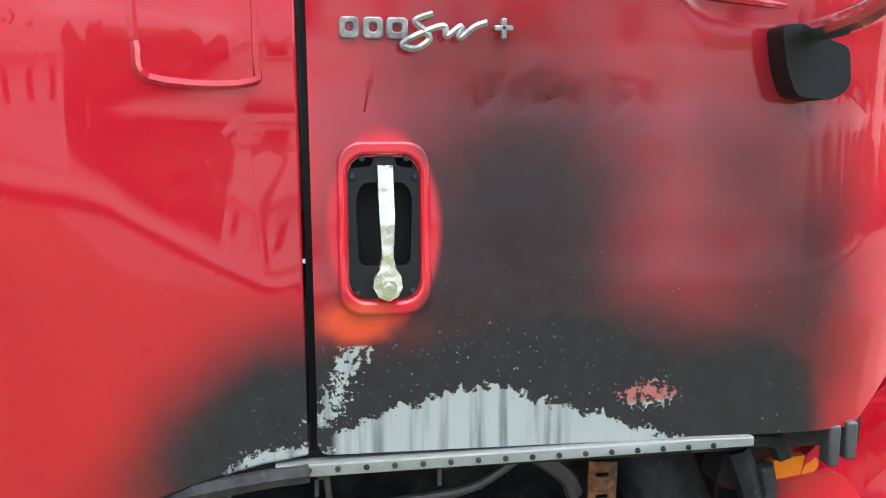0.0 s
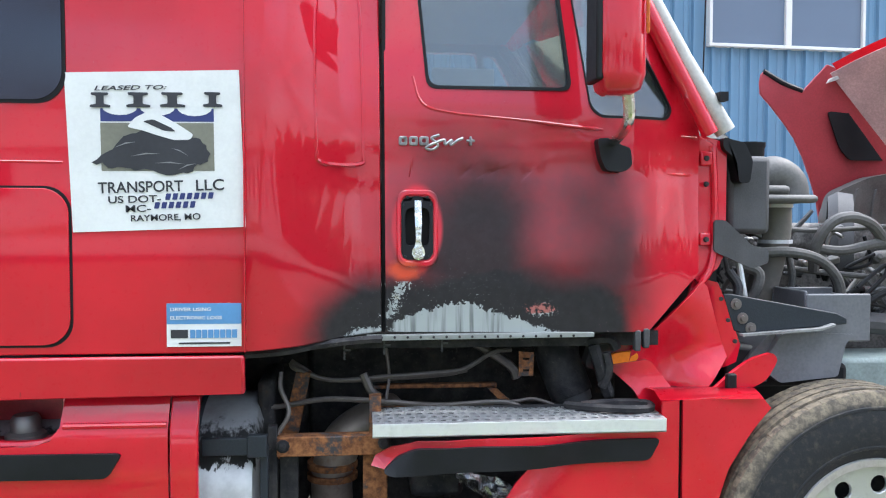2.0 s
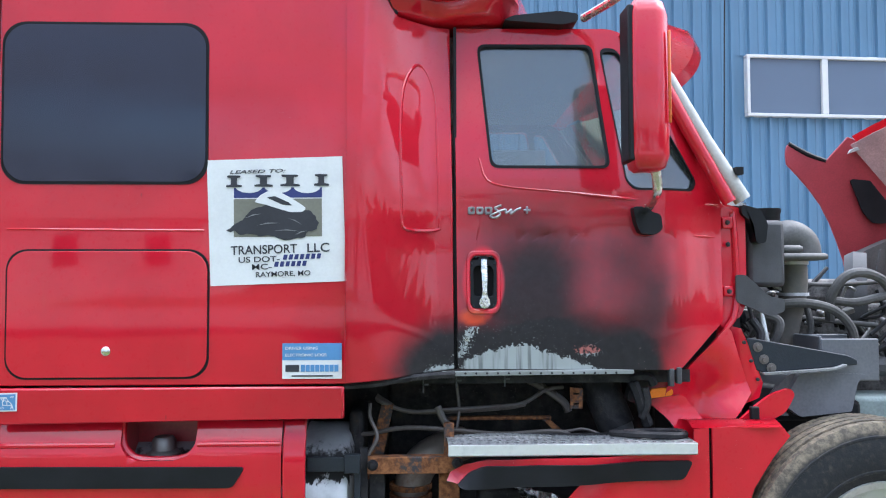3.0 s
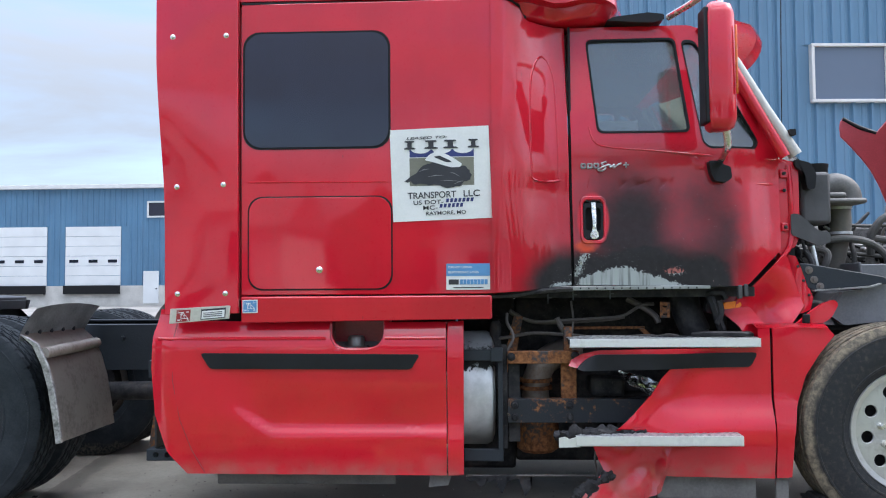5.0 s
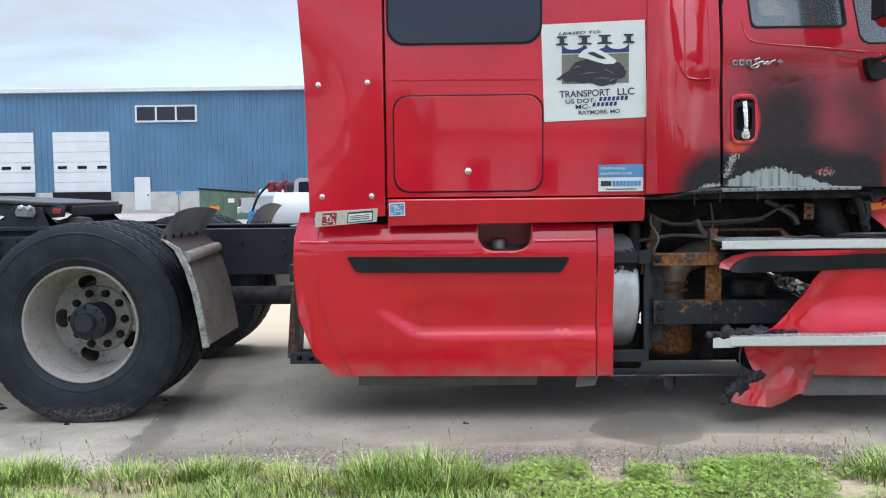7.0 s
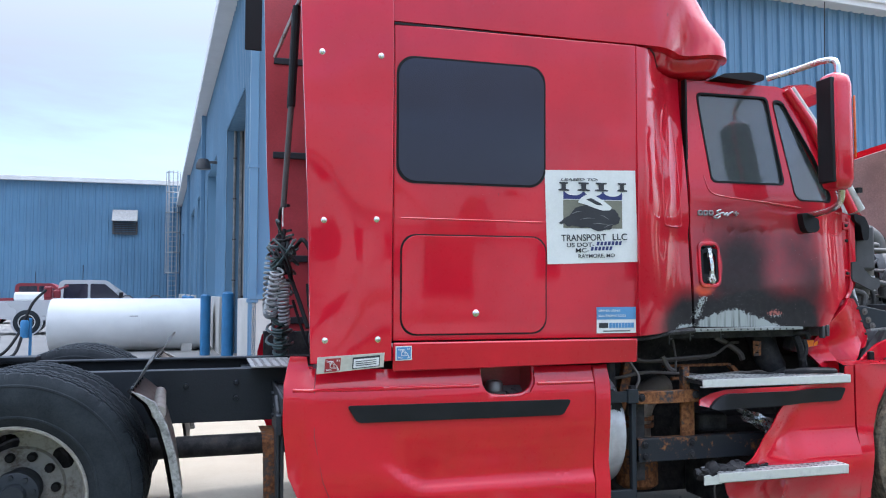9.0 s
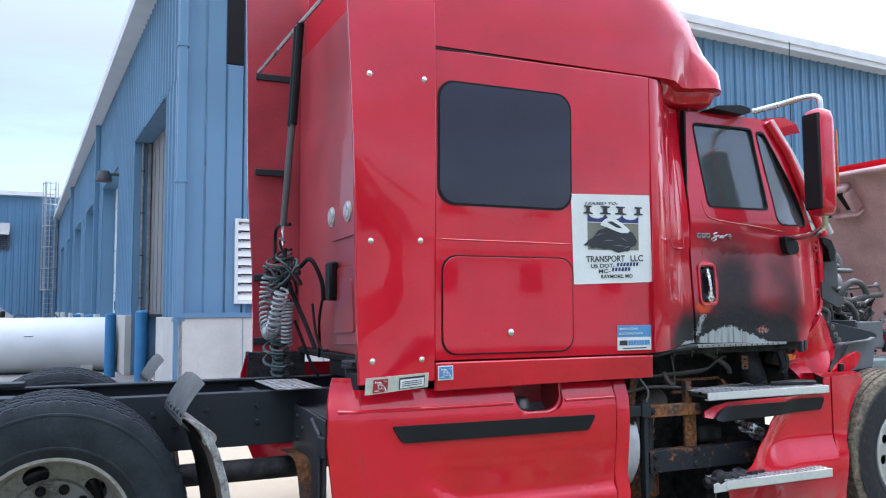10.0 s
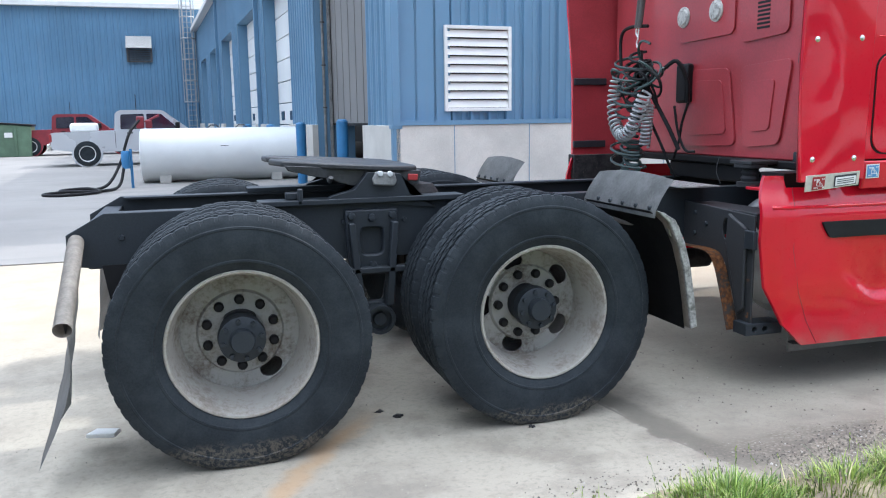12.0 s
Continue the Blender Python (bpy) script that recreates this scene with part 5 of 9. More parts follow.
lip = curve([(-0.42, 1.03, 1.112), (-0.30, 1.05, 1.118), (-0.20, 1.08, 1.132), (-0.08, 1.10, 1.142), (0.0, 1.11, 1.145)], 4)
part("sleeper_lip", tube(bmesh.new(), lip, 0.014, 6), BURNT, truck, "burnt lower lip of the sleeper")
part("door_gap", boxes((0.001, 0.012, 1.16, 1.20, 1.16, 2.52)), BLACK_RUBBER, truck)

# ---- mirror
bm = bmesh.new()
lv = []
for z, k in ((1.885, 0.55), (1.90, 0.85), (1.94, 1.0), (2.2, 1.02), (2.44, 1.0), (2.485, 0.85), (2.50, 0.5)):
    o = rounded(0.655 - 0.052 * k, 0.655 + 0.088 * k, 0.79 - 0.065 * k, 0.79 + 0.065 * k, [0.045 * k, 0.02 * k, 0.02 * k, 0.06 * k], 4)
    lv.append([bm.verts.new((x, y, z)) for x, y in o])
for q, w in zip(lv, lv[1:]):
    for a in range(len(q)):
        bm.faces.new((q[a], q[(a + 1) % len(q)], w[(a + 1) % len(q)], w[a]))
bm.faces.new(lv[0])
bm.faces.new(lv[-1])
mirror = part("door_mirror", bm, RED, truck, "tall red door mirror with an amber lamp strip", 0, 60)
part("mirror_glass", boxes((0.588, 0.610, 0.735, 0.845, 1.92, 2.47)), BLACK_PLASTIC, mirror, "black rim of the mirror glass", 0.006)
part("mirror_inner_shell", boxes((0.612, 0.735, 0.846, 0.864, 1.915, 2.475)), BLACK_PLASTIC, mirror, "black inner side of the mirror", 0.01)
part("mirror_lamp", boxes((0.730, 0.741, 0.732, 0.745, 2.05, 2.38)), DULL_AMBER, mirror, "amber marker lamp strip", 0.008)
arm = bmesh.new()
tube(arm, curve([(0.70, 0.80, 1.90), (0.715, 0.83, 1.83), (0.72, 0.90, 1.795), (0.735, 1.0, 1.785), (0.75, 1.10, 1.785)], 5), 0.017, 10)
part("mirror_arm", arm, CHROME, mirror, "bent steel mirror arm")
arm = bmesh.new()
tube(arm, curve([(0.68, 0.79, 2.50), (0.68, 0.80, 2.57), (0.655, 0.86, 2.59), (0.60, 1.0, 2.575), (0.52, 1.14, 2.555)], 5), 0.017, 10)
part("mirror_arm", arm, CHROME, mirror, "bent steel mirror arm")
part("upper_bracket", prism(soft_poly([(0.20, 2.545), (0.44, 2.53), (0.50, 2.545), (0.50, 2.575), (0.42, 2.585), (0.24, 2.565)], 0.01), 1.14, 1.26), BLACK_PLASTIC, mirror, "black mirror bracket on the door frame", 0.006)
bm = sheet(soft_poly([(0.70, 1.795), (0.76, 1.797), (0.775, 1.775), (0.812, 1.765), (0.818, 1.705), (0.79, 1.685), (0.73, 1.69), (0.712, 1.73)], 0.014), [], lambda x, z: 1.10, 0.06)
base = part("mirror_base", bm, BLACK_PLASTIC, mirror, "black plastic mirror foot on the door", 0.012)

# ---- step well: steps, torn panel, fender
def step_plate(x0, x1, y0, y1, z0, z1, name, label):
    s = part(name, boxes((x0, x1, y0, y0 + 0.006, z0, z1), (x0, x1, y0, y0 + 0.03, z0, z0 + 0.006)), ALU_STEP, truck, label, 0.002)
    bm = bmesh.new()
    nx, ny = int((x1 - x0) / 0.034), 5
    cw, cd = (x1 - x0) / nx, (y1 - y0) / ny

    def top(x, y):
        return z1 + 0.006 * math.sin(9 * x) * ease(y0, y1, y)
    for j in range(ny):
        for i in range(nx):
            cx, cy = x0 + (i + 0.5) * cw, y0 + (j + 0.5) * cd
            rim = [(1, 0), (1, 1), (0, 1), (-1, 1), (-1, 0), (-1, -1), (0, -1), (1, -1)]
            o = [bm.verts.new((cx + a * cw / 2, cy + b * cd / 2, top(cx + a * cw / 2, cy + b * cd / 2))) for a, b in rim]
            sh = cw * (0.12 if j % 2 else -0.12)
            q = [bm.verts.new((cx + sh + 0.30 * cw * math.cos(t * math.pi / 4), cy + 0.27 * cd * math.sin(t * math.pi / 4), top(cx, cy) + 0.003)) for t in range(8)]
            r = [bm.verts.new((v.co.x, v.co.y, v.co.z - 0.012)) for v in q]
            for t in range(8):
                u = (t + 1) % 8
                bm.faces.new((o[t], o[u], q[u], q[t]))
                bm.faces.new((q[t], q[u], r[u], r[t]))
    bmesh.ops.remove_doubles(bm, verts=bm.verts, dist=1e-5)
    part("tread", bm, STEP_TREAD, s, "perforated tread plate")
    # dark plate added beneath as the shade in the tread holes
    part("tread_shade", boxes((x0 + 0.01, x1 - 0.01, y0 + 0.03, y1 - 0.005, z1 - 0.030, z1 - 0.016)), BURNT, s, "dark plate under the tread that shades its holes")
    return s


upper = step_plate(-0.03, 0.905, 0.995, 1.20, 0.853, 0.897, "upper_step", "perforated aluminium upper step")
lower = step_plate(-0.02, 0.775, 0.885, 1.05, 0.392, 0.440, "lower_step", "aluminium lower step with melted plastic on its end")


def lump(pts, radii, seed):
    """A ragged melted lump along a line."""
    bm = tube(bmesh.new(), curve(pts, 8), 0.02, 16)
    line = curve(pts, 8)
    for v in bm.verts:
        i = min(range(len(line)), key=lambda j: (line[j] - v.co).length)
        d = v.co - line[i]
        r = radii[min(len(radii) - 1, int(i / len(line) * len(radii)))]
        v.co = line[i] + d / 0.02 * r * (1 + 0.9 * noise.noise(v.co * 28 + Vector((seed, 0, 0)))) + 0.012 * noise.noise_vector(v.co * 70)
    return bm


bm = lump([(-0.11, 0.95, 0.42), (-0.05, 0.94, 0.442), (0.05, 0.95, 0.446), (0.14, 0.96, 0.446), (0.24, 0.97, 0.446), (0.33, 0.98, 0.444)], [0.026, 0.036, 0.026, 0.032, 0.022, 0.012], 3.0)
part("melted_plastic", bm, BURNT, lower, "lump of melted black plastic")
part("step_stub", sheet([(-0.10, 0.385), (0.0, 0.387), (0.01, 0.42), (-0.01, 0.437), (-0.05, 0.425), (-0.07, 0.436), (-0.10, 0.43)], [], lambda x, z: 0.892, 0.006), ALU_STEP, lower, "torn bright end of the step")
bm = bmesh.new()
tube(bm, curve([(0.62, 1.17, 0.905), (0.70, 1.08, 0.915), (0.80, 1.05, 0.915), (0.88, 1.08, 0.91), (0.89, 1.15, 0.91), (0.78, 1.17, 0.91), (0.66, 1.13, 0.912)], 5), 0.014, 6)
part("burnt_hose", bm, BURNT, upper, "burnt hose lying on the step")


def torn_y(x, z):
    base = 1.035 - 0.05 * ease(0.62, 0.44, z) + 0.03 * ease(0.40, 0.22, z)
    # the upper sheet rolls outwards along its torn edge, the lower flap is creased
    edge = x - (0.44 - 0.85 * (0.76 - z))
    curl = -0.05 * ease(0.30, 0.0, edge) ** 2 * ease(0.42, 0.47, z)
    curl -= 0.09 * ease(0.42, 0.0, x) * ease(0.45, 0.10, z)
    fold = abs(((x * 1.0 + 0.35 * z) * 4.2) % 1.0 - 0.5) * 2
    wrinkle = 0.034 * (fold - 0.5) * ease(0.52, 0.44, x) * ease(0.40, 0.30, z)
    wrinkle -= 0.035 * math.exp(-((x - 0.425 + 0.25 * (0.3 - z)) / 0.022) ** 2) * ease(0.41, 0.3, z)
    ripple = 0.010 * math.sin(30 * x - 24 * z) * ease(0.55, 0.30, x) * ease(0.40, 0.2, z) + 0.012 * noise.noise((x * 9, 0, z * 9)) * ease(0.7, 0.4, x)
    tail = 0.05 * ease(0.12, -0.03, x) * ease(0.70, 0.80, z)
    return base + curl + wrinkle + ripple + tail


torn = [(-0.035, 0.762), (-0.02, 0.79), (0.03, 0.822), (0.11, 0.842), (0.50, 0.848), (0.905, 0.85), (0.905, 0.94), (0.962, 0.945), (0.962, 0.212), (0.435, 0.222), (0.415, 0.15), (0.33, 0.115), (0.22, 0.067), (0.10, 0.09), (-0.01, 0.115), (0.05, 0.19), (0.125, 0.255), (0.10, 0.31), (0.075, 0.375), (0.10, 0.44), (0.19, 0.462), (0.28, 0.54), (0.365, 0.625), (0.412, 0.70), (0.465, 0.755), (0.20, 0.752), (0.02, 0.75)]
fairing = part("step_fairing", sheet(torn, [], torn_y, 0.008, 0.02), RED, truck, "torn and melted red step fairing", 0.003)
ttrim = soft_poly([(0.0, 0.752), (0.03, 0.742), (0.86, 0.755), (0.897, 0.825), (0.10, 0.822), (0.05, 0.802)], 0.02)
part("trim_strip", sheet(ttrim, [], lambda x, z: torn_y(x, z) - 0.014 - 0.02 * ease(0.2, 0.0, x), 0.02, 0.1), BLACK_PLASTIC, fairing, "black plastic trim strip", 0.006)
part("step_hollow", boxes((-0.03, 0.95, 1.19, 1.21, 0.85, 0.90)), BURNT, truck)


def fender_y(x, z):
    return 1.035 + 0.04 * ease(1.0, 1.3, x) - 0.03 * ease(0.62, 0.44, z) + 0.02 * ease(0.40, 0.22, z)


fend = [(0.975, 0.945), (1.20, 0.955), (1.25, 0.958), (1.295, 0.905), (1.22, 0.82), (1.14, 0.71), (1.085, 0.56), (1.06, 0.40), (1.05, 0.215), (0.975, 0.212)]
part("front_panel", sheet(fend, [], fender_y, 0.015, 0.05), RED, truck, "red panel behind the front wheel", 0.006)
bm = bmesh.new()
shelf = [[bm.verts.new((x, y, z)) for x in (0.90, 1.0, 1.1, 1.25)] for y, z in ((1.04, 0.945), (1.10, 0.965), (1.20, 0.955), (1.30, 0.93))]
for q, w in zip(shelf, shelf[1:]):
    for a in range(3):
        bm.faces.new((q[a], q[a + 1], w[a + 1], w[a]))
bmesh.ops.solidify(bm, geom=bm.faces[:], thickness=0.012)
part("fender_shelf", bm, RED, truck)
part("gap_cover", boxes((0.955, 0.985, 1.06, 1.09, 0.22, 0.94)), BLACK_RUBBER, truck)


def kick_y(x, z):
    scoop = 0.10 * math.exp(-((x - 1.02) / 0.09) ** 2) * ease(1.25, 1.0, z)
    return 1.19 + 0.06 * ease(1.05, 1.22, x) + 0.07 * ease(1.15, 0.95, z) * ease(1.1, 0.9, x) + scoop - 0.05 * ease(1.10, 0.95, z)


kick = [(0.915, 1.143), (0.94, 1.15), (1.105, 1.318), (1.13, 1.30), (1.165, 1.20), (1.20, 1.10), (1.215, 1.05), (1.12, 0.945), (0.90, 0.945), (0.84, 0.99), (0.86, 1.08)]
kickp = part("kick_panel", sheet(kick, [], kick_y, 0.02, 0.04), RED, truck, "glossy red kick panel ahead of the door", 0.008)
part("kick_flare", sheet(soft_poly([(1.10, 0.925), (1.26, 1.06), (1.315, 1.085), (1.335, 1.06), (1.30, 0.99), (1.19, 0.905)], 0.02), [], lambda x, z: 1.16 - 0.05 * ease(1.2, 1.33, x), 0.02, 0.05), RED, kickp, "", 0.006)
part("latch", boxes((1.165, 1.20, 1.125, 1.15, 0.93, 1.01)), BLACK_RUBBER, kickp, "black rubber hood latch", 0.006)
part("lamp_pod", sheet(soft_poly([(0.70, 1.02), (0.73, 1.11), (0.80, 1.13), (0.90, 1.12), (0.91, 1.02), (0.85, 0.99)], 0.025), [], lambda x, z: 1.235, 0.06), RED, kickp, "", 0.01)
part("pod_base", sheet(soft_poly([(0.77, 1.03), (0.92, 1.05), (1.0, 0.95), (0.985, 0.86), (0.91, 0.86), (0.86, 0.95)], 0.02), [], lambda x, z: 1.20 - 0.03 * ease(1.0, 0.88, z), 0.02, 0.04), RED, kickp, "", 0.006)
part("marker_lamp", sheet(soft_poly([(0.785, 1.035), (0.795, 1.07), (0.875, 1.078), (0.89, 1.055), (0.86, 1.03)], 0.012), [], lambda x, z: 1.215, 0.02), AMBER, kickp, "amber side marker lamp", 0.005)
bm = bmesh.new()
for pts, r in (([(0.70, 1.22, 1.11), (0.73, 1.20, 1.12), (0.78, 1.19, 1.12), (0.80, 1.19, 1.09)], 0.018), ([(0.72, 1.20, 1.10), (0.74, 1.19, 1.04), (0.76, 1.20, 0.98), (0.78, 1.21, 0.93)], 0.022), ([(0.76, 1.18, 1.08), (0.77, 1.18, 1.02), (0.75, 1.19, 0.96)], 0.016)):
    tube(bm, curve(pts, 4), r, 6)
part("melted_liner", bm, BURNT, kickp, "charred liner hanging by the lamp")
part("door_stop", boxes((0.845, 0.865, 1.13, 1.16, 1.09, 1.16), (0.875, 0.895, 1.13, 1.16, 1.10, 1.165)), GREY_PLASTIC, kickp, "", 0.004)

# ---- inside the burnt bay
def c_channel(name, x0, x1, y, z0, z1, mat, parent, label="", bolts=()):
    p = part(name, boxes((x0, x1, y, y + 0.008, z0, z1), (x0, x1, y + 0.008, y + 0.06, z1 - 0.008, z1), (x0, x1, y + 0.008, y + 0.06, z0, z0 + 0.008)), mat, parent, label, 0.003)
    for bx, bz in bolts:
        part("bolt", lathe([(0.0, -0.014), (0.012, -0.013), (0.016, -0.004), (0.022, -0.003), (0.022, 0.002)], (bx, y, bz), "y", 10), BURNT, p)
    return p


c_channel("cross_channel", -0.335, 0.03, 1.12, 0.765, 0.828, RUST, truck, "rusted steel channel", [(-0.315, 0.80), (0.01, 0.805)])
low = c_channel("lower_channel", -0.335, 0.50, 1.12, 0.465, 0.585, rusty("fire_rusted_black", 0.20, (0.014, 0.016, 0.019)), truck, "burnt black steel channel", [(-0.30, 0.555), (-0.30, 0.495), (-0.02, 0.555), (-0.02, 0.495)])
part("post", boxes((-0.365, -0.335, 1.14, 1.17, 0.33, 0.86), (-0.33, -0.27, 1.17, 1.19, 0.36, 0.77)), BURNT, truck, "", 0.003)
part("post", boxes((-0.06, 0.02, 1.15, 1.17, 0.58, 0.77), (-0.04, 0.0, 1.16, 1.20, 0.77, 0.95)), RUST, truck, "rusted upright bracket", 0.003)
part("bay_bracket", boxes((-0.42, -0.36, 1.30, 1.64, 0.44, 0.98)), BURNT, truck, "", 0.02)
part("sound_shield", boxes((0.25, 0.95, 1.32, 1.62, 0.16, 0.60)), BURNT, truck, "", 0.02)
part("strap_bracket", boxes((-0.56, -0.39, 1.08, 1.10, 0.785, 0.84), (-0.42, -0.36, 1.07, 1.10, 0.78, 0.85), (-0.56, -0.36, 1.10, 1.13, 0.275, 0.335), (-0.385, -0.36, 1.10, 1.13, 0.33, 0.80)), BLACK_STEEL, truck, "burnt tank strap bracket", 0.003)
part("sloping_post", prism([(-0.36, 0.70), (-0.30, 0.70), (-0.24, 1.00), (-0.29, 1.0)], 1.32, 1.36), RUST, truck, "", 0.003)
bm = bmesh.new()
tube(bm, curve([(-0.17, 1.42, 0.28), (-0.17, 1.42, 0.50), (-0.17, 1.42, 0.63), (-0.13, 1.44, 0.73), (-0.05, 1.48, 0.78), (0.06, 1.55, 0.80)], 5), 0.074, 20)
part("exhaust_elbow", bm, aluminium("heated_pipe", (0.24, 0.205, 0.17), 0.5, 0.5, 0.7, (0.13, 0.07, 0.045)), truck, "heat-stained exhaust elbow")
for z in (0.64, 0.60):
    part("pipe_clamp", lathe([(0.074, z), (0.090, z), (0.090, z + 0.02), (0.074, z + 0.02)], (-0.17, 1.42, 0), "z", 24), RUST, truck)
bm = lathe([(0.09, 0.26), (0.115, 0.28), (0.115, 0.46), (0.09, 0.48)], (-0.16, 1.45, 0), "z", 24)
part("rusted_canister", bm, RUST, truck)
bm = bmesh.new()
tube(bm, [(0.63, 1.40, 1.13), (0.645, 1.38, 1.02), (0.69, 1.36, 0.90)], [0.085, 0.078, 0.078], 24)
part("heat_shield", bm, BURNT, truck, "perforated heat shield, burnt")
bm = bmesh.new()
tube(bm, [(0.688, 1.36, 0.905), (0.70, 1.355, 0.87)], [0.070, 0.066], 24)
part("fibre_sleeve", bm, GREY_PLASTIC, truck)
part("rust_tab", sheet([(0.475, 0.99), (0.525, 0.99), (0.527, 1.07), (0.475, 1.075)], [rounded(0.488, 0.512, 1.045, 1.053, 0.003, 2), rounded(0.488, 0.512, 1.005, 1.013, 0.003, 2)], lambda x, z: 1.25, 0.006), RUST, truck, "slotted rusty bracket")
for pts, r in (
    ([(-0.31, 1.34, 1.03), (-0.29, 1.33, 1.01), (-0.17, 1.33, 0.97), (0.0, 1.33, 0.978), (0.20, 1.34, 0.988), (0.30, 1.35, 1.0), (0.40, 1.36, 1.055), (0.47, 1.38, 1.06)], 0.011),
    ([(-0.31, 1.36, 1.035), (-0.27, 1.36, 1.01), (-0.16, 1.36, 0.962), (0.20, 1.36, 0.975), (0.31, 1.37, 0.99)], 0.009),
    ([(-0.47, 1.32, 0.885), (-0.35, 1.31, 0.885), (-0.19, 1.30, 0.91), (0.0, 1.30, 0.90), (0.20, 1.30, 0.882), (0.42, 1.28, 0.895), (0.50, 1.27, 0.87)], 0.012),
    ([(0.20, 1.30, 0.885), (0.45, 1.30, 0.89), (0.54, 1.29, 0.90), (0.63, 1.27, 0.87)], 0.008),
    ([(-0.335, 1.16, 0.83), (-0.30, 1.17, 0.90), (-0.33, 1.2, 0.97), (-0.33, 1.22, 1.02)], 0.010),
    ([(0.02, 1.35, 1.08), (0.03, 1.34, 0.98), (0.02, 1.33, 0.90)], 0.008),
    ([(0.33, 1.4, 1.09), (0.40, 1.38, 1.05), (0.47, 1.37, 1.0), (0.49, 1.37, 0.96)], 0.022),
    ([(-0.06, 1.33, 0.99), (-0.03, 1.32, 0.93), (0.0, 1.31, 0.91)], 0.020),
    ([(-0.55, 1.14, 0.195), (-0.2, 1.13, 0.198), (0.10, 1.13, 0.200)], 0.006),
    ([(0.12, 1.10, 0.38), (0.10, 1.10, 0.30), (0.11, 1.09, 0.20)], 0.007),
):
    part("burnt_pipe", tube(bmesh.new(), curve(pts, 5), r * 0.78, 8), BARE_PIPE, truck, "bare burnt pipe")
part("cross_bar", boxes((-0.02, 0.42, 1.38, 1.41, 0.925, 0.94), (-0.02, 0.40, 1.30, 1.32, 0.862, 0.88)), RUST, truck, "", 0.003)
part("hanger", prism([(0.38, 0.93), (0.41, 0.93), (0.50, 0.85), (0.46, 0.85)], 1.34, 1.38), RUST, truck)
for x, z in ((0.01, 1.115), (0.20, 1.12), (-0.12, 1.10)):
    part("clip", boxes((x - 0.003, x + 0.003, 1.16, 1.165, z - 0.03, z + 0.02), (x - 0.003, x + 0.02, 1.16, 1.165, z - 0.003, z + 0.003)), GREY_PLASTIC, truck)
bm = bmesh.new()
rows = []
rnd = random.Random(5)
for i in range(12):
    rows.append([bm.verts.new((0.215 + 0.021 * i + 0.006 * j + rnd.uniform(-0.012, 0.012), 1.06 + rnd.uniform(-0.03, 0.03), 0.745 - 0.007 * i - (0.010 + 0.0011 * i) * j + rnd.uniform(-0.008, 0.008))) for j in range(7)])
for q, w in zip(rows, rows[1:]):
    for a in range(6):
        bm.faces.new((q[a], q[a + 1], w[a + 1], w[a]))
bmesh.ops.solidify(bm, geom=bm.faces[:], thickness=0.002)
part("foil_shield", bm, aluminium("crumpled_foil", (0.80, 0.80, 0.80), 0.2, 1.0, 0.3, (0.05, 0.05, 0.05)), truck, "crumpled bright foil heat shield", 0, 12)
part("muffler", boxes((0.10, 0.28, 1.22, 1.40, 0.585, 0.68)), BURNT, truck, "", 0.02)
# dark boxes added to stop bright ground showing through the bay
part("gearbox", boxes((-0.4, 1.15, 1.72, 2.55, 0.45, 1.08)), BURNT, truck, "soot-black engine and gearbox block", 0.03)
part("bay_back", boxes((-0.27, 0.95, 1.66, 1.70, 0.16, 1.10), (-0.60, -0.27, 1.66, 1.70, 0.43, 1.10), (-0.60, -0.27, 1.64, 1.70, 0.12, 0.385)), BURNT, truck, "", 0.02)
rnd = random.Random(8)
for i in range(7):
    x = -0.56 + 0.045 * i + 0.02 * rnd.random()
    h = (0.02, 0.05, 0.03, 0.09, 0.03, 0.02, 0.11)[i]
    part("hanging_shred", prism([(x, 0.20), (x + 0.075, 0.207), (x + 0.06, 0.185), (x + 0.05 + 0.02 * rnd.random(), 0.20 - h * 0.6), (x + 0.035, 0.20 - h), (x + 0.015, 0.19 - h * 0.4)], 1.08 + 0.01 * i, 1.086 + 0.01 * i), BURNT, truck, "shred of melted plastic under the tank")
part("skirt_flap", boxes((-1.86, -0.92, 1.20, 1.215, 0.135, 0.235)), GREY_RUBBER, truck, "grey rubber flap below the fairing", 0.004)
part("skirt_flap", sheet([(-0.73, 0.22), (-0.62, 0.225), (-0.64, 0.165), (-0.74, 0.155)], [], lambda x, z: 1.06, 0.01), GREY_RUBBER, truck)
part("skirt_flap", boxes((0.40, 0.885, 1.06, 1.075, 0.105, 0.225)), GREY_RUBBER, truck, "grey rubber flap below the step", 0.004)
part("skirt_flap", boxes((0.98, 1.045, 1.06, 1.075, 0.10, 0.22)), GREY_RUBBER, truck, "", 0.004)
bm = lump([(-0.05, 0.94, 0.11), (0.0, 0.94, 0.13), (0.05, 0.94, 0.18), (0.12, 0.96, 0.225), (0.17, 0.98, 0.235)], [0.018, 0.034, 0.030, 0.026, 0.014], 9.0)
part("melted_plastic", bm, BURNT, fairing)
# seam lines on the tank fairing
for pts in ([(-2.02, 1.0), (-2.03, 0.90), (-2.03, 0.70), (-1.99, 0.50), (-1.93, 0.35), (-1.86, 0.235)],):
    part("seam", tube(bmesh.new(), [(x, skirt_y(x, z) + 0.001, z) for x, z in pts], 0.0025, 6), DARK_RED, skirt)
part("upper_crease", tube(bmesh.new(), [(x, skirt_y(x, 0.90) + 0.004, 0.905) for x in (-2.12, -2.05, -1.8, -1.4, -1.25)], 0.010, 8), RED, skirt)
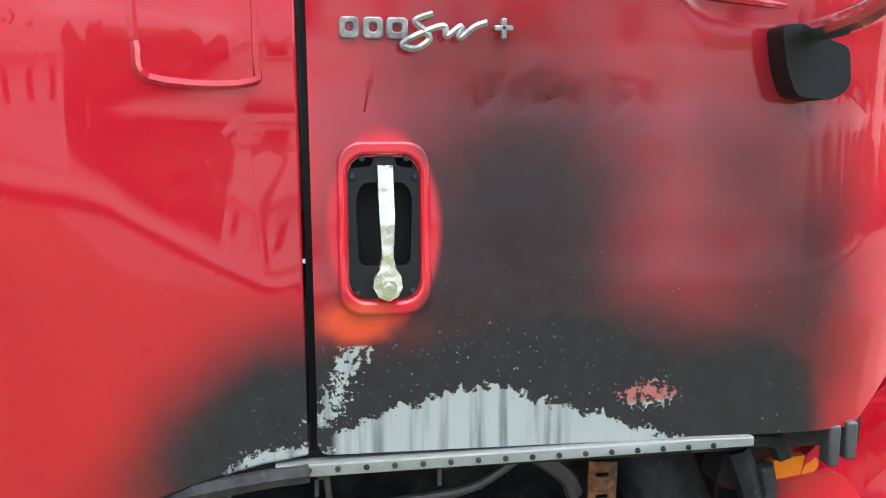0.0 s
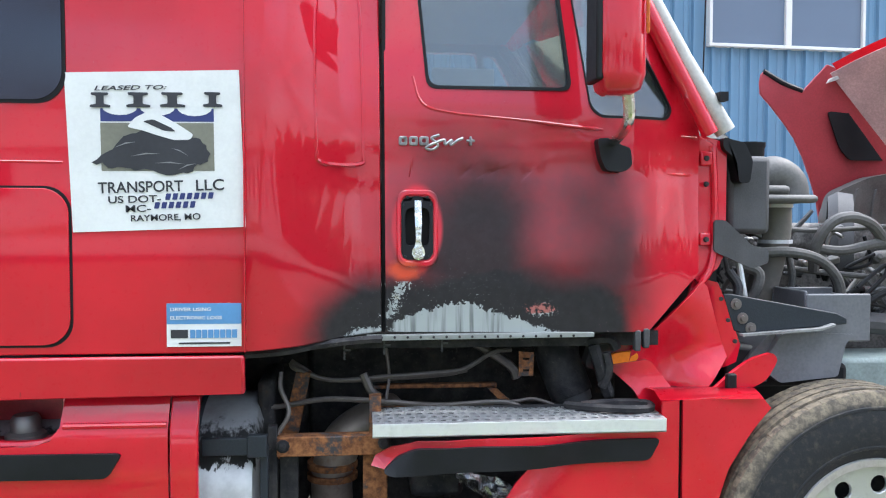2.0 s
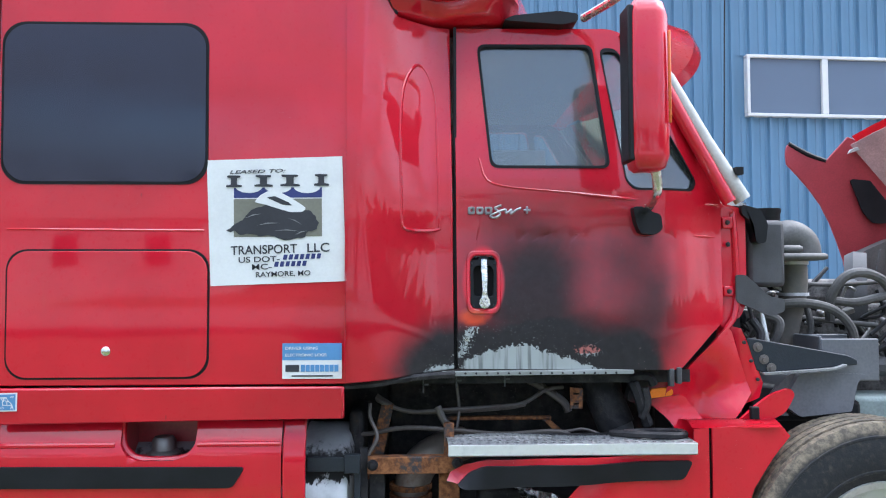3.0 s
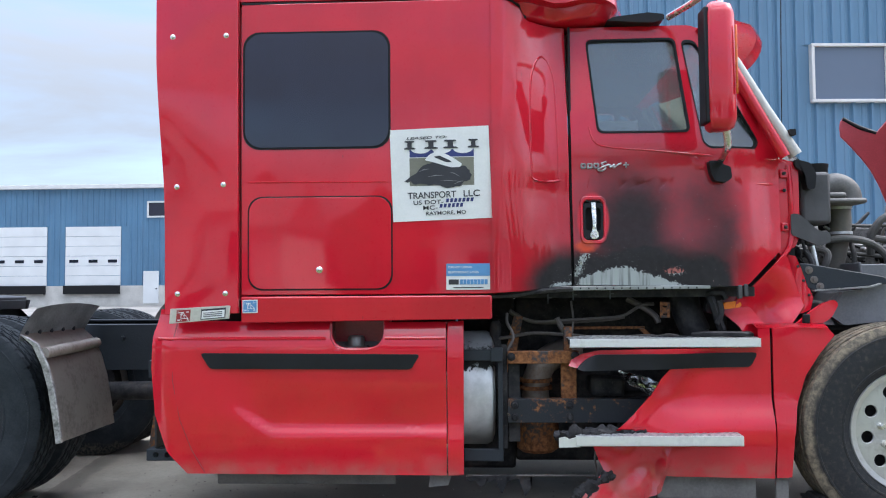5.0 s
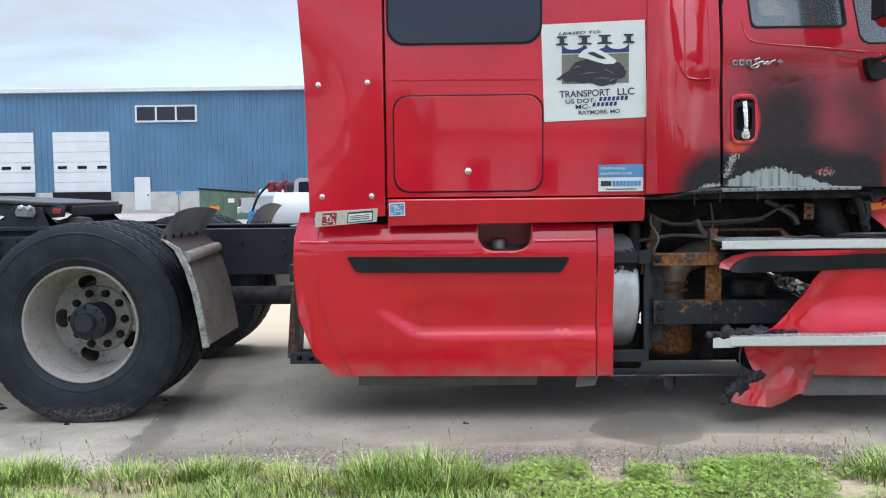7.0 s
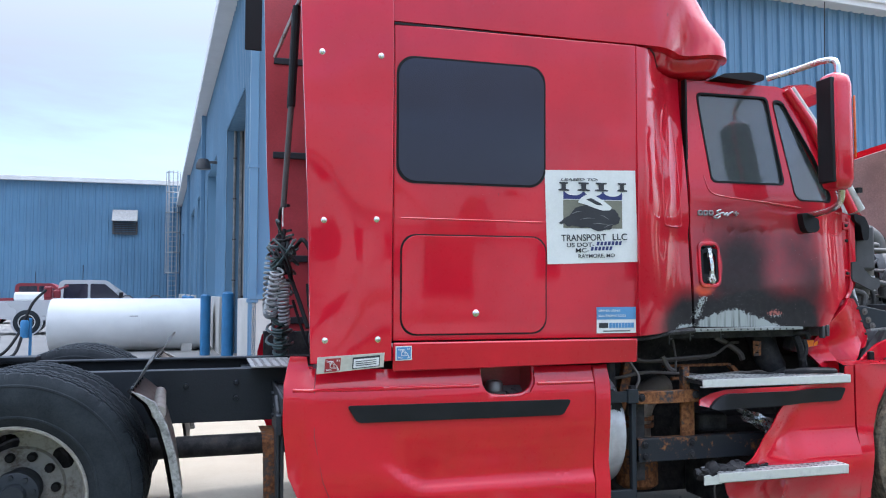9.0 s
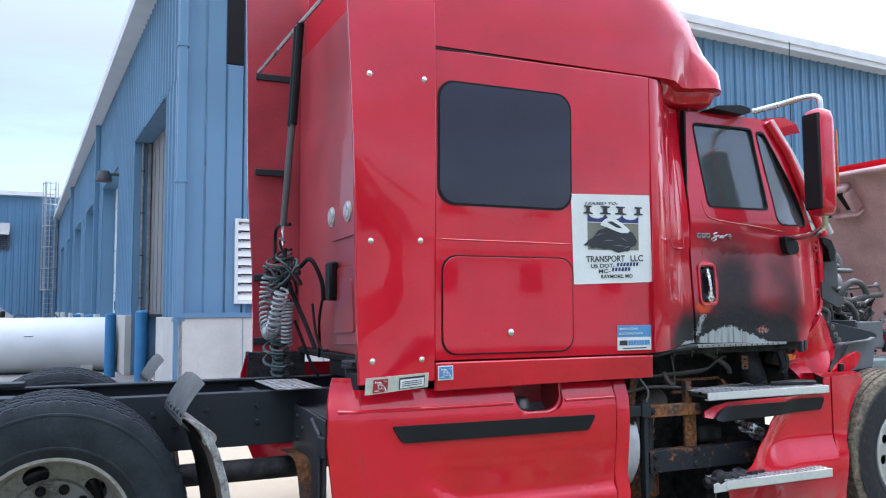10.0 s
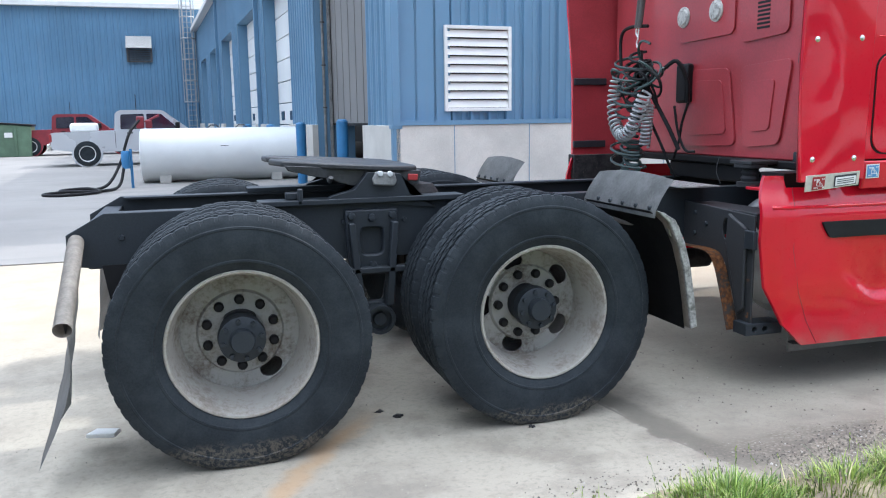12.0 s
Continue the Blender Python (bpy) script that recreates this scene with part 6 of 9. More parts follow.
part("upper_crease", tube(bmesh.new(), [(x, skirt_y(x, 0.90) + 0.004, 0.905) for x in (-0.95, -0.8, -0.65)], 0.010, 8), RED, skirt)
part("fairing_bottom", boxes((-1.95, -0.57, 1.06, 1.10, 0.222, 0.23)), BLACK_RUBBER, skirt)


# ---- open hood, tilted forward
TILT_HOOD = Matrix.Translation((3.28, 0, 0.57)) @ Matrix.Rotation(radians(51.5), 4, "Y") @ Matrix.Translation((-3.28, 0, -0.57))
hood = bpy.data.objects.new("hood", None)
scene.collection.objects.link(hood)
hood.parent = truck
hood.matrix_world = TILT_HOOD
hood["label"] = "red hood tilted open with a beige lining"
arch = [(1.27, 0.925), (1.33, 0.885), (1.43, 0.893), (1.55, 0.897), (1.67, 0.892), (1.80, 0.865), (1.935, 0.822), (2.06, 0.775), (2.17, 0.714), (2.28, 0.62)]
fen = [(1.43, 1.29), (1.475, 1.10), (1.36, 1.035), (1.235, 0.985), (1.24, 0.96)] + arch + [(2.40, 0.52), (3.05, 0.55), (3.16, 1.0), (2.95, 1.2), (2.4, 1.33), (1.6, 1.38)]
for s in (-1, 1):
    bm = sheet(fen, [], lambda x, z: 0.0, 0.018, 0.15)
    for v in bm.verts:
        v.co.y = CY + s * (1.06 - 0.10 * ease(2.1, 2.95, v.co.x) - 0.10 * ease(1.0, 1.45, v.co.z) - v.co.y)
    part("fender", bm, DULL_RED, hood, "red fender of the open hood", 0.006)
bm = bmesh.new()
rows = []
for x, zt, hw in ((1.44, 1.60, 0.95), (1.6, 1.605, 0.94), (1.9, 1.60, 0.92), (2.3, 1.55, 0.89), (2.7, 1.46, 0.84), (3.0, 1.30, 0.78), (3.16, 1.05, 0.74)):
    zs = 1.30 if x < 2.9 else 1.08
    row = []
    for k in range(21):
        u = -1 + k / 10
        row.append(bm.verts.new((x + 0.05 * (1 - u * u) * (x < 1.5), CY + hw * u, zs + (zt - zs) * (1 - abs(u) ** 3.0) ** 0.8)))
    rows.append(row)
for q, w in zip(rows, rows[1:]):
    for a in range(20):
        bm.faces.new((q[a], q[a + 1], w[a + 1], w[a]))
inner = bm.copy()
bmesh.ops.solidify(bm, geom=bm.faces[:], thickness=0.02)
part("hood_shell", bm, RED, hood, "red hood skin")
bmesh.ops.transform(inner, matrix=Matrix.Translation((0.04, 0, -0.045)), verts=inner.verts)
bmesh.ops.solidify(inner, geom=inner.faces[:], thickness=0.012)
part("hood_lining", inner, BEIGE, hood, "dusty beige underside of the hood")
for y0, y1 in ((1.55, 1.83), (2.47, 2.75)):
    part("lining_frame", boxes((1.62, 1.68, y0, y1, 1.44, 1.56), (1.90, 1.95, y0, y1, 1.44, 1.56), (1.68, 1.90, y0, y0 + 0.06, 1.44, 1.56), (1.68, 1.90, y1 - 0.06, y1, 1.44, 1.56)), BEIGE, hood, "beige moulded duct frame", 0.025)
    # black plate stands in for the shade inside the duct
    part("lining_hole", boxes((1.68, 1.90, y0 + 0.06, y1 - 0.06, 1.52, 1.55)), BLACK_PLASTIC, hood, "black plate for the shaded duct opening")
part("lining_rib", boxes((1.52, 1.56, 1.40, 2.90, 1.50, 1.56)), BEIGE, hood, "", 0.015)


def hung(pts, y0, y1):
    """A plate of the open hood, from places as it stands open."""
    bm = prism(pts, y0, y1)
    bmesh.ops.transform(bm, matrix=TILT_HOOD.inverted(), verts=bm.verts)
    return bm


# solid black plate drawn where the fender opening is in shade
part("side_opening", hung(soft_poly([(2.707, 2.19), (3.17, 2.15), (3.40, 2.14), (3.40, 1.90), (2.854, 1.896), (2.79, 1.97)], 0.03), 3.14, 3.15), BLACK_PLASTIC, hood, "black plate for the shaded opening in the fender")
part("side_liner", hung(soft_poly([(2.645, 1.519), (2.70, 1.70), (2.91, 1.79), (3.165, 1.83), (3.50, 1.85), (3.50, 1.45), (2.90, 1.42)], 0.05), 3.02, 3.13), DUSTY_GREY, hood, "grey moulded fender liner", 0.02)
for k in range(4):
    part("liner_rib", hung(soft_poly([(2.78 + 0.12 * k, 1.50), (2.82 + 0.12 * k, 1.72), (2.85 + 0.12 * k, 1.72), (2.82 + 0.12 * k, 1.50)], 0.01), 3.0, 3.022), DUSTY_GREY, hood, "", 0.006)
for s in (-1, 1):
    strip_pts = curve([(1.235, CY + s * 1.05, 0.985), (1.36, CY + s * 1.045, 1.036), (1.475, CY + s * 1.04, 1.102)], 4)
    part("edge_strip", tube(bmesh.new(), strip_pts, 0.017, 8), BLACK_RUBBER, hood, "black rubber edge strip")
part("hinge_strut", hung([(2.67, 2.345), (2.83, 2.40), (2.83, 2.43), (2.69, 2.375)], 3.08, 3.11), PALE_TRIM, hood, "pale worn strut", 0.006)
part("strut_grip", hung([(2.80, 2.385), (2.91, 2.44), (2.91, 2.49), (2.80, 2.435)], 3.06, 3.12), BLACK_RUBBER, hood, "black rubber grip", 0.01)

# ---- engine bay
eng = bpy.data.objects.new("engine", None)
scene.collection.objects.link(eng)
eng.parent = truck
eng["label"] = "exposed dusty diesel engine with hoses and brackets"
# dusty tones, made paler to carry the glare that lifts the blacks
ENGINE_GREY = plain("dusty_engine_iron", (0.135, 0.128, 0.120), 0.6, 0.2, spread=0.7, scale=22, bump=0.004)
DARK_TRAY = plain("dark_grey_moulding", (0.125, 0.128, 0.136), 0.45, spread=0.25, scale=4, bump=0.0005)
DUSTY_RUBBER = plain("dusty_rubber", (0.085, 0.082, 0.078), 0.65, spread=0.4)
part("block", boxes((1.25, 2.35, 1.78, 2.55, 0.75, 1.40), (1.35, 2.25, 1.90, 2.45, 1.40, 1.52)), ENGINE_GREY, eng, "dark engine block", 0.03)
part("heater_box", boxes((1.24, 1.40, 1.30, 1.75, 1.48, 1.76)), GREY_PLASTIC, eng, "black heater box", 0.02)
part("reservoir", lathe([(0.0, 1.68), (0.062, 1.68), (0.066, 1.70), (0.066, 1.80), (0.07, 1.81), (0.07, 1.825), (0.0, 1.825)], (1.40, 1.50, 0), "z", 24), BLACK_PLASTIC, eng, "black round reservoir")
part("cowl_corner", prism(soft_poly([(1.19, 1.82), (1.27, 1.80), (1.30, 1.74), (1.29, 1.66), (1.25, 1.66), (1.24, 1.74), (1.19, 1.78)], 0.015), 1.24, 1.42), BLACK_PLASTIC, eng, "", 0.008)
part("hinge_plate", sheet(soft_poly([(1.16, 1.53), (1.20, 1.53), (1.30, 1.44), (1.36, 1.43), (1.36, 1.38), (1.30, 1.36), (1.16, 1.42)], 0.012), [], lambda x, z: 1.235, 0.012), GREY_PLASTIC, eng, "black bracket bolted to the cowl", 0.004)
bm = bmesh.new()
tube(bm, curve([(1.41, 1.50, 1.63), (1.45, 1.49, 1.69), (1.51, 1.49, 1.71), (1.565, 1.49, 1.675), (1.58, 1.49, 1.61)], 6), [0.05 + 0.016 * min(1, k / 8) for k in range(25)], 20)
part("intake_elbow", bm, DUSTY_GREY, eng, "dusty grey intake elbow")
part("intake_tray", boxes((1.36, 1.62, 1.36, 1.64, 1.595, 1.625), (1.38, 1.52, 1.38, 1.60, 1.625, 1.66)), DUSTY_GREY, eng, "", 0.015)
bm = bmesh.new()
tube(bm, curve([(1.555, 1.56, 1.60), (1.555, 1.56, 1.48), (1.54, 1.58, 1.36), (1.52, 1.62, 1.20), (1.51, 1.66, 1.05)], 5), 0.058, 20)
part("intake_pipe", bm, aluminium("dusty_pipe", (0.15, 0.14, 0.125), 0.65, 0.1, 0.6), eng, "dusty grey air pipe")
for z in (1.58, 1.44, 1.40):
    part("pipe_clamp", lathe([(0.058, z), (0.066, z), (0.066, z + 0.014), (0.058, z + 0.014)], (1.553, 1.56, 0), "z", 20), ALU_TANK, eng)
brk = part("hood_bracket", prism([(1.20, 1.27), (1.23, 1.27), (1.62, 1.20), (1.66, 1.18), (1.66, 1.16), (1.27, 1.13), (1.24, 1.14)], 1.24, 1.255), BLACK_STEEL, eng, "long black bracket with washers", 0.004)
for x, z in ((1.245, 1.235), (1.27, 1.185), (1.30, 1.15)):
    part("washer", lathe([(0.0, -0.012), (0.009, -0.012), (0.010, -0.005), (0.020, -0.004), (0.020, 0.002)], (x, 1.24, z), "y", 14), BARE_PIPE, brk)
part("tray_box", boxes((1.53, 1.776, 1.28, 1.292, 1.09, 1.265), (1.53, 1.542, 1.292, 1.52, 1.09, 1.275), (1.764, 1.776, 1.292, 1.52, 1.09, 1.25), (1.53, 1.776, 1.52, 1.532, 1.09, 1.27), (1.54, 1.77, 1.29, 1.52, 1.09, 1.102)), DARK_TRAY, eng, "dark grey open plastic box", 0.006)
part("splash_chute", prism(soft_poly([(1.40, 1.067), (1.434, 1.121), (1.50, 1.128), (1.72, 1.118), (1.68, 1.086), (1.651, 0.965), (1.433, 0.945), (1.36, 1.0)], 0.012), 1.275, 1.60), DARK_TRAY, eng, "dark grey moulded splash guard over the wheel", 0.012)
part("chute_fold", prism(soft_poly([(1.27, 0.955), (1.335, 1.05), (1.40, 1.115), (1.43, 1.12), (1.36, 0.995), (1.40, 0.945)], 0.01), 1.30, 1.50), DARK_TRAY, eng, "", 0.008)
part("bracket_lip", prism([(1.26, 1.132), (1.55, 1.15), (1.60, 1.165), (1.60, 1.158), (1.55, 1.142), (1.26, 1.124)], 1.21, 1.262), GREY_FLAP, eng, "worn lower lip of the bracket")
part("wheel_liner", prism([(1.24, 1.06), (1.30, 1.08), (1.60, 1.04), (1.72, 1.0), (1.72, 0.92), (1.40, 0.92), (1.25, 0.92)], 1.32, 1.75), BLACK_PLASTIC, eng, "", 0.02)
part("frame_horn", boxes((1.70, 2.5, 1.45, 1.70, 0.86, 1.0)), plain("pale_green_steel", (0.25, 0.30, 0.28), 0.6, spread=0.3), eng, "pale green chassis end", 0.02)
bm = lathe([(0.24, 0.0), (0.27, 0.0), (0.28, 0.06), (0.26, 0.10), (0.24, 0.10), (0.24, 0.0)], (2.12, 0, 1.38), "y", 40)
bmesh.ops.transform(bm, matrix=Matrix.Translation((2.12, 1.95, 1.38)) @ Matrix.Rotation(radians(60), 4, "Z") @ Matrix.Translation((-2.12, 0, -1.38)), verts=bm.verts)
part("fan_ring", bm, GREY_PLASTIC, eng, "grey fan shroud ring")
for pts, r, m in (
    ([(1.74, 1.60, 1.33), (1.73, 1.57, 1.43), (1.78, 1.55, 1.52), (1.86, 1.55, 1.545), (1.95, 1.56, 1.52), (2.02, 1.58, 1.46)], 0.022, DUSTY_RUBBER),
    ([(1.73, 1.58, 1.42), (1.85, 1.58, 1.41), (2.0, 1.58, 1.44), (2.2, 1.6, 1.45)], 0.020, DUSTY_RUBBER),
    ([(1.42, 1.50, 1.40), (1.55, 1.46, 1.41), (1.68, 1.46, 1.38), (1.77, 1.48, 1.30), (1.80, 1.50, 1.18)], 0.020, DUSTY_RUBBER),
    ([(1.78, 1.60, 1.13), (1.95, 1.58, 1.12), (2.15, 1.6, 1.10)], 0.045, GREY_PLASTIC),
    ([(1.36, 1.45, 1.36), (1.42, 1.42, 1.33), (1.40, 1.42, 1.25), (1.36, 1.45, 1.20)], 0.020, DUSTY_RUBBER),
    ([(1.30, 1.42, 1.34), (1.33, 1.40, 1.28), (1.31, 1.40, 1.20), (1.30, 1.42, 1.15)], 0.018, GREY_PLASTIC),
    ([(1.35, 1.44, 1.37), (1.36, 1.42, 1.27), (1.38, 1.43, 1.18)], 0.012, ALU_STEP),
    ([(1.62, 1.58, 1.40), (1.63, 1.56, 1.30), (1.62, 1.58, 1.20), (1.66, 1.60, 1.12)], 0.014, DUSTY_RUBBER),
    ([(1.58, 1.62, 1.50), (1.75, 1.62, 1.49), (1.95, 1.62, 1.50), (2.2, 1.62, 1.52)], 0.010, DUSTY_RUBBER),
    ([(1.62, 1.65, 1.34), (1.80, 1.64, 1.32), (2.0, 1.64, 1.30)], 0.012, DUSTY_RUBBER),
    ([(1.66, 1.62, 1.27), (1.76, 1.60, 1.20), (1.90, 1.58, 1.18), (2.05, 1.58, 1.25)], 0.014, BLACK_RUBBER),
):
    part("engine_hose", tube(bmesh.new(), curve(pts, 5), r, 10), m, eng)
rnd = random.Random(3)
for k in range(110):
    x, y, z = rnd.uniform(1.30, 2.3), rnd.uniform(1.58, 1.80), rnd.uniform(1.02, 1.5)
    a, b, c = rnd.uniform(0.008, 0.034), rnd.uniform(0.01, 0.03), rnd.uniform(0.008, 0.04)
    bm = bmesh.new()
    turn = pose(x, y, z, rnd.uniform(-25, 25), rnd.uniform(-25, 25), rnd.uniform(-25, 25))
    if k % 3 == 0:
        lathe([(0.0, -c), (a * 0.6, -c), (a * 0.7, -c * 0.5), (a, -c * 0.4), (a, c * 0.6), (a * 0.5, c), (0.0, c)], (0, 0, 0), "xyz"[k % 9 // 3], 12, bm)
        bmesh.ops.transform(bm, matrix=turn, verts=bm.verts)
    elif k % 3 == 1:
        ends = [(rnd.uniform(-0.12, 0.12), rnd.uniform(-0.05, 0.02), rnd.uniform(-0.1, 0.1)) for _ in range(4)]
        tube(bm, curve([(x + p[0], y + p[1], z + p[2]) for p in ends], 5), rnd.uniform(0.005, 0.012), 7)
    else:
        box(bm, -a, a, -b, b, -c, c, turn)
    part("fitting", bm, rnd.choice((DUSTY_GREY, GREY_PLASTIC, BURNT, CAP_METAL, BLACK_RUBBER)), eng, "", 0.006)
part("aerial_wire", tube(bmesh.new(), [(1.22, 1.5, 1.84), (1.235, 1.5, 2.6), (1.25, 1.5, 3.2)], 0.003, 5), BLACK_RUBBER, truck, "thin black whip aerial")
cowl = part("cowl_flange", sheet([(1.085, 1.345), (1.10, 1.36), (1.105, 1.83), (1.165, 1.80), (1.185, 1.70), (1.185, 1.42), (1.165, 1.34), (1.12, 1.30)], [], lambda x, z: 1.262, 0.02, 0.1), RED, truck, "red cowl flange with dark bolts", 0.006)
part("flange_rib", tube(bmesh.new(), curve([(1.16, 1.258, 1.79), (1.168, 1.255, 1.62), (1.17, 1.255, 1.45), (1.155, 1.25, 1.36), (1.12, 1.245, 1.31)], 4), 0.012, 8), RED, cowl)
for z0, z1 in ((1.72, 1.77), (1.44, 1.485)):
    part("flange_boss", boxes((1.112, 1.155, 1.245, 1.262, z0, z1)), RED, cowl, "", 0.006)
for x, z in ((1.132, 1.745), (1.132, 1.655), (1.134, 1.462)):
    part("bolt", lathe([(0.0, -0.010), (0.008, -0.009), (0.010, 0.0)], (x, 1.245, z), "y", 10), BURNT, cowl)
part("kick_flange", sheet([(1.11, 1.33), (1.185, 1.31), (1.265, 1.09), (1.25, 1.03), (1.14, 0.98), (1.06, 1.10)], [], lambda x, z: 1.292 - 0.05 * ease(1.12, 1.22, x), 0.015, 0.05), RED, cowl, "", 0.005)
for x, z in ((1.185, 1.255), (1.212, 1.18), (1.238, 1.105)):
    part("bolt", lathe([(0.0, -0.008), (0.007, -0.007), (0.008, 0.0)], (x, 1.23, z), "y", 10), BURNT, cowl)
part("wiper_arm", boxes((1.13, 1.16, 1.14, 1.18, 1.93, 1.96)), BLACK_RUBBER, truck)

# ---- cab inside
part("dashboard", prism(soft_poly([(0.86, 1.30), (0.88, 1.66), (1.0, 1.74), (1.16, 1.76), (1.18, 1.30)], 0.03), 1.36, 2 * CY - 1.36), CAB_GREY, truck, "grey dashboard", 0.01)
part("steering_wheel", lathe([(0.21, 0.0), (0.222, 0.012), (0.234, 0.0), (0.222, -0.012), (0.21, 0.0)], (0, 0, 0), "z", 36, None, None, False), BLACK_PLASTIC, truck, "black steering wheel").matrix_world = pose(0.70, 2.72, 1.86, 0, -60, 0)
for y in (1.62, 2.70):
    part("seat", boxes((0.02, 0.50, y - 0.25, y + 0.25, 1.35, 1.50), (-0.12, 0.06, y - 0.24, y + 0.24, 1.50, 2.0), (-0.10, 0.02, y - 0.14, y + 0.14, 2.0, 2.2)), CAB_GREY, truck, "grey cab seat", 0.04)
part("roof_lining", boxes((-0.45, 0.72, 1.32, 2 * CY - 1.32, 2.50, 2.53)), CAB_GREY, truck)
part("paper", boxes((0.18, 0.40, 1.36, 1.364, 1.86, 2.06)), WHITE_VINYL, truck, "sheet of paper behind the glass")

# ---- decals and signs
def decal(name, x0, x1, z0, z1, mat, parent, label="", lift=0.003, tilt=0.0):
    cx, cz = (x0 + x1) / 2, (z0 + z1) / 2
    ca, sa = math.cos(tilt), math.sin(tilt)
    pts = [(cx + (x - cx) * ca - (z - cz) * sa, cz + (x - cx) * sa + (z - cz) * ca) for x, z in ((x0, z0), (x1, z0), (x1, z1), (x0, z1))]
    return part(name, sheet(pts, [], lambda x, z: side_y(x, z) - lift, 0.001, 0.1), mat, parent, label)


def lettering(text, x, z, width, height, mat, parent, lift=0.006, tilt=0.0, lean=0.0):
    """Built-in lettering of a given width and height, its foot at x, z."""
    cu = bpy.data.curves.new("lettering", "FONT")
    cu.body = text
    cu.extrude = 0.0004
    cu.shear = lean
    cu.offset = 0.012
    tmp = bpy.data.objects.new("lettering", cu)
    scene.collection.objects.link(tmp)
    me = bpy.data.meshes.new_from_object(tmp.evaluated_get(bpy.context.evaluated_depsgraph_get()))
    bpy.data.objects.remove(tmp)
    bpy.data.curves.remove(cu)
    me.materials.clear()
    me.materials.append(mat)
    xs_ = [v.co.x for v in me.vertices]
    zs_ = [v.co.y for v in me.vertices]
    size = Matrix.Diagonal((width / (max(xs_) - min(xs_)), height / (max(zs_) - min(zs_)), 1, 1))
    ob = new("lettering", me)
    ob.parent = parent
    ob.matrix_world = Matrix.Translation((x, side_y(x, z) - lift, z)) @ Matrix.Rotation(-tilt, 4, "Y") @ Matrix.Rotation(radians(90), 4, "X") @ size
    return ob


def flat_shape(name, pts, mat, parent, lift, label="", r=0.004):
    return part(name, sheet(soft_poly(pts, r, 3), [], lambda x, z: side_y(x, z) - lift, 0.0008), mat, parent, label)


T = 0.035
dec = decal("company_decal", -0.912, -0.415, 1.495, 1.958, WHITE_VINYL, sleeper, "white vinyl company decal with a grey picture field", 0.004, T)
lettering("LEASED TO:", -0.838, 1.899, 0.205, 0.013, INK, dec, tilt=T, lean=0.25)
for x, w in ((-0.848, 0.058), (-0.745, 0.068), (-0.650, 0.072), (-0.527, 0.056)):
    z = 1.850 + 0.02 * (x + 0.85)
    m0, m1 = x + 0.30 * w, x + 0.68 * w
    flat_shape("emblem_shape", [(x, z), (x + w, z), (x + w, z + 0.007), (m1, z + 0.010), (m1, z + 0.034), (x + w * 0.9, z + 0.036), (x + w * 0.9, z + 0.043), (x + 0.06 * w, z + 0.043), (x + 0.06 * w, z + 0.036), (m0, z + 0.033), (m0, z + 0.010), (x, z + 0.007)], INK, dec, 0.0085, "", 0.003)
decal("picture_field", -0.820, -0.497, 1.668, 1.808, OLIVE_INK, dec, "grey-green picture field", 0.005, 0.01)
decal("picture_band", -0.820, -0.497, 1.812, 1.850, BLUE_INK, dec, "dark blue band", 0.005, 0.01)
for cx in (-0.765, -0.658, -0.552):
    flat_shape("scallop", [(cx + 0.050 * math.cos(a), 1.853 + 0.024 * math.sin(a)) for a in [math.pi + math.pi * i / 8 for i in range(9)]], WHITE_VINYL, dec, 0.0062, "", 0.001)
rnd = random.Random(4)
mound = [(-0.845, 1.695), (-0.80, 1.722), (-0.77, 1.752), (-0.72, 1.782), (-0.66, 1.79), (-0.60, 1.775), (-0.55, 1.765), (-0.52, 1.745), (-0.505, 1.715), (-0.52, 1.70), (-0.545, 1.685), (-0.57, 1.665), (-0.63, 1.655), (-0.70, 1.668), (-0.76, 1.672), (-0.80, 1.68)]
rough = []
for (ax, az), (bx, bz) in zip(mound, mound[1:] + mound[:1]):
    for i in range(3):
        t = i / 3
        rough.append((ax + (bx - ax) * t + rnd.uniform(-0.005, 0.005), az + (bz - az) * t + rnd.uniform(-0.006, 0.006)))
flat_shape("picture_shape", rough, INK, dec, 0.0070, "plain dark shape on the decal", 0.001)
flat_shape("picture_shape", [(-0.745, 1.795), (-0.722, 1.822), (-0.69, 1.838), (-0.645, 1.830), (-0.60, 1.805), (-0.555, 1.775), (-0.565, 1.760), (-0.61, 1.758), (-0.66, 1.772), (-0.70, 1.785)], WHITE_VINYL, dec, 0.0080, "plain white shape on the decal", 0.008)
flat_shape("picture_shape", [(-0.70, 1.812), (-0.67, 1.818), (-0.62, 1.795), (-0.605, 1.783), (-0.64, 1.785)], INK, dec, 0.0088, "", 0.006)
for (ax, az), (bx, bz) in (((-0.78, 1.735), (-0.72, 1.752)), ((-0.735, 1.71), (-0.65, 1.718)), ((-0.62, 1.735), (-0.57, 1.712)), ((-0.67, 1.690), (-0.58, 1.688)), ((-0.60, 1.672), (-0.55, 1.690))):
    flat_shape("picture_line", [(ax, az), ((ax + bx) / 2, (az + bz) / 2 + 0.006), (bx, bz), ((ax + bx) / 2, (az + bz) / 2 + 0.002)], GREY_FLAP, dec, 0.0085, "", 0.001)
lettering("TRANSPORT", -0.830, 1.601, 0.243, 0.033, INK, dec, tilt=T)
lettering("LLC", -0.553, 1.611, 0.081, 0.033, INK, dec, tilt=T)
lettering("US DOT-", -0.803, 1.572, 0.150, 0.021, INK, dec, tilt=T)
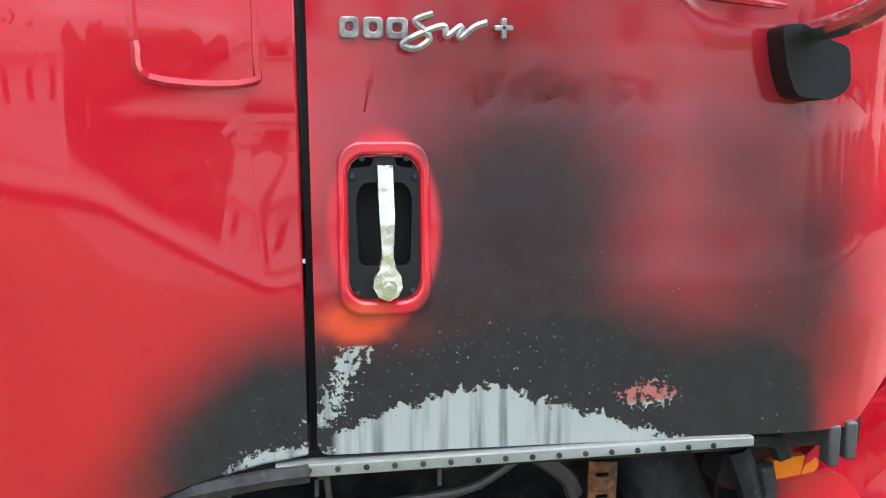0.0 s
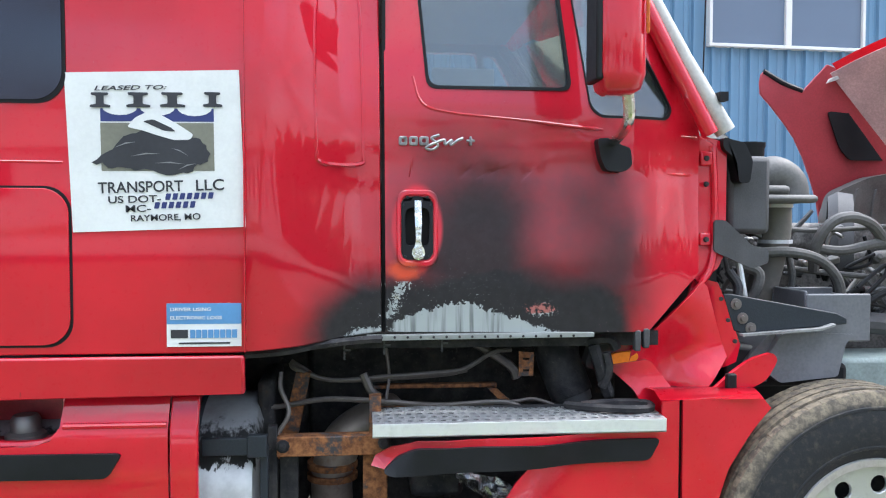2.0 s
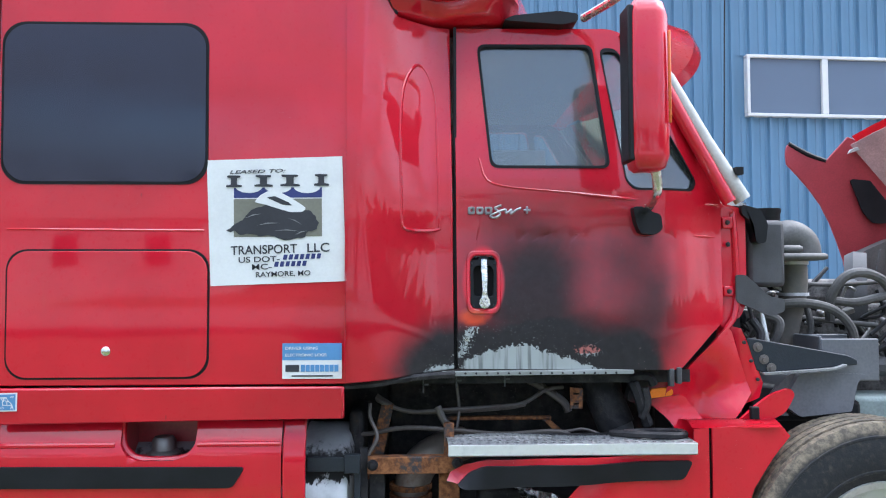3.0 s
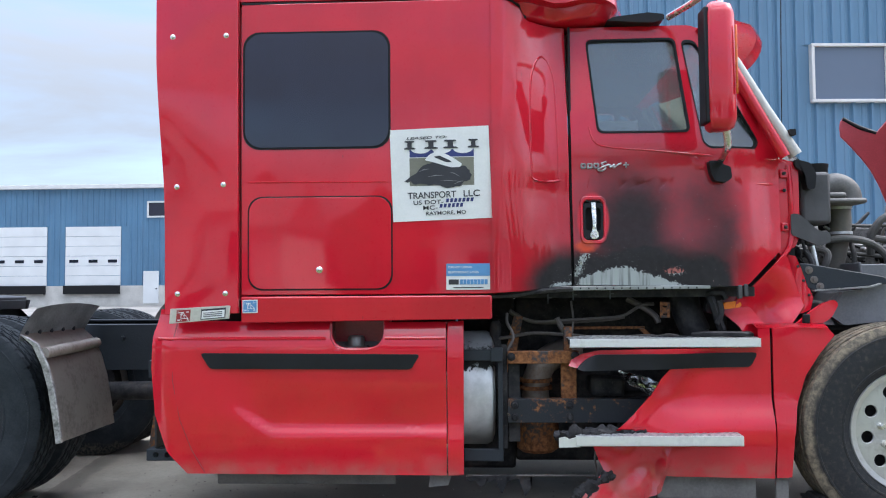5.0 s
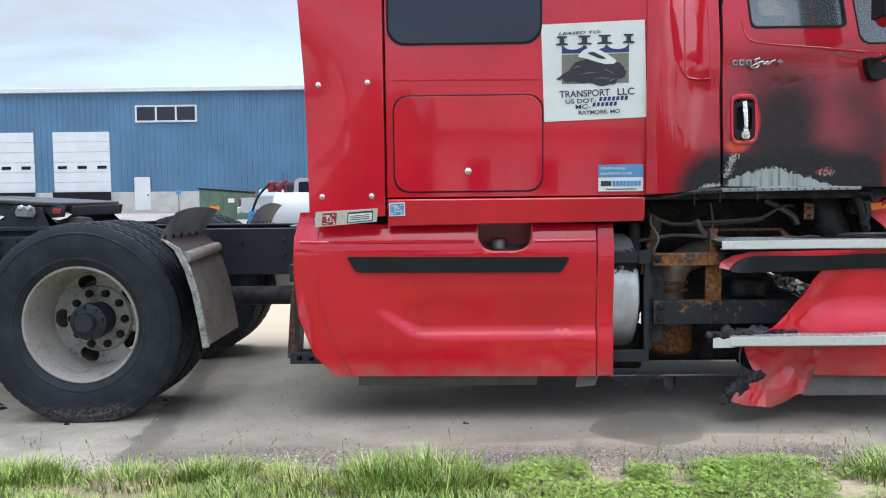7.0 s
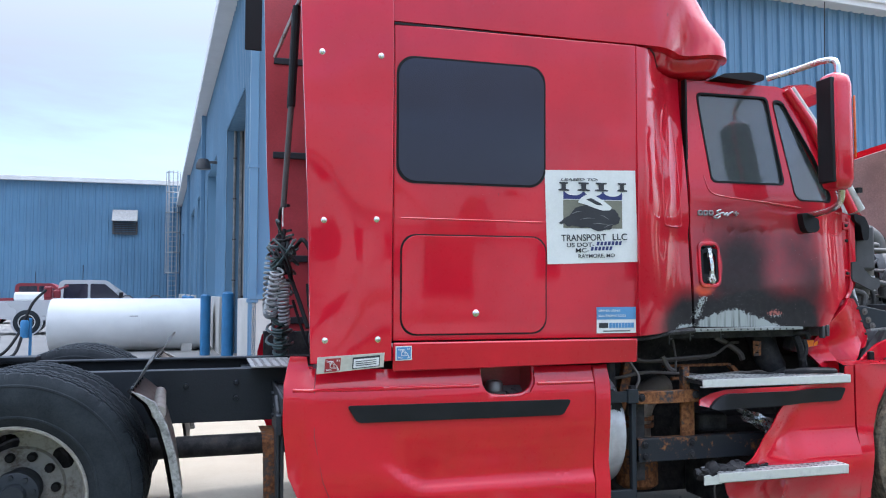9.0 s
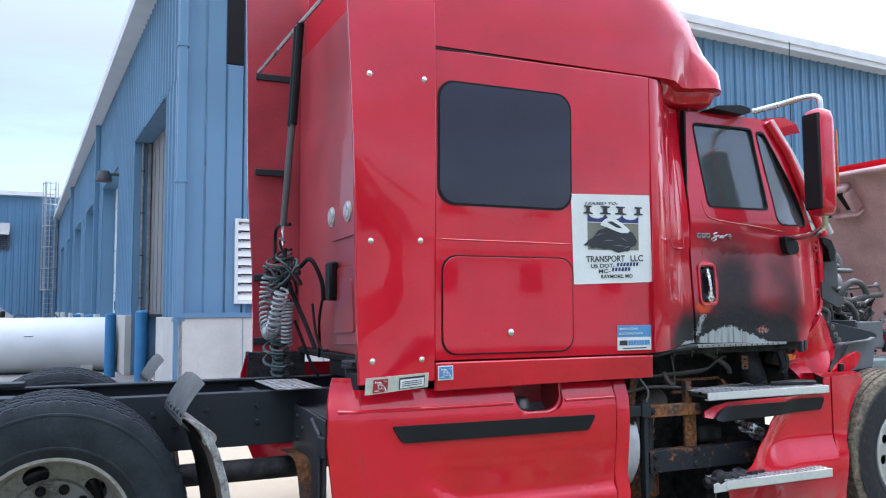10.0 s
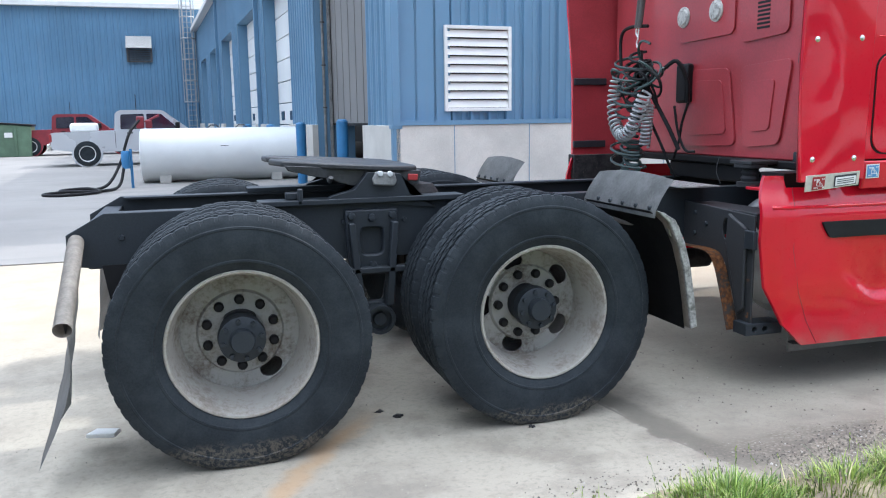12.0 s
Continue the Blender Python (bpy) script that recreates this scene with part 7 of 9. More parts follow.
lettering("MC-", -0.755, 1.546, 0.072, 0.021, INK, dec, tilt=T)
for x0, z0, n in ((-0.640, 1.583, 7), (-0.672, 1.557, 6)):
    for k in range(n):
        x, z = x0 + 0.0205 * k, z0 + 0.0205 * k * T
        flat_shape("bar", [(x, z), (x + 0.014, z), (x + 0.018, z + 0.019), (x + 0.004, z + 0.019)], BLUE_INK, dec, 0.006, "", 0.002)
lettering("RAYMORE, MO", -0.740, 1.519, 0.200, 0.022, INK, dec, tilt=T)

log = decal("logs_decal", -0.64, -0.422, 1.146, 1.276, WHITE_VINYL, sleeper, "blue and white sticker about electronic logs", 0.004)
decal("blue_field", -0.64, -0.422, 1.214, 1.276, SKY_INK, log, "", 0.005)
lettering("DRIVER USING", -0.630, 1.253, 0.118, 0.0105, WHITE_VINYL, log)
lettering("ELECTRONIC LOGS", -0.630, 1.228, 0.150, 0.0105, WHITE_VINYL, log)
decal("bar", -0.628, -0.578, 1.172, 1.197, INK, log, "", 0.006)
for k in range(8):
    decal("bar", -0.572 + 0.0175 * k, -0.557 + 0.0175 * k, 1.172, 1.197, SKY_INK, log, "", 0.006)
decal("bar", -0.605, -0.455, 1.154, 1.159, INK, log, "", 0.006)

def map_marks(x0, z0, w, h, y, year, parent):
    """White outline of a state with four letters across it, the state's letters and the year."""
    outer = [(0.16, 0.84), (0.52, 0.86), (0.60, 0.66), (0.80, 0.44), (0.88, 0.24), (0.74, 0.26), (0.30, 0.28), (0.30, 0.62)]
    cx, cz = 0.5, 0.5
    inner = [(cx + (a - cx) * 0.80, cz + (b - cz) * 0.80) for a, b in outer]
    place = lambda pts: [(x0 + a * w, z0 + b * h) for a, b in pts]
    part("map_outline", sheet(place(outer), [place(inner)], lambda x, z: y, 0.0006), WHITE_VINYL, parent)
    for text, a, b, tw, th in (("I", 0.07, 0.72, 0.04, 0.20), ("F", 0.32, 0.54, 0.15, 0.24), ("T", 0.48, 0.34, 0.18, 0.24), ("A", 0.76, 0.04, 0.20, 0.24), ("MO", 0.04, 0.05, 0.34, 0.15), (year, 0.72, 0.82, 0.22, 0.12)):
        x, z = x0 + a * w, z0 + b * h
        lettering(text, x, z, tw * w, th * h, WHITE_VINYL, parent, side_y(x, z) - y + 0.001)


sign = part("permit_plate", sheet([(-2.03, 0.985), (-1.725, 1.01), (-1.72, 1.075), (-2.025, 1.06)], [], lambda x, z: 0.952, 0.006), aluminium("plate_metal", (0.62, 0.60, 0.52), 0.4, 0.5, 0.3), truck, "metal permit plate with two stickers", 0.002)
part("sticker", sheet([(-1.995, 0.993), (-1.925, 0.998), (-1.92, 1.056), (-1.99, 1.053)], [], lambda x, z: 0.949, 0.001), RED_INK, sign, "dark red permit sticker")
map_marks(-1.990, 0.996, 0.066, 0.055, 0.9475, "21", sign)
part("sticker", sheet([(-1.87, 1.005), (-1.745, 1.015), (-1.742, 1.065), (-1.867, 1.056)], [], lambda x, z: 0.949, 0.001), INK, sign)
part("sticker", sheet([(-1.865, 1.009), (-1.749, 1.018), (-1.747, 1.055), (-1.862, 1.048)], [], lambda x, z: 0.947, 0.001), WHITE_VINYL, sign, "white permit sticker")
for k in range(3):
    part("bar", sheet([(-1.855, 1.018 + 0.009 * k), (-1.76, 1.026 + 0.009 * k), (-1.76, 1.029 + 0.009 * k), (-1.855, 1.021 + 0.009 * k)], [], lambda x, z: 0.945, 0.001), INK, sign)
tag = part("permit_tag", sheet([(-1.665, 1.035), (-1.588, 1.037), (-1.588, 1.103), (-1.665, 1.101)], [], lambda x, z: 0.972, 0.002), WHITE_VINYL, truck, "blue and white permit sticker on the sill")
part("bar", sheet([(-1.66, 1.040), (-1.593, 1.042), (-1.593, 1.098), (-1.66, 1.096)], [], lambda x, z: 0.9705, 0.001), SKY_INK, tag)
map_marks(-1.658, 1.043, 0.064, 0.052, 0.969, "22", tag)

# ---- behind the sleeper
BX = -1.742
WORK_LENS = plain("dusty_lamp_lens", (0.46, 0.45, 0.42), 0.3, spread=0.35, scale=30)
# near-black carries the shade of the void under the sleeper
DARK_MOUNT = plain("dark_mount_rubber", (0.022, 0.023, 0.025), 0.7, spread=0.4)
back = bpy.data.objects.new("back_fittings", None)
scene.collection.objects.link(back)
back.parent = truck
for y in (2.40, 2.07):
    part("work_lamp", lathe([(0.0, -0.03), (0.045, -0.028), (0.052, -0.02), (0.062, -0.018), (0.066, 0.0)], (BX, y, 1.945), "x", 28), WORK_LENS, back, "round pale work lamp")
part("vent_grille", boxes(*[(BX - 0.012, BX, 1.60, 1.70, 1.80 + 0.022 * k, 1.812 + 0.022 * k) for k in range(9)]), BLACK_PLASTIC, back, "small black vent grille")


def pressed(pts, out, r=0.05):
    """A shallow raised panel on the back wall; pts are (y, z)."""
    return part("pressed_panel", prism(soft_poly(pts, r, 6), BX - out, BX, plane="yz"), DULL_RED, back, "", 0.006)


pressed([(2.40, 1.15), (1.85, 1.17), (1.93, 1.61), (2.30, 1.62)], 0.012)
pressed([(2.31, 1.22), (1.93, 1.235), (1.985, 1.545), (2.24, 1.55)], 0.020, 0.04)
pressed([(1.775, 1.16), (1.485, 1.185), (1.41, 1.63), (1.82, 1.61)], 0.012)
pressed([(1.715, 1.25), (1.56, 1.26), (1.53, 1.53), (1.75, 1.52)], 0.020, 0.03)
pressed([(2.44, 1.79), (1.90, 1.80), (1.90, 2.40), (2.44, 2.40)], 0.010)
pressed([(1.84, 1.74), (1.45, 1.76), (1.45, 2.40), (1.84, 2.40)], 0.010)
part("cab_mount", lathe([(0.0, 0.96), (0.07, 0.96), (0.07, 0.985), (0.045, 0.99), (0.05, 1.005), (0.04, 1.02), (0.05, 1.035), (0.04, 1.05), (0.05, 1.06), (0.085, 1.065), (0.085, 1.08), (0.0, 1.08)], (-1.86, 1.56, 0), "z", 20), DARK_MOUNT, back, "rubber cab mount under the sleeper")
part("mount_bracket", boxes((-1.92, -1.70, 1.48, 1.66, 1.08, 1.10)), DARK_MOUNT, back, "", 0.004)
part("latch_cable", tube(bmesh.new(), curve([(-1.80, 1.92, 1.10), (-1.81, 1.93, 1.02), (-1.80, 1.90, 0.95)], 4), 0.0025, 6), GREY_PLASTIC, back)
part("fairing_inside", boxes((-2.12, -1.72, 3.16, 3.19, 0.90, 1.075), (-2.12, -2.09, 3.19, 3.26, 0.90, 1.075)), BURNT, back, "dark inside of the far fairing", 0.006)
part("junction_box", boxes((-1.80, -1.745, 2.28, 2.40, 1.42, 1.66)), BLACK_PLASTIC, back, "black line connector box", 0.015)
part("grab_rail", boxes((BX - 0.02, BX, 1.05, 1.10, 1.15, 2.6)), RED, back, "", 0.006)
# black here gives the sill the shade of the void
part("cross_sill", boxes((-1.755, -1.66, 1.05, 2 * CY - 1.05, 1.055, 1.10), (-1.72, -1.66, 1.74, 2.56, 0.955, 1.055)), BLACK_RUBBER, back, "dark sill below the sleeper", 0.01)
for z in (1.12, 1.57, 2.33, 3.03):
    part("stay", boxes((-2.06, -1.80, 2 * CY - 1.01, 2 * CY - 0.985, z, z + 0.05)), BLACK_STEEL, back, "black stay of the side extender", 0.006)
    part("stay", boxes((-2.06, -1.80, 0.985, 1.01, z, z + 0.05)), BLACK_STEEL, back, "", 0.006)

lines = thing("air_lines", "tangled coiled black and white air lines on a spring hanger", "hoses")
HANGER_TUBE = plain("dusty_hanger_sleeve", (0.085, 0.075, 0.072), 0.7, spread=0.3)
for dy in (0.0, -0.07):
    part("hanger_sleeve", tube(bmesh.new(), [(-2.0, 2.33 + dy, 3.11), (-2.02, 2.40 + dy * 0.8, 2.50)], 0.024, 10), BLACK_RUBBER, lines, "black rubber sleeve of the hanger")
    part("spring_tube", tube(bmesh.new(), [(-2.02, 2.40 + dy * 0.8, 2.50), (-2.055, 2.445 + dy * 0.4, 1.88)], 0.017, 10), HANGER_TUBE, lines, "dusty brown hanger spring")
    part("hook", tube(bmesh.new(), curve([(-2.055, 2.445 + dy * 0.4, 1.89), (-2.057, 2.45 + dy * 0.4, 1.85), (-2.057, 2.425, 1.82), (-2.057, 2.44, 1.79), (-2.057, 2.43, 1.76)], 4), 0.005, 6), ALU_STEP, lines)
part("hanger_rod", tube(bmesh.new(), [(-2.06, 3.20, 3.06), (-2.0, 2.33, 3.115), (-1.93, 1.2, 3.16)], 0.014, 8), BADGE, lines, "thin steel hanger rod")


def helix(path, turns, r, thick, mat, label):
    P = curve(path, 20)
    pts = []
    n = turns * 10
    for k in range(n + 1):
        f = k / n * (len(P) - 1)
        i = min(int(f), len(P) - 2)
        p = P[i].lerp(P[i + 1], f - i)
        d = (P[i + 1] - P[i]).normalized()
        a = d.cross(Vector((1, 0, 0.13))).normalized()
        b = d.cross(a)
        t = 2 * math.pi * k / 10
        pts.append(p + (a * math.cos(t) + b * math.sin(t)) * r)
    part("coil", tube(bmesh.new(), pts, thick, 6), mat, lines, label)


DARK_HOSE = plain("dark_green_hose", (0.03, 0.058, 0.055), 0.45, spread=0.3)
PALE_HOSE = plain("grey_white_hose", (0.36, 0.37, 0.37), 0.5, spread=0.2)
helix([(-2.11, 2.58, 1.57), (-2.12, 2.60, 1.45), (-2.125, 2.57, 1.31), (-2.126, 2.48, 1.225), (-2.125, 2.37, 1.26), (-2.115, 2.30, 1.37), (-2.10, 2.25, 1.48)], 24, 0.037, 0.0080, PALE_HOSE, "pale coiled air line")
helix([(-2.05, 2.30, 1.42), (-2.06, 2.29, 1.30), (-2.05, 2.33, 1.16)], 13, 0.030, 0.008, PALE_HOSE, "pale coiled air line")
rnd = random.Random(11)


def loose_coil(y, z0, z1, turns, r, thick, mat, label):
    """A stretched coil whose rings sag and differ."""
    pts = []
    for k in range(turns * 12 + 1):
        t = k / (turns * 12)
        a = 2 * math.pi * k / 12
        w = r * (1 + 0.35 * noise.noise((k * 0.11, r * 90, y * 7)))
        pts.append((-2.06 + 0.5 * w * math.cos(a), y + w * math.sin(a) + 0.03 * noise.noise((k * 0.05, 5, y)), z0 + (z1 - z0) * t + 0.022 * math.sin(a + 0.8)))
    part("coil", tube(bmesh.new(), pts, thick, 6), mat, lines, label)


loose_coil(2.50, 1.70, 1.02, 9, 0.150, 0.0085, DARK_HOSE, "stretched dark green air line")
loose_coil(2.40, 1.72, 1.36, 7, 0.105, 0.0085, BLACK_RUBBER, "stretched black air line")
loose_coil(2.47, 1.20, 0.97, 6, 0.085, 0.011, DARK_HOSE, "dark green coiled air line")
for k in range(13):
    cy, cz = rnd.gauss(2.37, 0.07), rnd.uniform(1.46, 1.70)
    a, b = rnd.uniform(0.07, 0.15), rnd.uniform(0.07, 0.14)
    ph, tw = rnd.uniform(0, 6.28), rnd.uniform(-0.6, 0.6)
    arc = rnd.uniform(3.6, 6.0)
    pts = [(-2.05 + tw * 0.15 * math.sin(ph + arc * i / 12), cy + a * math.cos(ph + arc * i / 12), cz + b * math.sin(ph + arc * i / 12)) for i in range(13)]
    part("hose_loop", tube(bmesh.new(), curve(pts, 2), rnd.choice((0.008, 0.010)), 6), rnd.choice((DARK_HOSE, BLACK_RUBBER)), lines, "tangled dark hose")
part("arch_pipe", tube(bmesh.new(), curve([(-2.03, 2.36, 1.885), (-2.05, 2.50, 1.895), (-2.06, 2.60, 1.875), (-2.06, 2.635, 1.80), (-2.06, 2.62, 1.66)], 5), 0.011, 8), BLACK_RUBBER, lines, "bent black guide arm")
for pts, r in (
    ([(-2.05, 2.40, 1.74), (-2.06, 2.36, 1.60), (-2.02, 2.28, 1.44), (-1.97, 2.20, 1.28), (-1.93, 2.14, 1.14)], 0.013),
    ([(-2.0, 2.22, 1.62), (-1.96, 2.14, 1.66), (-1.90, 2.12, 1.54), (-1.88, 2.14, 1.42)], 0.013),
    ([(-1.90, 2.10, 1.42), (-1.90, 2.16, 1.30), (-1.88, 2.22, 1.18), (-1.86, 2.30, 1.08)], 0.008),
    ([(-1.93, 2.20, 1.40), (-1.92, 2.17, 1.25), (-1.90, 2.12, 1.14), (-1.88, 2.05, 1.13)], 0.008),
    ([(-2.0, 2.34, 1.30), (-1.96, 2.28, 1.16), (-1.92, 2.25, 1.04), (-1.88, 2.24, 0.97)], 0.009),
):
    part("hanging_hose", tube(bmesh.new(), curve(pts, 5), r, 8), BLACK_RUBBER, lines, "black electric lead")

# ---- rear frame: deck, fifth wheel, mudguards
bm = sheet([(-2.28, 1.56), (-2.05, 1.56), (-2.05, 2.12), (-2.28, 2.12)], [], lambda x, z: 0, 0.006)
for v in bm.verts:
    v.co = (v.co.x, v.co.z, 0.972 - v.co.y)
rnd = random.Random(2)
for i in range(5):
    for j in range(13):
        cx, cy = -2.25 + 0.04 * i, 1.58 + 0.04 * j
        box(bm, cx - 0.011, cx + 0.011, cy - 0.003, cy + 0.003, 0.9715, 0.9745, Matrix.Translation((cx, cy, 0)) @ Matrix.Rotation(radians(45 if (i + j) % 2 else -45), 4, "Z") @ Matrix.Translation((-cx, -cy, 0)))
part("deck_plate", bm, aluminium("dull_deck", (0.42, 0.42, 0.41), 0.45, 0.6, 0.5), truck, "aluminium tread deck plate")
GUARD_RIM = plain("worn_guard_rim", (0.30, 0.295, 0.28), 0.5, 0.3, spread=0.6, scale=26, bump=0.001)
HANGER_PAINT = plain("dusty_hanger_paint", (0.31, 0.28, 0.245), 0.6, spread=0.3, scale=14)
GUARD = aluminium("mudguard_metal", (0.34, 0.31, 0.27), 0.5, 0.3, 0.5, (0.10, 0.085, 0.07))
fw = bpy.data.objects.new("fifth_wheel", None)
scene.collection.objects.link(fw)
fw.parent = truck
fw["label"] = "greasy black fifth wheel coupling plate"
fw.matrix_world = pose(-4.0, CY, 1.085, 0, 3.6, 0)
GREASE = plain("greasy_steel", (0.030, 0.031, 0.033), 0.45, spread=0.6, scale=9, bump=0.001)
plate_o = [(-0.46, -0.22), (-0.40, -0.34), (-0.10, -0.44), (0.22, -0.45), (0.40, -0.40), (0.44, -0.25), (0.44, 0.25), (0.40, 0.40), (0.22, 0.45), (-0.10, 0.44), (-0.40, 0.34), (-0.46, 0.22), (-0.44, 0.10), (-0.25, 0.05), (-0.05, 0.04), (-0.02, 0.0), (-0.05, -0.04), (-0.25, -0.05), (-0.44, -0.10)]
part("coupling_plate", prism([(x * 0.82, y) for x, y in plate_o], 0.022, 0.05, plane="xy"), GREASE, fw, "greasy black top plate", 0.008)
for s in (-1, 1):
    part("plate_skirt", prism([(-0.32, 0.03), (0.35, 0.03), (0.34, -0.035), (0.20, -0.055), (0.0, -0.055), (-0.10, -0.02), (-0.30, 0.005)], s * 0.40 - 0.012, s * 0.40 + 0.012), GREASE, fw, "", 0.004)
    part("pivot_bracket", prism([(-0.12, -0.125), (0.42, -0.145), (0.40, -0.13), (0.28, -0.085), (0.23, 0.015), (0.07, 0.015), (0.01, -0.07), (-0.10, -0.105)], s * 0.43 - 0.03, s * 0.43 + 0.03), BLACK_STEEL, fw, "black pivot bracket", 0.008)
    part("pivot_cover", prism([(0.10, -0.045), (0.20, -0.045), (0.21, -0.02), (0.195, 0.02), (0.105, 0.02), (0.09, -0.02)], s * 0.475 - 0.012, s * 0.475 + 0.012), GREY_FLAP, fw, "grey pivot cover with two bolts", 0.006)
    for bx in (0.126, 0.174):
        part("pivot_bolt", lathe([(0.0, -0.010), (0.012, -0.009), (0.014, 0.0), (0.014, 0.012)], (bx, s * 0.488, 0.012), "y", 10), ALU_TANK, fw, "bright bolt head")
for y in (1.66, 2.50):
    part("slide_base", boxes((-4.45, -3.45, y, y + 0.14, 0.951, 0.975)), BLACK_STEEL, truck, "black slide base rail", 0.003)
part("front_skirt", boxes((0.35, 0.365, -0.33, 0.33, -0.03, 0.03)), GREASE, fw, "", 0.004)
part("red_lamp", boxes((0.28, 0.33, -0.425, -0.41, -0.02, 0.012)), RED_INK, fw, "small dark red reflector", 0.004)
part("release_handle", tube(bmesh.new(), [(-0.10, -0.30, -0.02), (-0.12, -0.52, -0.03), (-0.12, -0.55, -0.01)], 0.010, 8), GREASE, fw)
part("stop_block", boxes((-4.32, -4.24, 1.70, 1.76, 0.975, 1.01), (-4.27, -4.245, 1.66, 1.685, 0.952, 1.03)), BLACK_STEEL, truck, "", 0.006)
part("axle_bump", lathe([(0.09, 0.90), (0.088, 0.98), (0.06, 1.02), (0.0, 1.03)], (-3.62, 1.86, 0), "z", 20), BURNT, truck)
for x in (-5.20, -3.95, -2.3):
    part("cross_member", boxes((x, x + 0.09, 1.73, 2.57, 0.70, 0.90)), BLACK_STEEL, truck, "", 0.005)
for x in (-3.92,):
    for s in (-1, 1):
        y = CY + s * 0.46
        hang = sheet([(x - 0.13, 0.92), (x + 0.13, 0.92), (x + 0.12, 0.66), (x + 0.11, 0.60), (x + 0.085, 0.46), (x + 0.05, 0.40), (x - 0.05, 0.40), (x - 0.085, 0.46), (x - 0.11, 0.60), (x - 0.12, 0.66)], [soft_poly([(x - 0.055, 0.83), (x + 0.055, 0.83), (x + 0.05, 0.70), (x - 0.05, 0.70)], 0.03), soft_poly([(x - 0.07, 0.60), (x + 0.07, 0.60), (x + 0.045, 0.47), (x - 0.045, 0.47)], 0.015)], lambda a, b: y - 0.02, 0.04)
        for rib in ([(x - 0.12, 0.86), (x - 0.09, 0.86), (x - 0.05, 0.45), (x - 0.09, 0.45)], [(x + 0.09, 0.86), (x + 0.12, 0.86), (x + 0.09, 0.45), (x + 0.05, 0.45)], [(x - 0.24, 0.645), (x + 0.24, 0.645), (x + 0.22, 0.615), (x - 0.22, 0.615)]):
            part("hanger_rib", prism(rib, y - 0.078, y - 0.018), BLACK_STEEL, truck, "", 0.006)
        part("suspension_hanger", hang, BLACK_STEEL, truck, "black cast suspension hanger", 0.01)
        part("bushing", lathe([(0.0, -0.03), (0.03, -0.035), (0.035, -0.02), (0.055, -0.02), (0.055, -0.055), (0.07, -0.055), (0.075, -0.045), (0.075, 0.05), (0.0, 0.06)], (x + 0.02, y - 0.03, 0.385), "y", 28), BLACK_STEEL, truck, "ring-shaped suspension bushing")
        for bx, bz in ((-0.10, 0.89), (-0.10, 0.78), (0.10, 0.89), (0.10, 0.78), (0.0, 0.88), (0.0, 0.65)):
            part("hanger_bolt", lathe([(0.0, -0.02), (0.016, -0.018), (0.02, -0.004), (0.02, 0.01)], (x + bx, y - 0.022, bz), "y", 8), BLACK_STEEL, truck)
        part("air_spring", lathe([(0.0, 0.56), (0.12, 0.56), (0.135, 0.60), (0.13, 0.66), (0.135, 0.72), (0.12, 0.75), (0.0, 0.75)], (x + 0.34, y + 0.10 if s < 0 else y - 0.10, 0), "z", 28), BLACK_RUBBER, truck, "black rubber air spring")
for x in (-3.273, -4.574):
    part("axle", lathe([(0.0, 1.3), (0.07, 1.3), (0.07, 1.95), (0.16, 2.0), (0.16, 2.3), (0.07, 2.35), (0.07, 3.0), (0.0, 3.0)], (x, 0, 0.51), "y", 20), BURNT, truck, "black drive axle")
for x, z in ((-5.05, 0.84), (-4.95, 0.80), (-4.85, 0.84), (-2.85, 0.86), (-2.75, 0.80), (-2.6, 0.87), (-2.35, 0.80), (-2.35, 0.88), (-3.75, 0.86), (-4.05, 0.86)):
    part("frame_bolt", lathe([(0.0, -0.014), (0.011, -0.013), (0.014, -0.002), (0.014, 0.01)], (x, 1.708, z), "y", 8), BLACK_STEEL, truck)
part("exhaust_pipe", tube(bmesh.new(), [(-2.9, 1.75, 0.55), (-2.0, 1.72, 0.56)], 0.055, 16), BURNT, truck, "dark exhaust pipe")

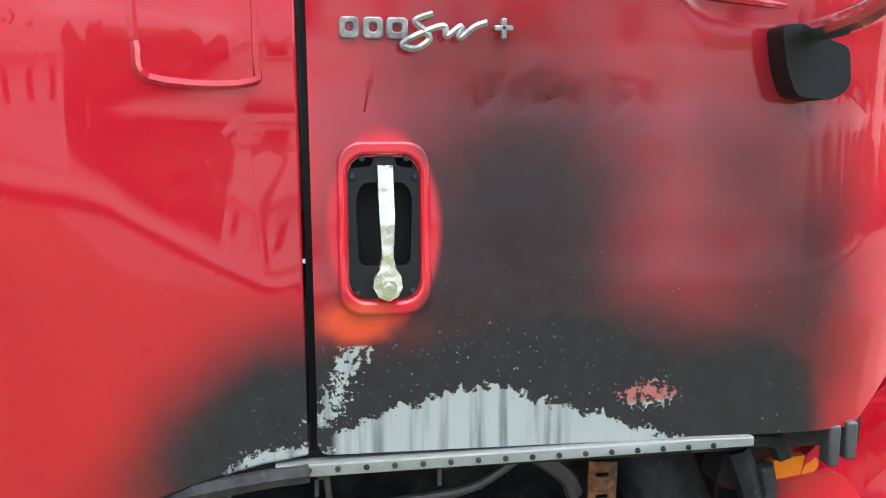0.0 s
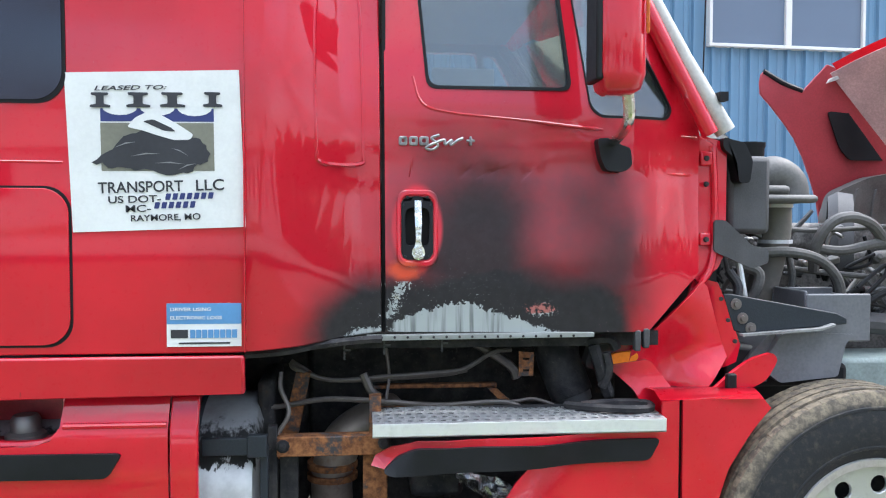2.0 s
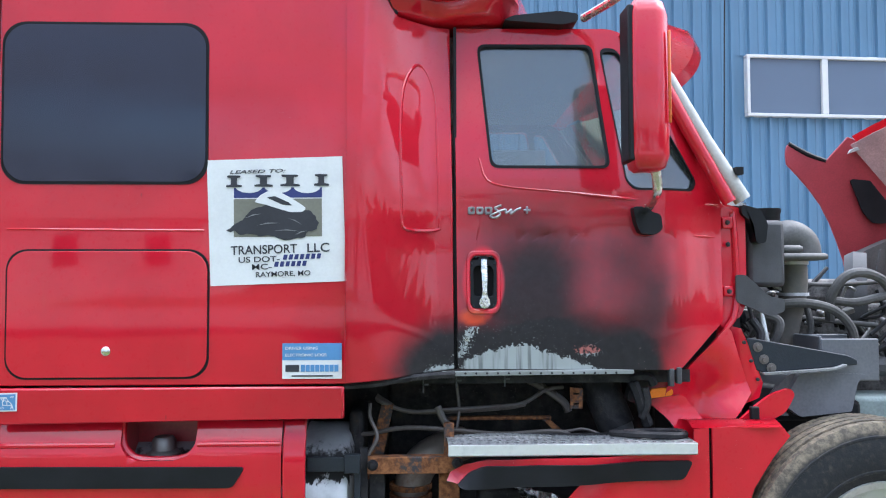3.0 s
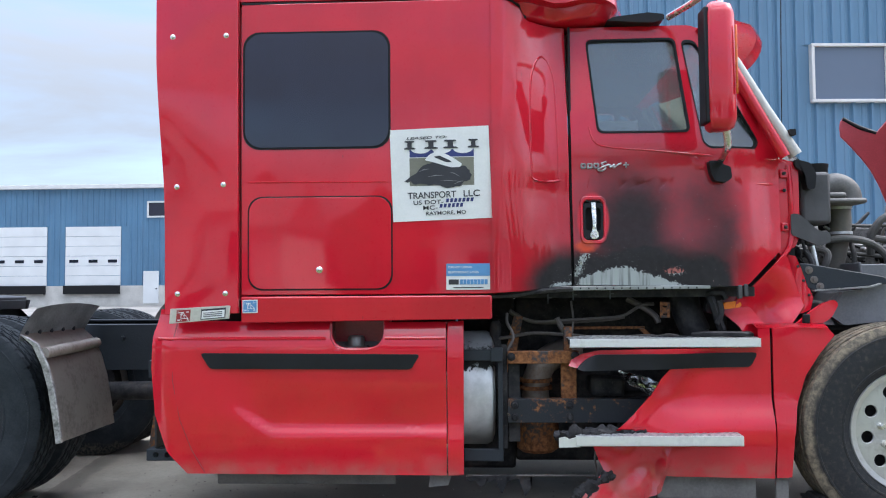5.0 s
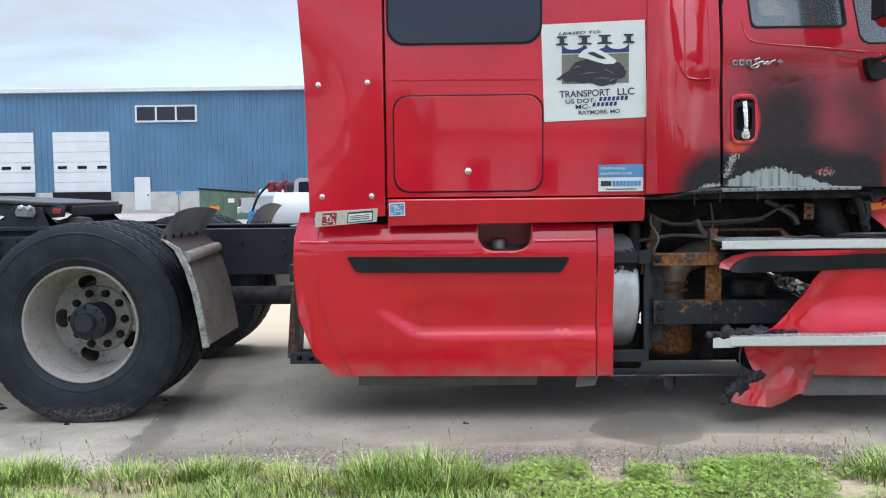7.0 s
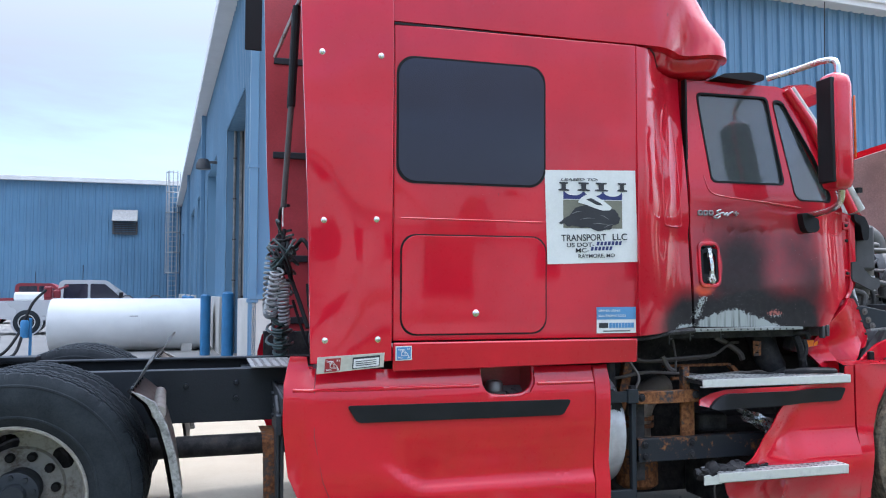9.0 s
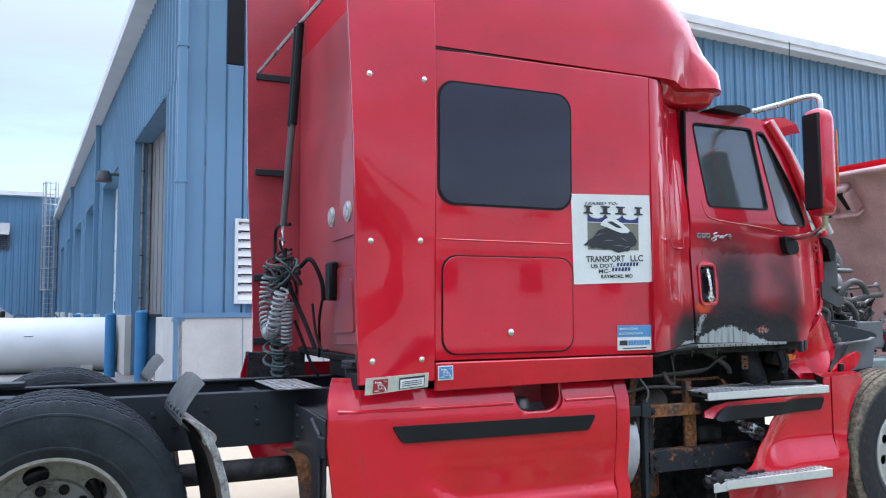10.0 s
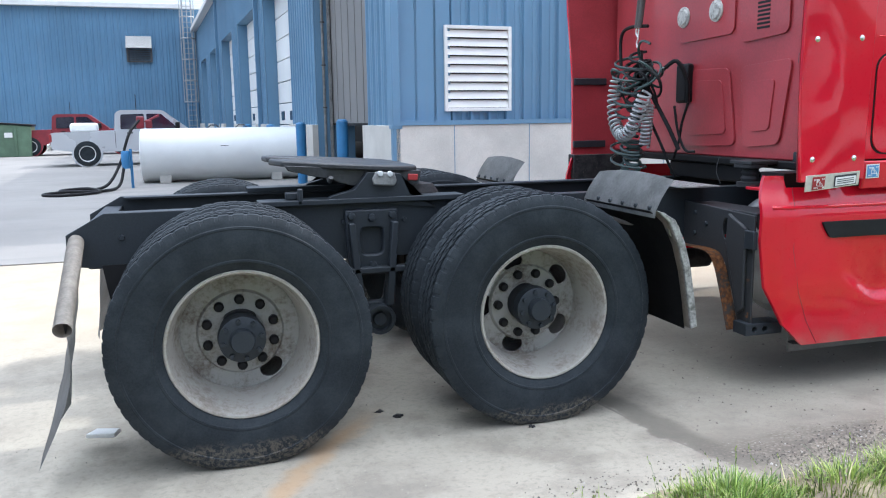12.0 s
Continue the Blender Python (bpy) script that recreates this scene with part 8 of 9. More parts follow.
for s in (-1, 1):
    def yy(v, s=s):
        return v if s < 0 else 2 * CY - v
    bm = bmesh.new()
    prof = [(-2.80, 0.935), (-2.735, 0.88), (-2.685, 0.78), (-2.65, 0.66), (-2.625, 0.52), (-2.605, 0.385)]
    rows = [[bm.verts.new((x, yy(y), z)) for y in (0.97, 1.10, 1.30, 1.50, 1.62)] for x, z in prof]
    for q, w in zip(rows, rows[1:]):
        for a in range(4):
            bm.faces.new((q[a], q[a + 1], w[a + 1], w[a]))
    bmesh.ops.solidify(bm, geom=bm.faces[:], thickness=0.012)
    guard = part("mudguard", bm, GUARD, truck, "bent grey quarter mudguard", 0.003)
    bm = bmesh.new()
    rows = [[bm.verts.new((x - 0.018, yy(y), z - 0.004)) for y in (0.985, 1.10, 1.30, 1.50, 1.61)] for x, z in prof]
    for q, w in zip(rows, rows[1:]):
        for a in range(4):
            bm.faces.new((q[a], q[a + 1], w[a + 1], w[a]))
    bmesh.ops.solidify(bm, geom=bm.faces[:], thickness=0.006)
    part("guard_lining", bm, BLACK_RUBBER, guard, "black rubber lining towards the tyre")
    rim = [(x + 0.032, z + 0.008) for x, z in reversed(prof[1:])] + [(-2.765, 0.925)]
    part("edge", prism(prof + rim, min(yy(0.958), yy(0.976)), max(yy(0.958), yy(0.976))), GUARD_RIM, guard, "worn pale turned-out rim", 0.004)
    bm = bmesh.new()
    prof = [(-2.805, 0.90), (-2.80, 0.935), (-2.775, 0.985), (-2.745, 1.03), (-2.715, 1.065)]
    rows = [[bm.verts.new((x, yy(y), z + 0.022 * (1 - ((y - 1.3) / 0.34) ** 2) * (z > 0.99))) for y in (0.965, 1.1, 1.25, 1.4, 1.55, 1.65)] for x, z in prof]
    for q, w in zip(rows, rows[1:]):
        for a in range(5):
            bm.faces.new((q[a], q[a + 1], w[a + 1], w[a]))
    bmesh.ops.solidify(bm, geom=bm.faces[:], thickness=0.008)
    # the black rubber's sheen is put into this grey colour
    part("rubber_flap", bm, GREY_FLAP, guard, "curled black rubber extension")
    for k in range(5):
        part("rivet", lathe([(0.0, -0.012), (0.010, -0.010), (0.012, 0.004)], (-2.795, yy(1.02 + 0.12 * k), 0.94), "x", 8), BLACK_STEEL, guard)
    part("guard_arm", tube(bmesh.new(), [(-2.69, yy(0.99), 0.838), (-2.72, yy(1.62), 0.85)], 0.030, 16), GUARD, guard, "tubular mudguard arm")
    # rear flap on its bent hanger
    bm = tube(bmesh.new(), [(-5.24, yy(1.72), 0.83), (-5.22, yy(1.47), 0.80), (-5.219, yy(1.455), 0.795), (-5.215, yy(1.02), 0.60)], 0.034, 20, False)
    bmesh.ops.solidify(bm, geom=bm.faces[:], thickness=0.004)
    hanger = part("flap_hanger", bm, HANGER_PAINT, truck, "mitred hollow tube that holds the mud flap")
    bm = bmesh.new()
    rows = []
    for i in range(8):
        t = i / 7
        rows.append([bm.verts.new((-5.22 - 0.10 * t * t + 0.03 * math.sin(3 * u + 4 * t), yy(1.05 + 0.55 * u), 0.64 + 0.17 * u - (0.58 + 0.10 * u) * t)) for u in (0, 0.25, 0.5, 0.75, 1)])
    for q, w in zip(rows, rows[1:]):
        for a in range(4):
            bm.faces.new((q[a], q[a + 1], w[a + 1], w[a]))
    bmesh.ops.solidify(bm, geom=bm.faces[:], thickness=0.008)
    part("rear_flap", bm, GREY_FLAP, hanger, "hanging dusty grey rubber mud flap")
part("tail_shred", prism([(-5.14, 0.72), (-5.02, 0.72), (-5.06, 0.60), (-5.09, 0.46), (-5.12, 0.58)], 1.70, 1.72), BLACK_RUBBER, truck)
# carrier of the tank fairing
CARRIER = rusty("dusty_carrier_steel", 0.10, (0.026, 0.027, 0.029))
web = [(1.705, 0.885), (1.12, 0.862), (1.12, 0.29), (1.205, 0.285), (1.27, 0.46), (1.335, 0.60), (1.42, 0.655), (1.705, 0.65)]
hole = [(1.335 + 0.03 * math.cos(a), 0.775 + 0.055 * math.sin(a)) for a in [math.pi * i / 8 for i in range(16)]]
bm = sheet(web, [hole], lambda a, b: 0.0, 0.012)
for v in bm.verts:
    v.co = (-2.165 + v.co.y, v.co.x, v.co.z)
part("fairing_carrier", bm, CARRIER, truck, "black rusty carrier plate behind the fairing", 0.003)
part("carrier_flange", boxes((-2.153, -1.98, 1.12, 1.71, 0.862, 0.874)), CARRIER, truck, "", 0.003)
bm = bmesh.new()
low_edge = curve([(1.205, 0, 0.285), (1.27, 0, 0.46), (1.335, 0, 0.60), (1.42, 0, 0.655), (1.705, 0, 0.65)], 5)
rows = [[bm.verts.new((x, p.x, p.z)) for x in (-2.235, -2.165)] for p in low_edge]
for q, w in zip(rows, rows[1:]):
    bm.faces.new((q[0], q[1], w[1], w[0]))
bmesh.ops.solidify(bm, geom=bm.faces[:], thickness=0.010)
part("carrier_lip", bm, rusty("rusted_gusset", 0.30, (0.05, 0.046, 0.042)), truck, "rust-edged lower lip of the carrier")
part("carrier_rib", prism([(1.30, 0.86), (1.16, 0.80), (1.16, 0.40), (1.20, 0.36), (1.25, 0.52), (1.31, 0.70)], -2.185, -2.165, plane="yz"), CARRIER, truck, "", 0.008)
part("carrier_foot", sheet([(-2.20, 0.275), (-1.99, 0.275), (-1.99, 0.335), (-2.20, 0.335)], [[(x + 0.014 * math.cos(a), 0.305 + 0.014 * math.sin(a)) for a in [math.pi * i / 6 for i in range(12)]] for x in (-2.15, -2.09)], lambda x, z: 1.10, 0.10), BLACK_STEEL, truck, "black bracket with two holes", 0.003)
part("carrier_channel", boxes((-2.19, -2.165, 1.09, 1.16, 0.70, 0.79)), BLACK_STEEL, truck, "", 0.004)
for y, z in ((1.50, 0.78), (1.60, 0.72), (1.60, 0.83)):
    part("bolt", lathe([(0.0, -0.012), (0.011, -0.011), (0.013, 0.0)], (-2.165, y, z), "x", 8), BLACK_STEEL, truck)


# ---------------------------------------------------------------- things round the truck
chock = thing("wheel_chock", "black ribbed rubber wheel chock by the front tyre", "chock")
bm = prism([(1.04, 0.0), (1.30, 0.0), (1.21, 0.17), (1.17, 0.17)], 0.96, 1.16)
part("body", bm, BLACK_RUBBER, chock, "", 0.006)
for k in range(5):
    z = 0.02 + 0.03 * k
    part("rib", boxes((1.045 + 0.024 * k, 1.065 + 0.024 * k, 0.952, 1.168, z, z + 0.014)), BLACK_RUBBER, chock)
    part("rib", boxes((1.275 - 0.018 * k, 1.295 - 0.018 * k, 0.952, 1.168, z, z + 0.014)), BLACK_RUBBER, chock)
chock.location = (0, 0, ground_height(1.17, 1.05) - 0.004)

# white fuel tank on the yard
ft = thing("storage_tank", "long white steel fuel tank lying on low saddles", "tank")
A, Bp = Vector((-5.90, 17.25, 0.61)), Vector((-2.47, 17.15, 0.61))
L = (Bp - A).length
part("shell", lathe([(0.0, 0.0), (0.58, 0.0), (0.60, 0.02), (0.60, L - 0.02), (0.58, L), (0.0, L)], (0, 0, 0), "x", 40), WHITE_PAINT, ft)
for s in (0.5, L - 0.5):
    part("saddle", boxes((s - 0.12, s + 0.12, -0.42, 0.42, -0.62, -0.40)), BASE_WALL, ft, "", 0.01)
part("band", lathe([(0.60, L * 0.56), (0.606, L * 0.56), (0.606, L * 0.56 + 0.02), (0.60, L * 0.56 + 0.02)], (0, 0, 0), "x", 40, None, None, False), WHITE_PAINT, ft)
for u in (0.60, 0.42):
    part("ring_handle", tube(bmesh.new(), [(L * u, 0, 0.59), (L * u + 0.08, 0, 0.66), (L * u + 0.20, 0, 0.66), (L * u + 0.28, 0, 0.59)], 0.015, 6), GREY_PLASTIC, ft)
part("bar", boxes((L * 0.50, L * 0.55, -0.575, -0.55, 0.20, 0.215)), INK, ft)
ft.matrix_world = Matrix.Translation(A) @ Matrix.Rotation(math.atan2(Bp.y - A.y, Bp.x - A.x), 4, "Z")
pump = thing("fuel_pump", "red hand pump on the tank with a long black hose", "pump")
part("pump_body", boxes((-5.92, -5.76, 16.35, 16.55, 1.22, 1.48), (-5.74, -5.60, 16.4, 16.52, 1.22, 1.40)), DARK_RED, pump, "dark red pump body", 0.03)
part("pump_lever", tube(bmesh.new(), [(-5.75, 16.45, 1.36), (-5.45, 16.45, 1.50)], 0.025, 8), DARK_RED, pump)
part("filter", lathe([(0.0, 0.42), (0.08, 0.42), (0.085, 0.45), (0.085, 0.74), (0.06, 0.78), (0.0, 0.78)], (-6.12, 15.6, 0), "z", 18), BLUE_PAINT, pump, "blue filter canister")
part("filter_post", tube(bmesh.new(), [(-6.02, 15.65, 0.0), (-6.02, 15.65, 0.82)], 0.03, 8), BLUE_PAINT, pump, "blue post")
part("hose", tube(bmesh.new(), curve([(-5.85, 16.2, 1.40), (-6.05, 15.9, 1.1), (-6.25, 15.7, 0.5), (-6.5, 15.4, 0.10), (-6.9, 15.1, 0.04), (-7.35, 14.7, 0.04), (-7.5, 14.3, 0.04), (-7.2, 14.05, 0.04), (-6.75, 14.2, 0.045), (-6.55, 14.6, 0.05), (-6.8, 14.9, 0.09), (-7.2, 14.6, 0.09), (-7.1, 14.25, 0.09), (-6.5, 14.7, 0.05), (-6.25, 15.3, 0.10), (-6.15, 15.6, 0.5)], 8), 0.03, 8), BLACK_RUBBER, pump, "black fuel hose")


def bollard(x, y, h):
    b = thing("bollard", "blue painted steel bollard by the bay door", "bollard", "bollards")
    part("post", lathe([(0.0, 0.0), (0.105, 0.0), (0.105, h - 0.03), (0.08, h), (0.0, h + 0.015)], (x, y, 0), "z", 20), BLUE_PAINT, b)
    return b


for x, y, h in ((-2.57, 15.3, 1.3), (-2.17, 12.5, 1.35), (-2.95, 18.3, 1.25), (-3.2, 23.0, 1.25)):
    bollard(x, y, h)

# pickups by the far hall
def pickup(name, label, m, paint, bed=True):
    p = thing(name, label, "pickup truck")
    body = prism(soft_poly([(-2.75, 0.55), (-2.78, 1.05), (-0.85, 1.10), (-0.80, 1.10), (2.60, 1.10), (2.75, 0.95), (2.78, 0.50), (2.0, 0.45), (-2.0, 0.45)], 0.08), -0.95, 0.95)
    part("body", body, paint, p, "", 0.04)
    cab = prism(soft_poly([(-0.92, 1.06), (-0.86, 1.66), (-0.72, 1.74), (0.55, 1.73), (1.38, 1.10)], 0.10), -0.85, 0.85)
    part("cab", cab, paint, p, "", 0.05)
    for s in (-1, 1):
        part("window", sheet(soft_poly([(-0.74, 1.14), (-0.71, 1.60), (-0.02, 1.62), (-0.02, 1.14)], 0.05), [], lambda x, z: s * 0.862 - 0.006, 0.012), DARK_GLASS, p)
        part("window", sheet(soft_poly([(0.06, 1.14), (0.06, 1.62), (0.50, 1.61), (1.02, 1.14)], 0.05), [], lambda x, z: s * 0.862 - 0.006, 0.012), DARK_GLASS, p)
        for x in (-1.75, 1.85):
            w = part("wheel", lathe([(0.22, -0.13), (0.30, -0.14), (0.38, -0.12), (0.40, -0.08), (0.40, 0.08), (0.38, 0.12), (0.22, 0.13)], (x, s * 0.86, 0.40), "y", 32), RUBBER, p, "black tyre")
            part("rim", lathe([(0.0, -0.10), (0.08, -0.11), (0.22, -0.13), (0.25, -0.14), (0.25, 0.14), (0.0, 0.11)], (x, s * 0.86, 0.40), "y", 24), ALU_WHEEL, w, "alloy rim")
            part("arch", lathe([(0.41, -0.10), (0.455, -0.10), (0.455, 0.10), (0.41, 0.10)], (x, s * 0.86, 0.42), "y", 32), paint, p)
    part("door_gap", boxes((-0.915, -0.900, -0.953, -0.945, 0.56, 1.08), (0.02, 0.035, -0.953, -0.945, 0.56, 1.08)), BLACK_RUBBER, p)
    part("side_mirror", boxes((0.92, 1.05, -1.10, -0.90, 1.14, 1.34)), BLACK_PLASTIC, p, "black side mirror", 0.03)
    part("aerial", tube(bmesh.new(), [(-0.2, 0.0, 1.73), (-0.2, 0.0, 2.25)], 0.012, 6), BLACK_RUBBER, p)
    part("bumper", boxes((-2.88, -2.74, -0.9, 0.9, 0.50, 0.72)), CHROME, p, "chrome bumper", 0.03)
    part("tail_lamp", boxes((-2.80, -2.72, -0.955, -0.80, 0.78, 1.02)), RED_INK, p, "", 0.01)
    part("door_handle", boxes((-0.55, -0.38, -0.97, -0.945, 1.0, 1.04)), BLACK_PLASTIC, p)
    p.matrix_world = m
    return p


pickup("pickup_truck", "silver pickup truck parked by the far hall", pose(-6.35, 26.4, 0.012, 0, 0, 6), SILVER_PAINT)
pickup("pickup_truck", "red pickup truck parked behind the silver one", pose(-9.7, 36.5, 0.012, 0, 0, 4), DARK_RED)
cont = thing("water_container", "white plastic container in the truck bed", "container")
part("body", boxes((-8.55, -7.75, 26.0, 26.7, 1.06, 1.36)), WHITE_VINYL, cont, "", 0.08)
dump = thing("dumpster", "green steel dumpster with lids and a pale sticker", "dumpster")
dm = pose(-12.4, 36.0, -0.085, 0, 0, 5)
part("bin", prism([(-1.3, 0.1), (1.0, 0.1), (1.05, 1.35), (-1.3, 1.55)], -0.9, 0.9), GREEN_PAINT, dump, "", 0.02)
part("lid", prism([(-1.35, 1.55), (1.1, 1.36), (1.1, 1.42), (-1.35, 1.62)], -0.95, 0.95), BLACK_PLASTIC, dump, "dark plastic lid", 0.01)
for x in (-1.0, -0.3, 0.4):
    part("rib", boxes((x, x + 0.1, -0.96, -0.9, 0.15, 1.3)), GREEN_PAINT, dump, "", 0.01)
part("sticker", boxes((0.05, 0.35, -0.972, -0.962, 0.9, 1.1)), WHITE_VINYL, dump)
part("sticker", boxes((-0.8, -0.35, -0.972, -0.962, 0.55, 0.75)), AMBER, dump)
dump.matrix_world = dm

for x, z, w, h, mat, label in ((-16.55, 1.36, 0.36, 0.28, WHITE_VINYL, "small white sign with red marks on a thin stake"), (-18.1, 1.40, 0.30, 0.30, SKY_INK, "small blue sign on a thin stake"), (-14.75, 1.20, 0.34, 0.28, SKY_INK, "small blue sign on a thin stake"), (-14.0, 1.14, 0.36, 0.28, SKY_INK, "small blue sign on a thin stake")):
    sg = thing("stake_sign", label, "sign", "yard signs")
    part("stake", boxes((x - 0.02, x + 0.02, 45.0, 45.04, 0.0, z - h / 2)), GREY_PLASTIC, sg)
    face = part("board", boxes((x - w / 2, x + w / 2, 44.97, 45.0, z - h / 2, z + h / 2)), mat, sg, "", 0.01)
    if mat is WHITE_VINYL:
        for dx in (-0.08, 0.08):
            part("mark", boxes((x + dx - 0.05, x + dx + 0.05, 44.96, 44.968, z - 0.05, z + 0.06)), RED_INK, face)

# roof ladder, heater hood and doors of the far hall
lad = thing("roof_ladder", "grey caged steel roof ladder on the far hall", "ladder")
LX, LY = -4.85, FAR_Y - 0.7
for dx in (-0.25, 0.25):
    part("rail", boxes((LX + dx - 0.03, LX + dx + 0.03, LY - 0.03, LY + 0.03, 0.6, 9.3)), GALVANISED, lad)
for k in range(26):
    part("rung", boxes((LX - 0.25, LX + 0.25, LY - 0.015, LY + 0.015, 0.8 + 0.32 * k, 0.83 + 0.32 * k)), GALVANISED, lad)
for k in range(6):
    z = 2.6 + 1.3 * k
    hoop = [(LX + 0.42 * math.cos(a), LY - 0.25 - 0.55 * math.sin(a), z) for a in [math.pi * i / 10 for i in range(11)]]
    part("hoop", tube(bmesh.new(), hoop, 0.035, 6), GALVANISED, lad)
for a in (0.0, 0.8, 1.57, 2.34, 3.14):
    x, y = LX + 0.42 * math.cos(a), LY - 0.25 - 0.55 * math.sin(a)
    part("cage_bar", boxes((x - 0.025, x + 0.025, y - 0.025, y + 0.025, 2.6, 9.2)), GALVANISED, lad)
hv = thing("wall_louvre", "grey hooded louvre on the far hall", "vent")
part("hood", prism([(FAR_Y - 0.55, 5.95), (FAR_Y - 0.05, 6.70), (FAR_Y - 0.05, 5.95)], -8.58, -7.06, plane="yz"), GUARD_RIM, hv)
part("frame", boxes((-8.58, -8.48, FAR_Y - 0.12, FAR_Y, 5.10, 5.95), (-7.16, -7.06, FAR_Y - 0.12, FAR_Y, 5.10, 5.95), (-8.48, -7.16, FAR_Y - 0.12, FAR_Y, 5.10, 5.18)), GREY_PLASTIC, hv)
for k in range(6):
    part("slat", boxes((-8.48, -7.16, FAR_Y - 0.10, FAR_Y - 0.02, 5.22 + 0.12 * k, 5.27 + 0.12 * k)), GREY_PLASTIC, hv)
for x0 in (-29.64, -35.0):
    d = thing("dock_door", "white sectional dock door with three small windows", "door", "dock doors")
    for i in range(6):
        part("door_panel", boxes((x0, x0 + 4.0, FAR_Y - 0.02, FAR_Y + 0.06, 1.5 + 0.7 * i + 0.01, 2.2 + 0.7 * i - 0.01)), WHITE_DOOR, d, "", 0.01)
    for i in range(3):
        part("window", boxes((x0 + 0.3 + 1.4 * i, x0 + 0.95 + 1.4 * i, FAR_Y - 0.04, FAR_Y, 3.12, 3.34)), DARK_GLASS, d)
    part("dock_buffer", boxes((x0, x0 + 4.0, FAR_Y - 0.3, FAR_Y - 0.06, 0.9, 1.5)), BLACK_RUBBER, d)
man = thing("door_1", "white steel side door in the far hall", "door", kind="structure")
part("leaf", boxes((-23.95, -22.85, FAR_Y - 0.10, FAR_Y - 0.02, 0.2, 2.5)), WHITE_DOOR, man, "", 0.01)
part("door_handle", boxes((-23.05, -22.95, FAR_Y - 0.16, FAR_Y - 0.10, 1.2, 1.3)), GREY_PLASTIC, man)
fw2 = thing("window_2", "strip window with three grey panes in the far hall", "window", kind="structure")
part("window_frame", boxes((-23.75, -19.45, FAR_Y - 0.06, FAR_Y + 0.05, 6.30, 6.42), (-23.75, -19.45, FAR_Y - 0.06, FAR_Y + 0.05, 7.36, 7.48), *[(-23.75 + 1.40 * k, -23.63 + 1.40 * k, FAR_Y - 0.06, FAR_Y + 0.05, 6.42, 7.36) for k in range(4)]), WHITE_TRIM, fw2)
for k in range(3):
    part("pane", boxes((-23.63 + 1.40 * k, -22.35 + 1.40 * k, FAR_Y - 0.02, FAR_Y + 0.03, 6.42, 7.36)), DARK_GLASS, fw2)
wl_ = thing("wall_lamp", "grey wall lamp beside the bay doors", "lamp")
part("lamp_arm", boxes((-0.28, 0.05, 8.68, 8.74, 4.60, 4.66)), GREY_PLASTIC, wl_)
part("lamp_head", lathe([(0.0, 4.72), (0.12, 4.70), (0.18, 4.55), (0.18, 4.45), (0.0, 4.44)], (-0.30, 8.71, 0), "z", 18), GREY_PLASTIC, wl_, "grey lamp head")
wl_.matrix_world = BTURN
dsp = thing("downspout", "blue square downspout at the workshop corner", "downspout")
part("pipe", boxes((-0.06, 0.06, -0.14, -0.02, 0.05, ROOF_Z)), BLUE_SIDING, dsp, "", 0.01)
for z in (1.2, 3.2, 5.2):
    part("bracket", boxes((-0.08, 0.08, -0.15, -0.01, z, z + 0.05)), BLUE_SIDING, dsp)
part("outlet", boxes((-0.06, 0.06, -0.30, -0.02, 0.0, 0.10)), BLUE_SIDING, dsp, "", 0.01)
dsp.matrix_world = BTURN
for y0 in (14.3, 28.1):
    d2 = thing("downspout", "blue square downspout on the bay side", "downspout", "downspouts")
    part("pipe", boxes((-0.10, 0.03, y0, y0 + 0.12, 0.05, ROOF_Z)), BLUE_SIDING, d2, "", 0.01)
    for z in (1.2, 3.2, 5.2):
        part("bracket", boxes((-0.115, 0.03, y0 - 0.02, y0 + 0.14, z, z + 0.05)), BLUE_SIDING, d2)
    d2.matrix_world = BTURN
# dark clods of dirt between the wheels
for cx, cy, n in ((-3.88, 1.39, 9), (-3.95, 1.48, 5), (-3.35, 1.05, 3), (-3.0, 1.5, 3), (-1.3, 0.95, 3)):
    cl = thing("dirt_clod", "dark crumbled clod of dirt on the concrete", "dirt", "dirt clods")
    bm = bmesh.new()
    r = bmesh.ops.create_icosphere(bm, subdivisions=2, radius=0.007 + 0.0012 * n, matrix=pose(cx, cy, ground_height(cx, cy) + 0.004) @ Matrix.Diagonal((1.4, 0.9, 0.5, 1)))
    for v in r["verts"]:
        v.co += 0.014 * noise.noise_vector(v.co * 90)
    part("clod", bm, BURNT, cl)
deb = thing("litter", "crumpled white scrap on the concrete", "litter")
part("scrap", prism([(-5.24, 1.50), (-5.12, 1.47), (-5.10, 1.53), (-5.20, 1.56)], 0.0, 0.02, plane="xy"), WHITE_VINYL, deb, "", 0.004)

# woods and yard edge behind the viewer close the horizon
LEAF_FAR = plain("far_woods", (0.045, 0.075, 0.03), 0.9, spread=0.5, scale=0.4)
rnd = random.Random(21)
bm = bmesh.new()
for k in range(220):
    a = radians(rnd.uniform(170, 370))
    d = rnd.uniform(62, 75)
    x, y = d * math.cos(a), d * math.sin(a)
    h = rnd.uniform(3, 8)
    m = pose(x, y, h * 0.45, rnd.uniform(0, 30), rnd.uniform(0, 30), rnd.uniform(0, 360)) @ Matrix.Diagonal((rnd.uniform(2, 4), rnd.uniform(2, 4), h * 0.6, 1))
    r = bmesh.ops.create_icosphere(bm, subdivisions=1, radius=1.0, matrix=m)
    for v in r["verts"]:
        v.co += Vector((rnd.uniform(-0.7, 0.7), rnd.uniform(-0.7, 0.7), rnd.uniform(-0.7, 0.7)))
tagged(part("far_woods", bm, LEAF_FAR), "dark green line of far trees", "woods", "", "stuff")


